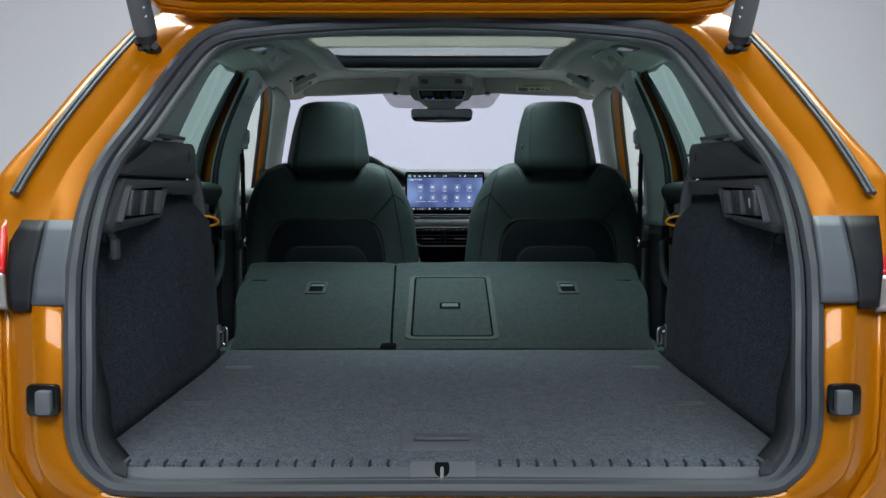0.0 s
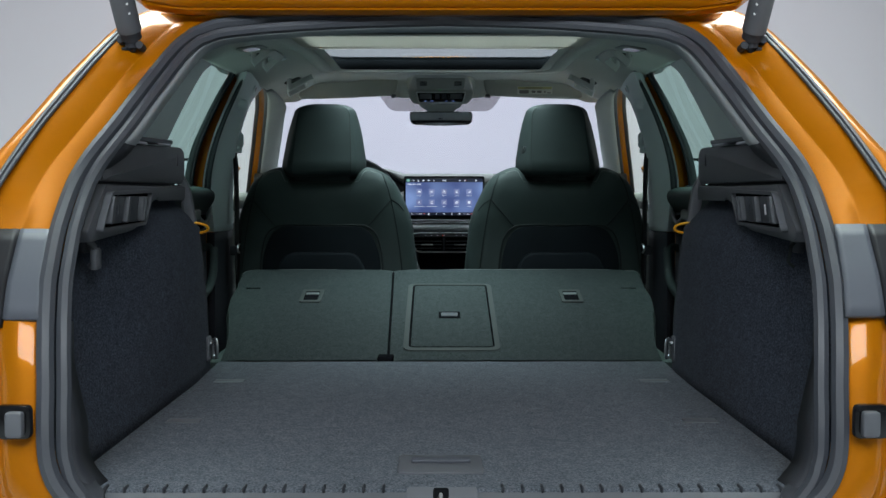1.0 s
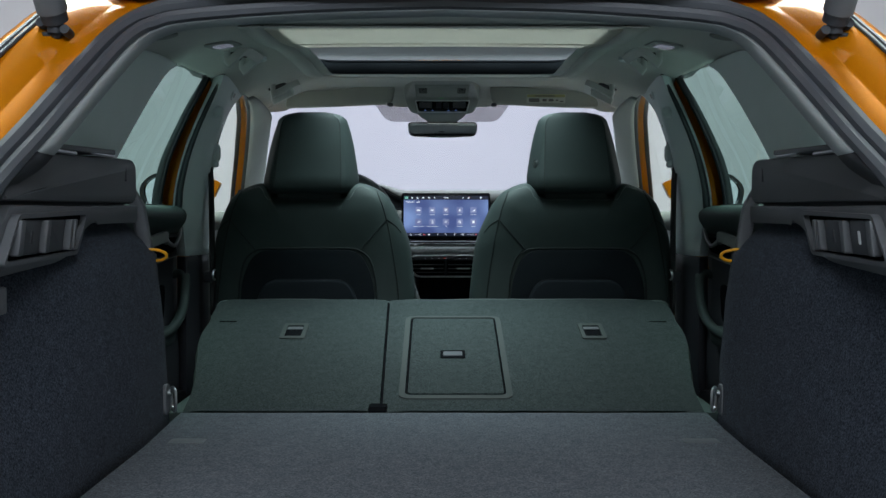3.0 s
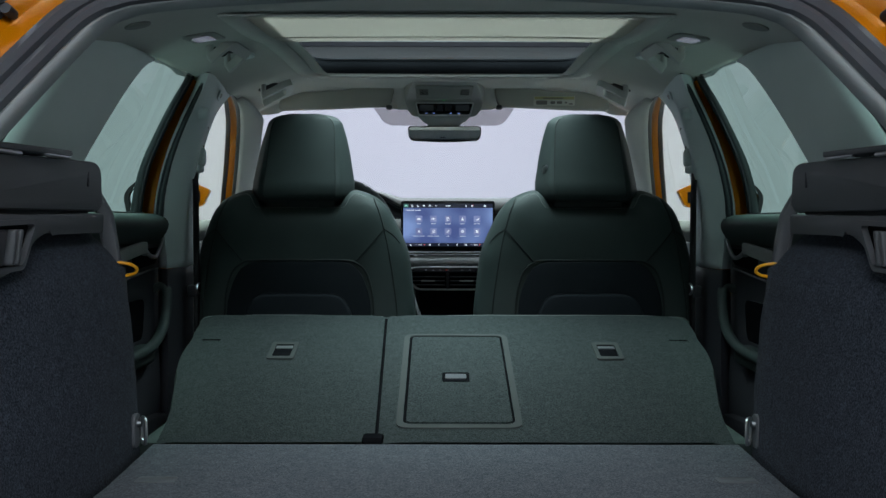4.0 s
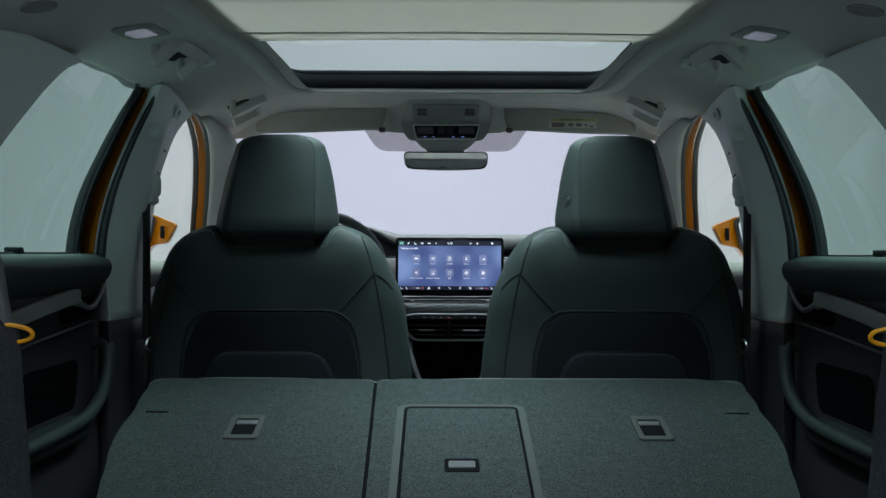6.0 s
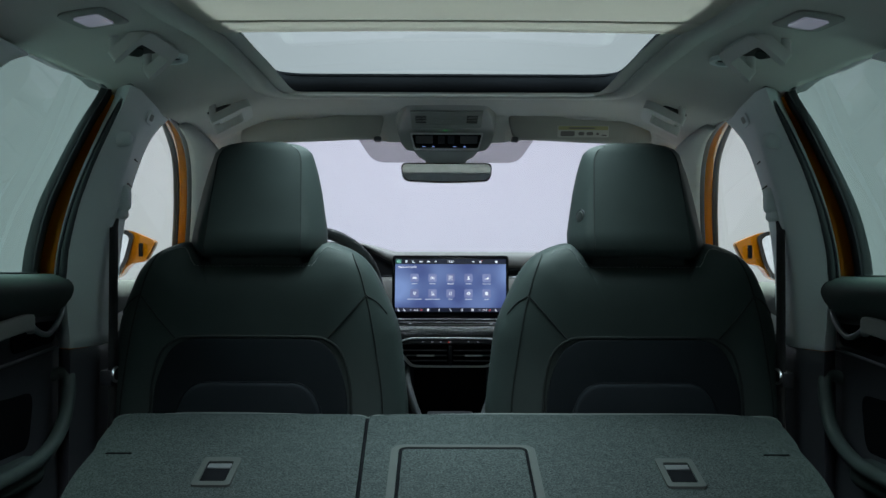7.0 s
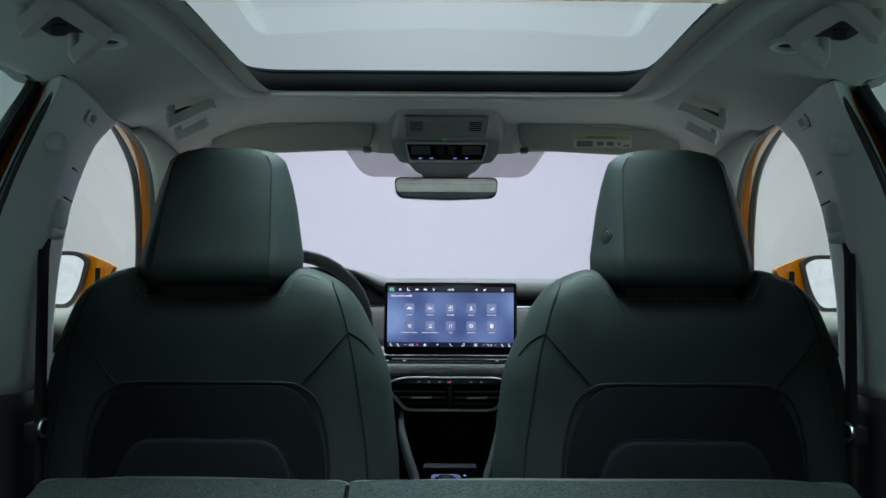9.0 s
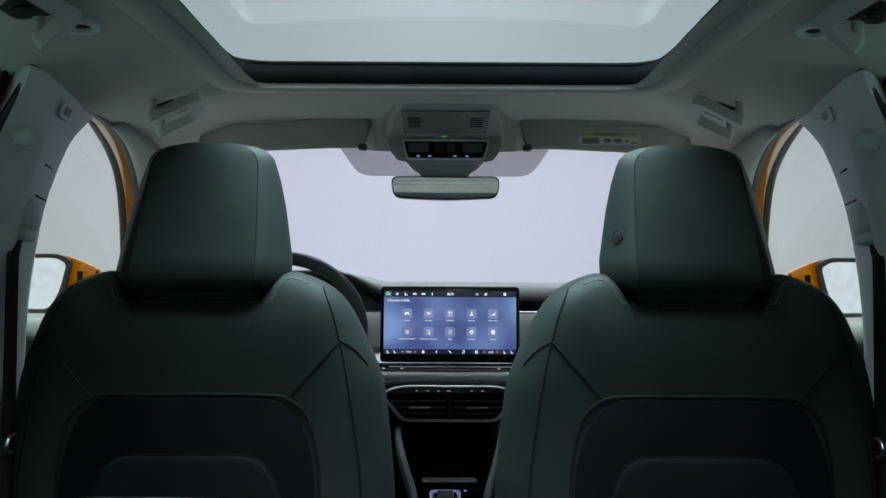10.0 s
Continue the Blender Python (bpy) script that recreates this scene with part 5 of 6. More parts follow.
    part("mirror_glass", plate(gl, place, 0.003), MIRROR, mi, "silvered mirror glass")
    # A pillar lining
    part_of = lambda y: lerp(y, (3.70, 0.15), (3.86, 0.6), (3.96, 1.0))
    a = thing("a_pillar_trim", "pale grey fabric windscreen pillar trim", "pillar trim", "windscreen pillar trims")
    strip([sx(*line[1:], ), sx(*((x - 0.024 * part_of(y), y + 0.03 * part_of(y), z + 0.004) for x, y, z in line[1:])), sx(*((x - 0.046 * part_of(y), y + 0.10 * part_of(y), z + 0.010) for x, y, z in line[1:])), sx(*((x - 0.048 * part_of(y), y + 0.13 * part_of(y), z + 0.014) for x, y, z in line[1:]))], PILLAR_CLOTH, "lining", a, 0.004, 2, 4)


def mirror_shell(s):
    rows = []
    for k, dy in ((1.0, 0.0), (1.0, 0.02), (0.98, 0.05), (0.85, 0.085), (0.5, 0.105), (0.05, 0.112)):
        pts = rounded([(0.925, 1.098), (1.11, 1.100), (1.13, 1.19), (1.075, 1.238), (0.90, 1.238), (0.816, 1.204), (0.846, 1.146), (0.895, 1.140)], [0.02, 0.03, 0.03, 0.03, 0.03, 0.012, 0.012, 0.02], 4)
        rows.append([(s * (1.0 + (q[0] - 1.0) * k), 4.300 + (q[0] - 0.96) * 0.20 + dy, 1.18 + (q[1] - 1.18) * k) for q in pts])
    bm = bmesh.new()
    vs = grid(bm, rows, False, True)
    bm.faces.new(vs[-1])
    bm.faces.new(list(reversed(vs[0])))
    return bm


for side in (-1, 1):
    side_structure(side)


def grab_handle(s, near_end, near_turn, far_turn, far_end):
    """A sprung handle: a flat bar along the roof's edge with a leg at each end, off the lining."""
    t = thing("grab_handle", "pale grey plastic grab handle under the headliner's edge", "grab handle", "grab handles")
    a, b, c, d = (Vector((s * x, y, z)) for x, y, z in (near_end, near_turn, far_turn, far_end))
    along, out = (c - b).normalized(), ((a - b) + (d - c)) / 2
    out = (out - along * out.dot(along))
    h, out = out.length + 0.010, out.normalized()
    off = along.cross(out).normalized()
    if off.z < 0:
        off = -off
    n, w = (c - b).length + 0.012, 0.022
    shape = rounded([(-0.012, h), (-0.012, -0.012), (n, -0.012), (n, h), (n - w, h), (n - w, w - 0.010), (w - 0.012, w - 0.010), (w - 0.012, h)], [0.008, 0.030, 0.030, 0.008, 0.008, 0.012, 0.012, 0.008], 5)
    bm = plate([(q[0], q[1]) for q in shape], lambda u, v, e: tuple(b + along * u + out * v + off * (e - 0.009 - 0.10 * v)), 0.018)
    rim = [e for e in bm.edges if len(e.link_faces) == 2 and e.calc_face_angle() > 1.2]
    bmesh.ops.bevel(bm, geom=rim, offset=0.005, segments=3, affect="EDGES", profile=0.5)
    part("grip", bm, GRIP_BEIGE, t, smooth=60)
    for u in (0.001, n - 0.013):
        e = b + along * u + out * (h * 0.90)
        part("foot", rod([e, Vector((e.x, e.y, liner_z(e.x, e.y) + 0.006))], 0.008, 10), GRIP_BEIGE, t)
    # the hinge hollow and its shadow as one flat dark plate, with the damper
    m = (b + c) / 2 * 0.3 + (a + d) / 2 * 0.7
    u, v = abs(m.x) + 0.016, m.y + 0.040
    well = rounded([(u - 0.030, v - 0.056), (u + 0.024, v - 0.056), (u + 0.024, v + 0.062), (u - 0.030, v + 0.062)], 0.020, 4)
    part("well", plate(well, lambda x, y, h: (s * x, y, liner_z(x, y) - h), 0.003, 0.001), SEAM, t, "dark plate for the hollow and shadow behind the grip")
    part("damper", rod([(s * u, v + 0.010, liner_z(u, v) - 0.002), (s * (u - 0.003), v + 0.006, liner_z(u, v) - 0.010)], 0.010, 14), FRAME_GREY, t, "grey damper knob")


def roof_fittings():
    for s in (-1, 1):
        grab_handle(s, (0.522, 2.950, 1.460), (0.478, 2.972, 1.489), (0.474, 3.140, 1.494), (0.512, 3.122, 1.464))
        grab_handle(s, (0.535, 3.675, 1.474), (0.456, 3.690, 1.496), (0.473, 3.812, 1.488), (0.532, 3.806, 1.452))
        lamp = thing("reading_lamp", "small reading lamp with white lens in the headliner", "reading lamp", "reading lamps")
        place = lambda u, v, d: (s * u, v, liner_z(u, v) - d)
        part("bezel", plate(rect(0.462, 0.530, 2.748, 2.872, 0.020), place, 0.004, 0.002), CONSOLE_GREY, lamp)
        part("lens", plate(rect(0.479, 0.514, 2.774, 2.846, 0.008), lambda u, v, d: place(u, v, d + 0.004), 0.002), LENS_WHITE, lamp, "glossy white lens")
        hook = thing("coat_hook", "small oval grey coat hook recess", "coat hook", "coat hooks")
        o = [(0.488 + 0.023 * c, 3.205 + 0.036 * d) for c, d in circle(1, 16)]
        i = [(0.488 + 0.014 * c, 3.205 + 0.024 * d) for c, d in circle(1, 16)]
        part("rim", frame_ring(o, i, place, 0.008), TRIM_GREY, hook)
        part("cup", plate(i, place, 0.002), TRIM_BLACK, hook)
        eye = thing("belt_eye", "flat grey luggage net socket in the headliner", "net socket", "net sockets")
        o = [(0.548 + 0.022 * c, 2.525 + 0.030 * d) for c, d in circle(1, 16)]
        part("plate", plate(o, place, 0.004, 0.001), TRIM_SHADE, eye)
        # sun visor
        v = thing("sun_visor", "taupe cloth sun visor" + (" with a yellow warning label" if s > 0 else " folded up"), "sun visor", "sun visors")
        out = rounded([(0.165, 1.545), (0.300, 1.540), (0.345, 1.532), (0.545, 1.524), (0.560, 1.466), (0.40, 1.470), (0.180, 1.480)], [0.02, 0.03, 0.04, 0.02, 0.02, 0.05, 0.02], 4)
        vp = lambda u, w, d: (s * u, 4.150 + (1.54 - w) * 0.25 - d, w)
        part("panel", plate(out, vp, 0.020, 0.007), VISOR, v)
        part("clip", box(s * 0.185 - 0.010, s * 0.185 + 0.010, 4.138, 4.155, 1.470, 1.484, 0.003, 1), TRIM_DARK, v)
        if s > 0:
            lab = part("warning_label", plate(rect(0.300, 0.438, 1.484, 1.514, 0.002), lambda u, w, d: vp(u, w, d + 0.0205), 0.0008), STICKER_WHITE, v, "white warning label")
            part("yellow_band", plate(rect(0.302, 0.436, 1.503, 1.513, 0.001), lambda u, w, d: vp(u, w, d + 0.0215), 0.0005), STICKER_YELLOW, lab, "yellow band")
            for u0, u1, w0, w1 in ((0.308, 0.346, 1.4865, 1.500), (0.356, 0.372, 1.489, 1.498), (0.378, 0.396, 1.489, 1.498), (0.404, 0.412, 1.490, 1.496), (0.418, 0.432, 1.487, 1.491), (0.330, 0.400, 1.506, 1.5095)):
                part("print", plate(rect(u0, u1, w0, w1, 0.004), lambda u, w, d: vp(u, w, d + 0.0222), 0.0004), STICKER_GREY, lab)


roof_fittings()


def windscreen():
    t = thing("windscreen", "large clear windscreen with a grey sensor cover", "windscreen")
    pts = lambda y, z, w: [(x, y - 0.10 * (x / 0.75) ** 2, z) for x in (-w, -w / 2, 0, w / 2, w)]
    part("pane", loft([pts(4.22, 1.545, 0.63), pts(4.46, 1.41, 0.67), pts(4.74, 1.24, 0.73), pts(5.02, 1.06, 0.78)], 3, 3), GLASS_CLEAR, t)
    # printed band behind the mirror
    out = rounded([(-0.262, 1.515), (0.262, 1.515), (0.205, 1.430), (-0.205, 1.430)], [0.01, 0.01, 0.03, 0.03], 5)
    part("sensor_shade", plate(out, lambda u, v, d: (u, 4.235 + (1.53 - v) * 0.6 - d, v), 0.003), FRIT, t, "pale grey dotted print")


windscreen()


def overhead_console():
    t = thing("overhead_console", "grey overhead console with speaker slots and reading lights", "overhead console")
    rows = []
    for y, z, w in ((3.89, 1.538, 0.090), (3.93, 1.526, 0.098), (3.98, 1.521, 0.106), (4.04, 1.513, 0.114), (4.105, 1.503, 0.121), (4.128, 1.494, 0.123), (4.136, 1.478, 0.121), (4.145, 1.462, 0.116), (4.155, 1.447, 0.104)):
        rows.append(smooth_line([(-w - 0.012, y + 0.004, z + 0.03), (-w - 0.006, y, z + 0.008), (-w + 0.01, y, z), (0, y, z - 0.002), (w - 0.01, y, z), (w + 0.006, y, z + 0.008), (w + 0.012, y + 0.004, z + 0.03)], 4))
    bm = bmesh.new()
    grid(bm, rows)
    part("body", bm, CONSOLE_GREY, t, smooth=60)
    for k in range(11):
        y = 3.945 + k * 0.0145
        z = lerp(y, (3.93, 1.526), (3.98, 1.521), (4.04, 1.513), (4.105, 1.503)) - 0.003
        part("rib", box(-0.092, 0.092, y - 0.0035, y + 0.0035, z - 0.0035, z + 0.001, 0.0015, 1), CONSOLE_GREY, t)
        if 2 <= k <= 6:
            for s in (-1, 1):
                part("slot", box(s * 0.066 - 0.014, s * 0.066 + 0.014, y + 0.0035, y + 0.011, z - 0.0048, z, 0.001, 1), BLACK_HOLE, t)
    place = lambda u, v, d: (u, 4.137 + (1.475 - v) * 0.57 - d * 0.8, v)
    part("light_frame", frame_ring(rounded([(-0.087, 1.449), (0.089, 1.449), (0.100, 1.491), (-0.097, 1.491)], 0.006), rounded([(-0.083, 1.4525), (0.085, 1.4525), (0.0955, 1.4875), (-0.0925, 1.4875)], 0.005), place, 0.016), SILVER_PLASTIC, t, "thin silver frame")
    panel = part("light_panel", plate(rounded([(-0.083, 1.4525), (0.085, 1.4525), (0.0955, 1.4875), (-0.0925, 1.4875)], 0.005), place, 0.010, 0.002), PIANO, t, "black light panel")
    for u0, u1 in ((-0.082, -0.036), (0.038, 0.084)):
        part("lens", plate(rect(u0, u1, 1.465, 1.4835, 0.003), lambda u, v, d: place(u, v, d + 0.010), 0.001), TRIM_DARK, panel)
    for u0, u1 in ((-0.022, -0.004), (0.004, 0.022)):
        part("switch", plate(rect(u0, u1, 1.464, 1.4835, 0.003), lambda u, v, d: place(u, v, d + 0.010), 0.003, 0.001), TRIM_BLACK, panel)
    for u in (-0.060, -0.034, 0.022, 0.049):
        part("symbol", plate(rect(u - 0.0040, u + 0.0040, 1.4560, 1.4578, 0.0006), lambda u, v, d: place(u, v, d + 0.0105), 0.0008), LED_BLUE, panel, "small lit blue symbol")
    part("indicator", box(-0.007, 0.003, 4.112, 4.118, 1.4965, 1.4980, 0.0), LED_GREEN, t, "green light")
    m = thing("rear_view_mirror", "frameless black-edged interior mirror under the console", "mirror")
    bm = bmesh.new()
    rows = []
    for y, z, w, d in ((4.166, 1.470, 0.098, 0.06), (4.190, 1.455, 0.094, 0.07), (4.225, 1.440, 0.078, 0.055), (4.250, 1.433, 0.062, 0.035), (4.270, 1.424, 0.056, 0.012)):
        rows.append([(q[0], y + q[1], z) for q in rounded([(-w, 0.0), (w, 0.0), (w * 0.9, d), (-w * 0.9, d)], 0.02, 3)])
    grid(bm, rows, False, True)
    part("mount", bm, CONSOLE_GREY, m, smooth=60)
    out = rounded([(-0.128, 1.428), (0.131, 1.428), (0.127, 1.376), (0.001, 1.370), (-0.122, 1.376)], [0.018, 0.018, 0.022, 0.05, 0.022], 5)
    inn = rounded([(-0.1245, 1.4235), (0.1275, 1.4235), (0.1235, 1.380), (0.001, 1.3745), (-0.1185, 1.380)], [0.016, 0.016, 0.02, 0.05, 0.02], 5)
    mp = lambda u, v, d: (u, 4.290 - (v - 1.40) * 0.028 - d, v - 0.001)
    part("housing", plate(out, mp, 0.028, 0.006), PIANO, m, "black mirror housing")
    part("mirror_glass", plate(inn, lambda u, v, d: mp(u, v, d + 0.0282), 0.001), MIRROR, m, "silvered mirror glass")


overhead_console()

# ---------------------------------------------------------------- dashboard and controls
def dashboard():
    t = thing("dashboard", "dark grey dashboard with pale top and fabric band", "dashboard")
    xs = [-0.78, -0.62, -0.50, -0.42, -0.35, -0.29, -0.235, -0.19, -0.15, -0.10, 0.0, 0.15, 0.30, 0.45, 0.62, 0.78]
    hood = lambda x: lerp(x, (-0.62, 0.0), (-0.46, 0.022), (-0.36, 0.030), (-0.27, 0.031), (-0.15, 0.0))
    brow = lambda x: lerp(x, (-0.62, 0.0), (-0.50, 0.045), (-0.42, 0.064), (-0.29, 0.066), (-0.238, 0.056), (-0.165, 0.017), (-0.12, 0.0))
    sheet = lambda rows: loft([[(x, y - 0.06 * (x / 0.78) ** 2, z + hood(x) * a + brow(x) * b) for x in xs] for y, z, a, b in rows], 3, 2)
    part("top", sheet(((5.02, 1.075, 0, 0), (4.80, 1.135, 0.3, 0), (4.62, 1.170, 0.8, 0), (4.50, 1.181, 1, 0), (4.468, 1.176, 1, 0), (4.453, 1.165, 0.6, 0.4), (4.448, 1.148, 0.2, 0.8), (4.452, 1.136, 0, 1), (4.466, 1.132, 0, 1))), DASH_LIGHT, t, "pale grey padded dashboard top", solid=0.006)
    part("upper_face", sheet(((4.470, 1.1315, 0, 1), (4.520, 1.129, 0, 0.9), (4.526, 1.118, 0, 0.3), (4.520, 1.107, 0, 0), (4.468, 1.1045, 0, 0))), TRIM_BLACK, t, "black slot under the padded top", solid=0.004)
    part("middle_face", sheet(((4.466, 1.1040, 0, 0), (4.446, 1.099, 0, 0), (4.436, 1.08, 0, 0), (4.430, 1.05, 0, 0), (4.424, 1.004, 0, 0))), DASH_LIGHT, t, "grey padded face", solid=0.006)
    bm = bmesh.new()
    tube(bm, smooth_line([(x, 4.462 - 0.06 * (x / 0.78) ** 2, 1.1055) for x in (0.19, 0.32, 0.45, 0.62, 0.74)], 3), circle(0.0014, 6))
    part("trim_line", bm, SATIN, t, "thin bright trim line")
    part("fabric_band", loft([[(x, y - 0.03 * (x / 0.78) ** 2, z) for x in xs] for y, z in ((4.42, 1.00), (4.33, 0.985), (4.255, 0.972), (4.235, 0.955), (4.25, 0.938), (4.30, 0.926))], 3, 2), DASH_FABRIC, t, "heathered grey fabric band", solid=0.01)
    part("lower_face", loft([[(x, y, z) for x in xs] for y, z in ((4.262, 0.946), (4.275, 0.90), (4.29, 0.85), (4.36, 0.76), (4.42, 0.62), (4.44, 0.34))], 3, 2), TRIM_BLACK, t, solid=0.01)
    # instrument display under the driver's hood
    c = thing("instrument_cluster", "dark digital instrument display behind the wheel", "instrument cluster")
    part("display", plate(rect(-0.50, -0.22, 1.02, 1.135, 0.01), lambda u, v, d: (u, 4.43 - (1.1 - v) * 0.1 - d, v), 0.012, 0.003), PIANO, c)
    # touch screen
    s = thing("touch_screen", "large lit touchscreen with blue menu tiles on the dashboard", "touchscreen")
    cx = 0.0145
    W = 0.1655
    face = lambda u, v, d: (cx + u, 4.292 + (v - 1.08) * 0.10 - d, v)
    part("housing", plate(rect(-W, W, 0.988, 1.167, 0.010), lambda u, v, d: face(u, v, d - 0.018), 0.018, 0.004), PIANO, s, "black glass housing")
    pane = part("display", plate(rect(-0.157, 0.157, 1.007, 1.1565, 0.003), lambda u, v, d: face(u, v, d + 0.0005), 0.0006), SCREEN_BLUE, s, "glowing blue display")
    part("status_bar", plate(rect(-0.157, 0.157, 1.1417, 1.1565, 0.001), lambda u, v, d: face(u, v, d + 0.0013), 0.0003), SCREEN_NAVY, pane, "dark status bar")
    part("climate_bar", plate(rect(-0.157, 0.157, 1.007, 1.0186, 0.001), lambda u, v, d: face(u, v, d + 0.0013), 0.0003), SCREEN_NAVY, pane, "dark climate bar")

    def mark(name, u0, u1, v0, v1, mat, lift=0.0022, r=0.001, label=""):
        return part(name, plate(rect(u0, u1, v0, v1, r, 2), lambda u, v, d: face(u, v, d + lift), 0.0003), mat, pane, label)

    def drawing(u, v, shapes, mat=None, k=1.0, name="icon", lift=0.0026):
        """One symbol of several outlines, in thousandths of a metre round its middle."""
        bm = bmesh.new()
        for i, sh in enumerate(shapes):
            plate([(u + k * a / 1000, v + k * b / 1000) for a, b in sh], lambda p, q, d: face(p, q, d + lift + 0.00005 * i), 0.0003, bm=bm)
        return part(name, bm, mat or SCREEN_WHITE, pane)

    def bar_at(a, b, w, h):
        return [(a - w, b - h), (a + w, b - h), (a + w, b + h), (a - w, b + h)]

    def disc(a, b, r, n=12, r2=None):
        r2 = r2 or r
        return [(a + r * math.cos(math.tau * i / n), b + r2 * math.sin(math.tau * i / n)) for i in range(n)]

    def line(a, b, c, d, w=0.5):
        q = Vector((c - a, d - b)).normalized() * w
        return [(a - q.y, b + q.x), (a + q.y, b - q.x), (c + q.y, d - q.x), (c - q.y, d + q.x)]

    def arc(r, a0, a1, w=0.45, n=7):
        ang = [radians(a0 + (a1 - a0) * i / n) for i in range(n + 1)]
        return [((r + w) * math.cos(a), (r + w) * math.sin(a)) for a in ang] + [((r - w) * math.cos(a), (r - w) * math.sin(a)) for a in reversed(ang)]

    car_side = [[(-6.5, -2.0), (6.5, -2.0), (6.5, 0.3), (4.6, 0.9), (2.2, 3.0), (-2.8, 3.0), (-5.2, 0.9), (-6.5, 0.2)], disc(-3.6, -2.0, 1.4, 10), disc(3.6, -2.0, 1.4, 10)]
    seat = [line(-3.4, 4.2, -1.6, -2.6, 0.9), line(-1.8, -3.2, 3.4, -3.2, 0.9), disc(2.2, 1.6, 2.2)]
    square = [line(-4.6, -5.6, -4.6, 5.6), line(4.6, -5.6, 4.6, 5.6), line(-4.6, 5.6, 4.6, 5.6), line(-4.6, -5.6, 4.6, -5.6)]
    icons = [car_side,
             [arc(5.6, 120, 240), arc(5.6, -60, 60), [(-2.8, -2.4), (2.8, -2.4), (2.8, 0.4), (1.6, 2.6), (-1.6, 2.6), (-2.8, 0.4)]],
             square + [line(-1.5, -3.4, -1.5, 3.6, 0.8), line(-1.5, 3.0, 1.6, 3.0, 0.7), line(2.0, 3.4, 2.0, 0.0, 0.7), line(-1.5, 0.4, 1.6, 0.4, 0.7)],
             [disc(0, 2.8, 2.3), [(-4.2, -4.4), (4.2, -4.4), (3.2, -1.6), (1.4, -0.2), (-1.4, -0.2), (-3.2, -1.6)]],
             [[(-5.6, -3.6), (5.6, -3.6), (5.6, 4.2), (3.0, 0.6)]],
             seat,
             [line(-3.4, -1.0, -2.2, 5.4), line(0.2, -1.0, 1.4, 5.4), line(3.4, 0.4, 3.4, 5.4), line(-4.8, -4.8, 5.0, -4.8, 0.7), [(-0.8, -3.8), (4.6, -3.8), (3.4, -0.6), (0.2, -2.0)]],
             [line(-2.6, -5.0, -2.6, 5.0, 0.55), line(2.6, -5.0, 2.6, 5.0, 0.55), [(-4.6, -1.8), (-0.6, -1.8), (-2.6, -4.6)], [(4.6, 1.8), (0.6, 1.8), (2.6, 4.6)]],
             [arc(3.2, a, a + 60, 1.0, 3) for a in range(0, 360, 60)] + [bar_at(4.6 * math.cos(radians(a)), 4.6 * math.sin(radians(a)), 0.9, 0.9) for a in range(0, 360, 60)],
             [[(-4.0, -5.0), (1.2, -5.0), (1.2, 5.0), (-4.0, 5.0)], [(1.9, -5.0), (4.2, -5.0), (4.2, 5.0), (1.9, 5.0)]]]
    for i in range(5):
        for j in range(2):
            u, v = -0.1020 + i * 0.0510, 1.1026 - j * 0.0436
            mark("menu_tile", u - 0.0118, u + 0.0118, v - 0.0118, v + 0.0118, SCREEN_TILE, 0.0018, 0.004, "pale blue menu tile")
            drawing(u, v, icons[i + 5 * j])
            if (i, j) in ((2, 0), (2, 1)):
                continue
            # captions too small to read: short bars of their length
            h = (0.0075, 0.0088, 0, 0.0078, 0.0115)[i] if j == 0 else (0.0200, 0.0205, 0, 0.0100, 0.0075)[i]
            words = 2 if h > 0.011 else 1
            for w in range(words):
                a = u - h + w * (h + 0.0006)
                b = a + 2 * h / words - (0.0006 if words == 2 else 0)
                mark("caption", a, b, v - 0.0176, v - 0.0154, SCREEN_PALE, 0.0022, 0.0006, "small white caption bar")
    top, low = 1.1489, 1.0117
    mark("home_tile", -0.1555, -0.1385, 1.1430, 1.1552, SCREEN_GREEN, 0.0022, 0.002, "dark green home tile")
    drawing(-0.1470, top, [arc(3.0, 0, 180, 0.8, 8), line(-3.0, -3.4, -3.0, 0.2, 0.8), line(3.0, -3.4, 3.0, 0.2, 0.8), bar_at(0, -1.0, 2.4, 0.7)], SCREEN_MINT, 1.1, "status_symbol")
    for u, k, sh in ((-0.1258, 0.8, [arc(3.4, a, a + 70, 0.8, 4) for a in (10, 100, 190, 280)] + [disc(0, 0, 1.8)]), (-0.1050, 0.9, [line(-2.4, -3.6, -2.4, 4.0, 1.1), line(-2.4, -2.8, 3.8, -2.8, 1.2)]),
                     (-0.0840, 0.72, car_side), (-0.0630, 0.72, car_side), (-0.0422, 0.9, [bar_at(0, 0, 3.2, 0.7), bar_at(0, 0, 0.7, 3.2)]),
                     (0.0642, 0.75, [[(-4.6, 0), (-1.6, -2.6), (1.6, -2.6), (4.6, 0), (1.6, 2.6), (-1.6, 2.6)]]), (0.0850, 0.8, [[(-4.0, -3.6), (1.6, -3.6), (3.6, 4.0), (0.6, 2.2), (-4.0, 2.2)]]), (0.1298, 0.9, [disc(0, 0, 4.0, 14)])):
        drawing(u, top, sh, None, k, "status_symbol")
    drawing(0.0880, top + 0.002, [disc(0, 0, 1.3, 8)], SCREEN_RED, 1.0, "status_symbol", 0.003)
    for a, b in ((-0.1565, -0.0762), (0.0755, 0.1505)):
        mark("climate_tile", a, b, 1.0078, 1.0178, SCREEN_GREY, 0.0017, 0.0015, "dark grey climate field")
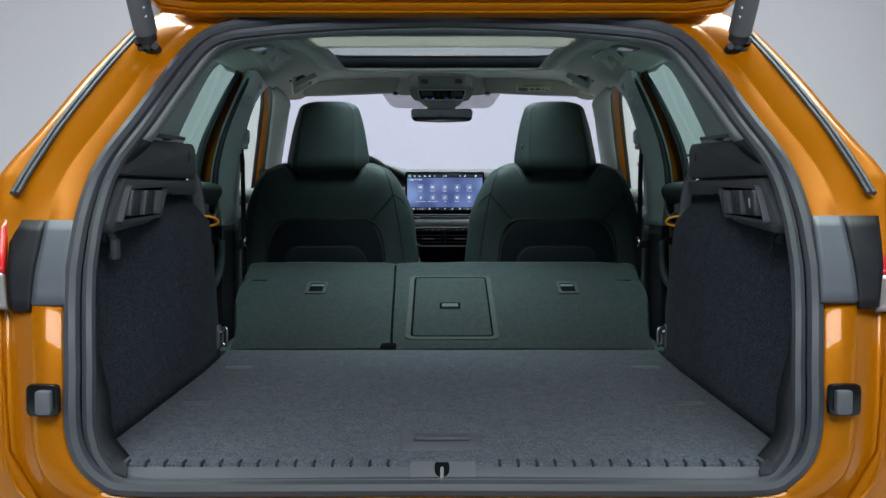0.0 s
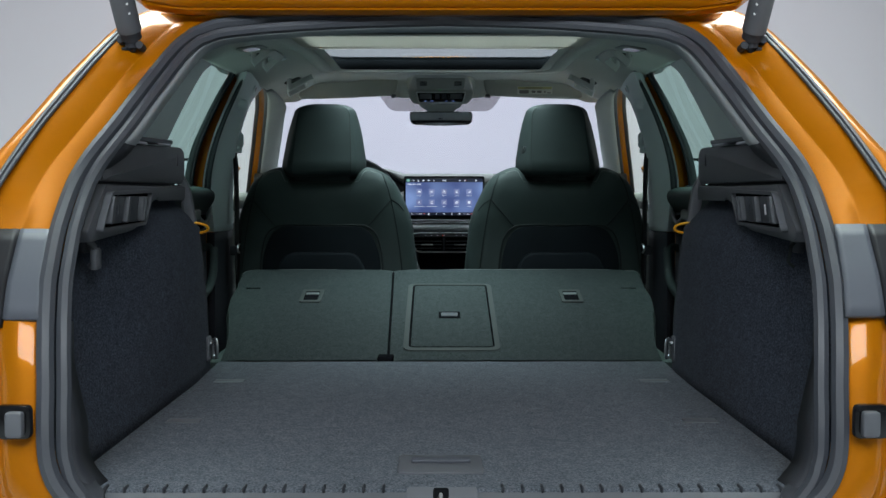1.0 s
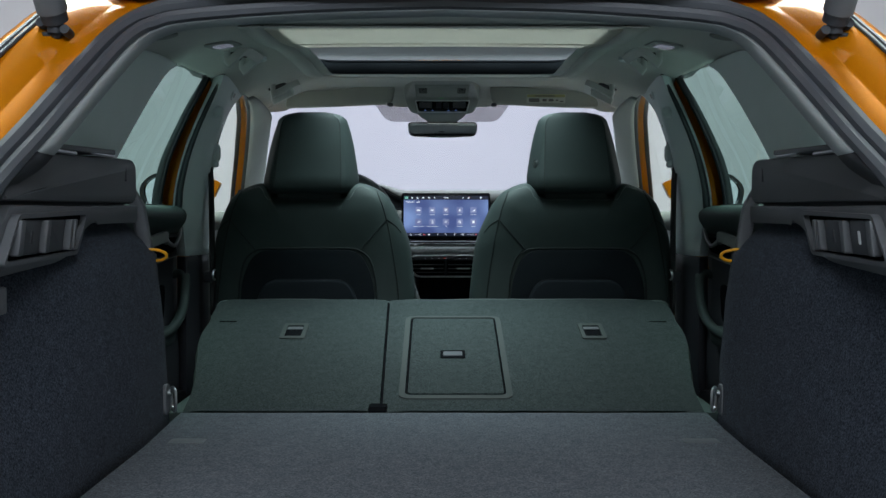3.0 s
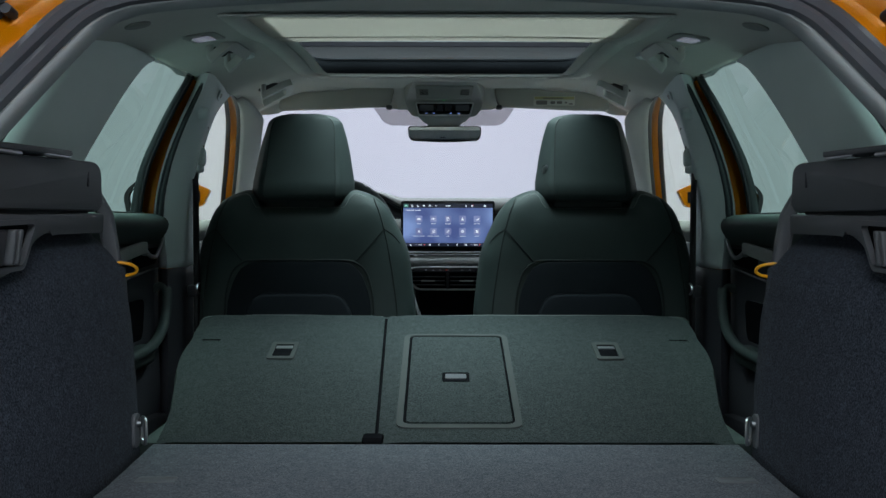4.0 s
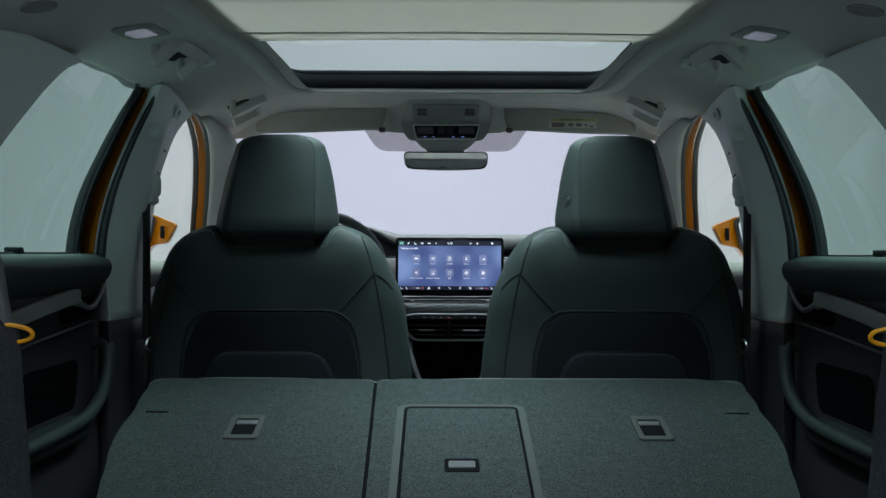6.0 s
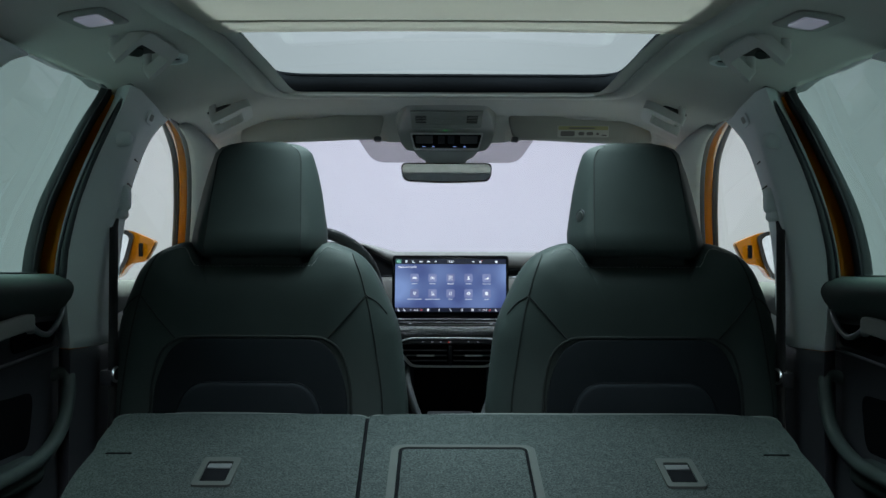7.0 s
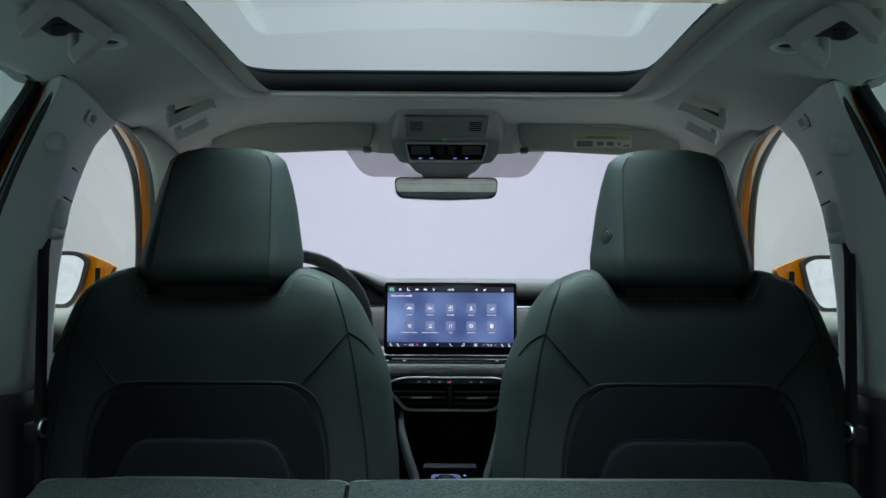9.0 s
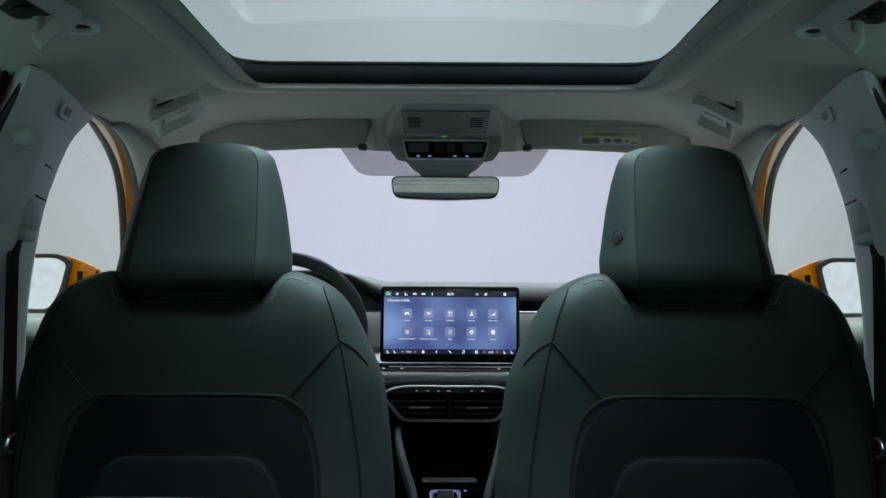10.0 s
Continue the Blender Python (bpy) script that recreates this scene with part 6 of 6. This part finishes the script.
    for u in (-0.0632, 0.0625):
        mark("button_tile", u - 0.0088, u + 0.0088, 1.0076, 1.0180, SCREEN_GREY, 0.0018, 0.0015, "dark grey button")
    warm = [line(-2.6, 3.6, -1.2, -2.4, 1.0), line(-1.2, -3.0, 3.0, -3.0, 1.0)]
    for u, k, sh in ((-0.1465, 0.9, warm), (-0.1300, 0.9, warm), (0.1290, 0.9, warm), (0.1460, 0.9, warm),
                     (-0.0632, 0.9, [[(-3.2, -3.6), (3.2, -3.6), (3.2, 0.6), (0, 4.0), (-3.2, 0.6)]]), (-0.0323, 0.9, [[(-3.6, 0.2), (3.6, 3.4), (0.6, -3.8), (-0.4, -0.6)]]),
                     (0.0, 0.85, [line(-2.6, 2.8, 2.8, -2.6, 0.8), disc(-2.6, 2.6, 1.5, 8), disc(2.6, -2.6, 1.5, 8)]), (0.0320, 0.9, [line(-1.6, -2.6, -1.6, 3.4, 0.5), line(2.6, -1.8, 2.6, 4.0, 0.5), line(-1.6, 3.2, 2.6, 3.9, 0.7), disc(-2.6, -2.8, 1.4, 8), disc(1.6, -2.0, 1.4, 8)]),
                     (0.0625, 0.9, [bar_at(a, b, 1.5, 1.5) for a in (-1.9, 1.9) for b in (-1.9, 1.9)])):
        drawing(u, low + 0.0008, sh, None, k, "climate_symbol")
    for u in (-0.1117, 0.0822):
        drawing(u, low + 0.0008, [bar_at(0, 0, 2.6, 0.6)], SCREEN_PALE, 1.0, "minus_symbol")
    for u in (-0.0822, 0.1114):
        drawing(u, low + 0.0008, [bar_at(0, 0, 2.6, 0.6), bar_at(0, 0, 0.6, 2.6)], SCREEN_RED, 1.0, "plus_symbol")
    for body, u, v, size, align in (("Nastavení vozidla", -0.1485, 1.1312, 0.0074, "LEFT"), ("18:08", 0.0, 1.1462, 0.0078, "CENTER"), ("21.5", -0.0972, 1.0100, 0.0066, "CENTER"), ("21.5", 0.0967, 1.0100, 0.0066, "CENTER"),
                                    ("Parkování", 0.0, 1.0848, 0.0046, "CENTER"), ("Zvuk", 0.0, 1.0412, 0.0046, "CENTER")):
        c = bpy.data.curves.new("writing", "FONT")
        c.body, c.size, c.extrude, c.offset, c.align_x = body, size, 0.0001, 0.00012, align
        c.materials.append(SCREEN_WHITE)
        o = new("writing", c)
        o.parent = pane
        o.matrix_parent_inverse = Matrix()
        o.matrix_basis = Matrix.Translation(face(u, v, 0.0030)) @ pose(0, 0, 0, 90 - 5.7, 0, 0)
    # slider strip below the screen
    st = thing("slider_strip", "black touch slider strip below the screen", "touch slider")
    part("bar", plate(rounded([(-0.158, 0.990), (0.188, 0.990), (0.182, 0.972), (-0.152, 0.972)], 0.006), lambda u, v, d: (u, 4.262 + (v - 0.98) * 0.6 - d, v), 0.012, 0.003), PIANO, st)
    part("bright_line", plate(rect(-0.128, 0.158, 0.9785, 0.9808, 0.001), lambda u, v, d: (u, 4.262 + (v - 0.98) * 0.6 - d - 0.012, v), 0.001), SATIN, st, "thin bright line")
    for u in (-0.140, -0.098, 0.128):
        part("symbol", plate(rect(u - 0.004, u + 0.004, 0.9745, 0.977, 0.001), lambda u, v, d: (u, 4.262 + (v - 0.98) * 0.6 - d - 0.0122, v), 0.0006), LED_WHITE, st)
    # centre vents
    v = thing("centre_air_vent", "pair of black centre air vents in a chrome frame", "air vent")
    P = lambda u, w, d: (u, 4.222 - d, w)
    c = 0.0135
    out = rounded([(c - 0.162, 0.921), (c - 0.115, 0.939), (c + 0.115, 0.939), (c + 0.162, 0.921), (c + 0.112, 0.862), (c + 0.095, 0.858), (c - 0.095, 0.858), (c - 0.112, 0.862)], [0.006, 0.02, 0.02, 0.006, 0.02, 0.02, 0.02, 0.02], 4)
    inn = rounded([(c - 0.154, 0.9200), (c - 0.113, 0.9360), (c + 0.113, 0.9360), (c + 0.154, 0.9200), (c + 0.106, 0.8665), (c + 0.093, 0.8630), (c - 0.093, 0.8630), (c - 0.106, 0.8665)], [0.006, 0.02, 0.02, 0.006, 0.02, 0.02, 0.02, 0.02], 4)
    part("frame", frame_ring(out, inn, P, 0.022), SILVER_PLASTIC, v, "satin silver frame")
    # near-black sheet for the shade inside the vents
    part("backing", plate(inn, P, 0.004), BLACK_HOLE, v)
    for w in (0.876, 0.890, 0.904):
        h = lerp(w, (0.865, 0.100), (0.918, 0.148))
        for a, b in ((c - h, c - 0.008), (c + 0.008, c + h)):
            part("slat", box(a, b, 4.200, 4.217, w - 0.0015, w + 0.0015, 0.001, 1), TRIM_DARK, v)
    part("divider", box(c - 0.005, c + 0.005, 4.198, 4.217, 0.863, 0.918, 0.002, 1), TRIM_BLACK, v)
    for u in (c - 0.068, c + 0.064):
        part("tab", box(u - 0.024, u + 0.024, 4.192, 4.205, 0.8885, 0.8925, 0.0015, 1), SILVER_PLASTIC, v, "satin slider tab")
    keys = part("key_strip", plate(rounded([(c - 0.140, 0.921), (c - 0.108, 0.934), (c + 0.108, 0.934), (c + 0.140, 0.921)], 0.004), lambda u, w, d: P(u, w, d + 0.004), 0.014, 0.002), TRIM_BLACK, v)
    for k in range(9):
        u = c - 0.100 + k * 0.025
        part("key_gap", plate(rect(u - 0.0126, u - 0.0120, 0.922, 0.933, 0.0002, 1), lambda u, w, d: P(u, w, d + 0.0182), 0.0003), SEAM, keys)
        if k not in (0, 5, 8):
            part("symbol", plate(rect(u - 0.0028, u + 0.0028, 0.9270, 0.9288, 0.0008), lambda u, w, d: P(u, w, d + 0.0184), 0.0004), LED_WHITE, keys)
    part("hazard_symbol", plate([(c - 0.007, 0.9262), (c - 0.001, 0.9262), (c - 0.004, 0.9305)], lambda u, w, d: P(u, w, d + 0.0184), 0.0004), LED_RED, keys, "red triangle")
    # centre console
    k = thing("centre_console", "black centre console with grey side rails and a tray", "centre console")
    for s_ in (-1, 1):
        bm = bmesh.new()
        tube(bm, smooth_line([(c + s_ * 0.118, 4.22, 0.845), (c + s_ * 0.112, 4.14, 0.812), (c + s_ * 0.090, 4.0, 0.770), (c + s_ * 0.072, 3.90, 0.738), (c + s_ * 0.066, 3.78, 0.700), (c + s_ * 0.066, 3.5, 0.64)], 4), bar(0.014, 0.034, 0.4))
        part("side_rail", bm, FRAME_GREY, k, "grey padded rail")
    part("body", box(c - 0.115, c + 0.115, 3.35, 4.28, 0.27, 0.60, 0.02), TRIM_BLACK, k)
    # tray floor and wall carry the tray's darkness as near-black colour
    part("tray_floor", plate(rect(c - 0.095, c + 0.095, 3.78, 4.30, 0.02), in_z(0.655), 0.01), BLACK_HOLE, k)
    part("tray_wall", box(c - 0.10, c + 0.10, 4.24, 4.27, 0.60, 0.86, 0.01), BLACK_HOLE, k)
    part("tray_edge", plate(rounded([(-0.048, 0.782), (0.072, 0.782), (0.064, 0.755), (-0.040, 0.755)], 0.008), lambda u, v, d: (u, 4.04 + (0.77 - v) * 0.3 - d, v - 0.02), 0.05, 0.004), SMOKED, k, "glossy black tray lip")
    part("port_symbol", box(0.042, 0.047, 3.985, 3.989, 0.7425, 0.7445, 0), LED_BLUE, k)
    g = thing("gear_selector", "small chrome-framed gear selector on the console", "gear selector")
    o, i = rect(-0.028, 0.034, 3.80, 3.92, 0.012), rect(-0.021, 0.027, 3.812, 3.908, 0.008)
    gp = lambda u, v, d: (u, v, 0.712 + (v - 3.80) * 0.30 + d)
    part("base", plate(o, lambda u, v, d: gp(u, v, d - 0.16), 0.16), TRIM_BLACK, g)
    part("frame", frame_ring(o, i, gp, 0.010), CHROME, g, "chrome frame")
    part("lever", plate(rect(-0.014, 0.020, 3.83, 3.89, 0.008), gp, 0.026, 0.006), SMOKED, g)


def screen_cloth(name, dark, light, strength, size=11.0):
    m, t, b = material(name)
    c, f = noise_mix(t, size, dark, light, 1.0, 0.36, 0.68)
    t.links.new(c, b.inputs["Emission Color"])
    b.inputs["Base Color"].default_value = (0.01, 0.01, 0.015, 1)
    b.inputs["Emission Strength"].default_value = strength
    b.inputs["Roughness"].default_value = 0.15
    return m


SCREEN_BLUE = screen_cloth("screen_blue", (0.058, 0.088, 0.25), (0.19, 0.29, 0.57), 1.0, 9.0)
SCREEN_NAVY = screen_cloth("screen_navy", (0.004, 0.006, 0.016), (0.010, 0.014, 0.035), 1.0)
SCREEN_TILE = screen_cloth("screen_tile", (0.15, 0.18, 0.36), (0.23, 0.29, 0.52), 1.0)
SCREEN_GREY = screen_cloth("screen_grey", (0.020, 0.024, 0.045), (0.030, 0.034, 0.060), 1.0)
SCREEN_PALE = glow("screen_pale", (0.55, 0.64, 0.85), 0.8)
SCREEN_MINT = glow("screen_mint", (0.45, 0.95, 0.80), 0.9)
SCREEN_WHITE = glow("screen_white", (0.80, 0.88, 1.0), 1.0)
SCREEN_GREEN = glow("screen_green", (0.03, 0.16, 0.14), 0.6)
SCREEN_RED = glow("screen_red", (0.9, 0.12, 0.12), 0.8)
dashboard()


def steering_wheel():
    t = thing("steering_wheel", "dark leather steering wheel on the driver's side", "steering wheel")
    m = Matrix.Translation((-0.360, 4.06, 1.060)) @ Matrix.Rotation(radians(-24), 4, "X")
    R = 0.182
    bm = bmesh.new()
    tube(bm, [m @ Vector((R * a, 0, R * b)) for a, b in circle(1.0, 40)], circle(0.0155, 10), True, tuple(m.to_3x3() @ Vector((0, 1, 0))))
    part("rim", bm, LEATHER_EDGE, t)
    bm = box(-0.075, 0.075, -0.01, 0.05, -0.06, 0.05, 0.02, 3, m)
    hub = part("hub", bm, TRIM_BLACK, t)
    for a, b in ((0.06, 0.17), (-0.17, -0.06)):
        part("spoke", box(a, b, 0.0, 0.02, -0.02, 0.012, 0.006, 2, m), SATIN_GREY, t)
    part("spoke", box(-0.015, 0.015, 0.0, 0.02, -0.172, -0.05, 0.006, 2, m), SATIN_GREY, t)
    part("column", rod([m @ Vector((0, 0.03, 0)), m @ Vector((0, 0.34, 0.0))], 0.035, 10), TRIM_BLACK, t)


steering_wheel()


def cabin_floor():
    bm = bmesh.new()
    grid(bm, [[(x, y, 0.262 + 0.004 * noise.noise((x * 4, y * 4, 0))) for x in np.linspace(-0.76, 0.76, 9)] for y in np.linspace(2.3, 4.6, 9)])
    tagged(part("cabin_floor", bm, CARPET_SIDE, None, solid=0.01), "black carpet floor of the cabin", "carpet", kind="structure")


cabin_floor()

# ---------------------------------------------------------------- things round the rear opening
def rear_things():
    for s in (-1, 1):
        # gas strut
        t = thing("gas_strut", "black gas strut holding the tailgate open", "gas strut", "gas struts")
        a, b = Vector((s * 0.560, 1.968, 1.372)), Vector((s * 0.585, 1.62, 1.86))
        d = (b - a).normalized()
        part("tube", rod([a + d * 0.012, a + d * 0.5], 0.0215, 16), TRIM_DARK, t)
        part("collar", rod([a - d * 0.004, a + d * 0.020], 0.0185, 16), TRIM_BLACK, t)
        bm = bmesh.new()
        bmesh.ops.create_uvsphere(bm, u_segments=12, v_segments=8, radius=0.007, matrix=Matrix.Translation((s * 0.560, 1.975, 1.350)))
        part("ball", bm, TRIM_BLACK, t)
        part("bolt", rod([(s * 0.552, 1.985, 1.354), (s * 0.578, 1.968, 1.348)], 0.0045, 8), TRIM_BLACK, t)
        for o, up in ((-0.016, 0.0), (0.018, 0.010)):
            part("lug", rod([(s * (0.560 + o), 1.962, 1.356 + up), (s * (0.560 + o), 1.985, 1.352 + up)], 0.007, 10), TRIM_BLACK, t)
        part("socket", rod([(s * 0.560, 1.972, 1.352), (s * 0.560, 1.968, 1.375)], 0.012, 10), TRIM_BLACK, t)
        for k in range(6):
            p = a + d * (0.045 + 0.018 * k) + Vector((-s * 0.012, -0.0175, -0.003))
            part("printed_mark", box(-0.0022, 0.0022, -0.0015, 0.0015, -0.003, 0.003, 0.001, 1, Matrix.Translation(p)), WHITE_PRINT, t)
        # rain channel strip
        r = thing("rain_channel", "black rubber strip in the painted rear pillar", "rubber strip", "pillar rubber strips")
        line = smooth_line([(s * x, rear_y(z) - 0.048, z) for x, z in ((0.592, 1.386), (0.619, 1.318), (0.640, 1.262), (0.663, 1.194), (0.680, 1.122), (0.687, 1.078))], 5)
        for name, o, w in (("bead", 0.0, 0.0045), ("bead", 0.0085, 0.0035)):
            bm = bmesh.new()
            tube(bm, [p + Vector((-s * o, 0.004, 0)) for p in line], circle(w, 8))
            part(name, bm, RUBBER, r)
        # tail lamp and its inner panel
        l = thing("tail_lamp", "red and clear tail lamp beside a black panel", "tail lamp", "tail lamps")
        prof = lambda x0, x1, z0, z1, lift, k0, k1: [[(s * x, rear_y(z) - lift + lerp(x, (0.56, 0), (0.66, 0.004), (0.75, 0.05), (0.84, 0.2)), z) for x in np.linspace(x0 - (1.036 - z) * k0, x1 - (1.036 - z) * k1, 7)] for z in np.linspace(z0, z1, 8)]
        for name, mat, x0, x1, z0, z1, lift, k0, k1, lab in (("inner_panel", GREY_PANEL, 0.582, 0.629, 0.914, 1.036, 0.011, 0.19, 0.12, "blue-grey plastic panel"), ("outer_panel", SMOKED, 0.630, 0.690, 0.906, 1.036, 0.013, 0.12, 0.36, "glossy black panel"),
                                                     ("red_lens", RED_LENS, 0.692, 0.82, 0.955, 1.030, 0.012, 0.36, 0.2, "red lens"), ("clear_lens", CLEAR_LENS, 0.692, 0.82, 0.905, 0.954, 0.012, 0.36, 0.2, "pale lens")):
            bm = bmesh.new()
            grid(bm, prof(x0, x1, z0, z1, lift, k0, k1))
            part(name, bm, mat, l, lab, solid=0.010, offset=-1.0 if s > 0 else 1.0)
        # buffer
        b = thing("rubber_buffer", "black rubber tailgate buffer on the painted rim", "buffer", "tailgate buffers")
        part("base", plate(rect(0.554, 0.602, 0.757, 0.804, 0.010), lambda u, v, d: (s * u, 1.482 - d, v), 0.014, 0.004), PIANO, b)
        part("pad", plate(rect(0.560, 0.584, 0.762, 0.797, 0.006), lambda u, v, d: (s * u, 1.468 - d, v), 0.014, 0.004), TRIM_DARK, b)
        # hinge and cable sleeve of the tailgate
        h = thing("tailgate_bracket", "orange painted tailgate mounting bracket at the roof edge", "bracket", "tailgate brackets")
        part("leaf", box(s * 0.359 - 0.022, s * 0.359 + 0.022, 2.10, 2.16, 1.474, 1.484, 0.004, 2), PAINT, h)
        for o in (-0.024, 0.024):
            part("arm", rod([(s * 0.359 + o, 2.115, 1.443), (s * 0.359 + o * 0.85, 2.11, 1.460), (s * 0.359 + o * 0.7, 2.105, 1.480)], 0.0035, 6), PAINT, h)
        c = thing("cable_sleeve", "grey corrugated cable sleeve running into the tailgate", "cable sleeve", "cable sleeves")
        line = smooth_line([(s * 0.04, 2.15, 1.449), (s * 0.10, 2.12, 1.451), (s * 0.17, 2.10, 1.457), (s * 0.225, 2.08, 1.472), (s * 0.27, 2.06, 1.50)], 12)
        bm = bmesh.new()
        rows = []
        for k, p in enumerate(line):
            r0 = 0.010 + (0.003 if k % 2 else 0.0)
            tt = (line[min(k + 1, len(line) - 1)] - line[max(k - 1, 0)]).normalized()
            sd = tt.cross(Vector((0, 0, 1))).normalized()
            uu = sd.cross(tt)
            rows.append([p + sd * r0 * a + uu * r0 * b2 for a, b2 in circle(1, 8)])
        grid(bm, rows, False, True)
        part("sleeve", bm, TRIM_DARK, c, smooth=20)
    # tailgate, raised
    g = thing("tailgate", "raised orange tailgate seen from inside, with its window", "tailgate")
    M = Matrix.Translation((0, 2.10, 1.474)) @ Matrix.Rotation(radians(-33), 4, "X")
    P = lambda u, v, d: tuple(M @ Vector((u, -v, d)))
    out = rounded([(-0.56, 0.0), (0.56, 0.0), (0.61, 0.25), (0.66, 0.62), (0.62, 1.10), (-0.62, 1.10), (-0.66, 0.62), (-0.61, 0.25)], [0.03, 0.03, 0.2, 0.1, 0.1, 0.1, 0.1, 0.2], 5)
    win = rounded([(-0.42, 0.10), (0.42, 0.10), (0.50, 0.25), (0.54, 0.50), (0.52, 0.58), (-0.52, 0.58), (-0.54, 0.50), (-0.50, 0.25)], [0.05, 0.05, 0.1, 0.05, 0.05, 0.05, 0.05, 0.1], 5)
    part("panel", frame_ring(out, win, P, 0.05), PAINT, g, "orange inner panel")
    part("window", plate([(q[0], q[1]) for q in win], lambda u, v, d: P(u, v, d + 0.03), 0.006), GLASS_REAR, g, "tinted rear window")
    ridge = ((2.085, 1.4405), (2.066, 1.4405), (2.056, 1.4445), (2.060, 1.4490), (2.052, 1.4530), (2.048, 1.4590), (2.054, 1.4640), (2.042, 1.4690), (2.030, 1.4790), (2.0, 1.4990), (1.93, 1.545))
    across = [-0.57, -0.565, -0.55, -0.52] + list(np.linspace(-0.48, 0.48, 13)) + [0.52, 0.55, 0.565, 0.57]
    bm = bmesh.new()
    grid(bm, [[(x, y - lerp(abs(x), (0.50, 0.0), (0.57, 0.03)), z + lerp(abs(x), (0.48, 0.0), (0.55, 0.006), (0.57, 0.022))) for x in across] for y, z in ((y, z - 0.009) for y, z in ridge)])
    part("edge_fold", bm, PAINT, g, solid=0.004, smooth=30)
    # small catch in the middle of the roof lining
    k = thing("roof_catch", "small grey catch in the rear roof lining", "catch")
    part("plate", plate([(0.016 * a, 2.22 + 0.012 * b) for a, b in circle(1, 14)], lambda u, v, d: (u, v, liner_z(u, v) - d), 0.004, 0.001), TRIM_DARK, k)


rear_things()
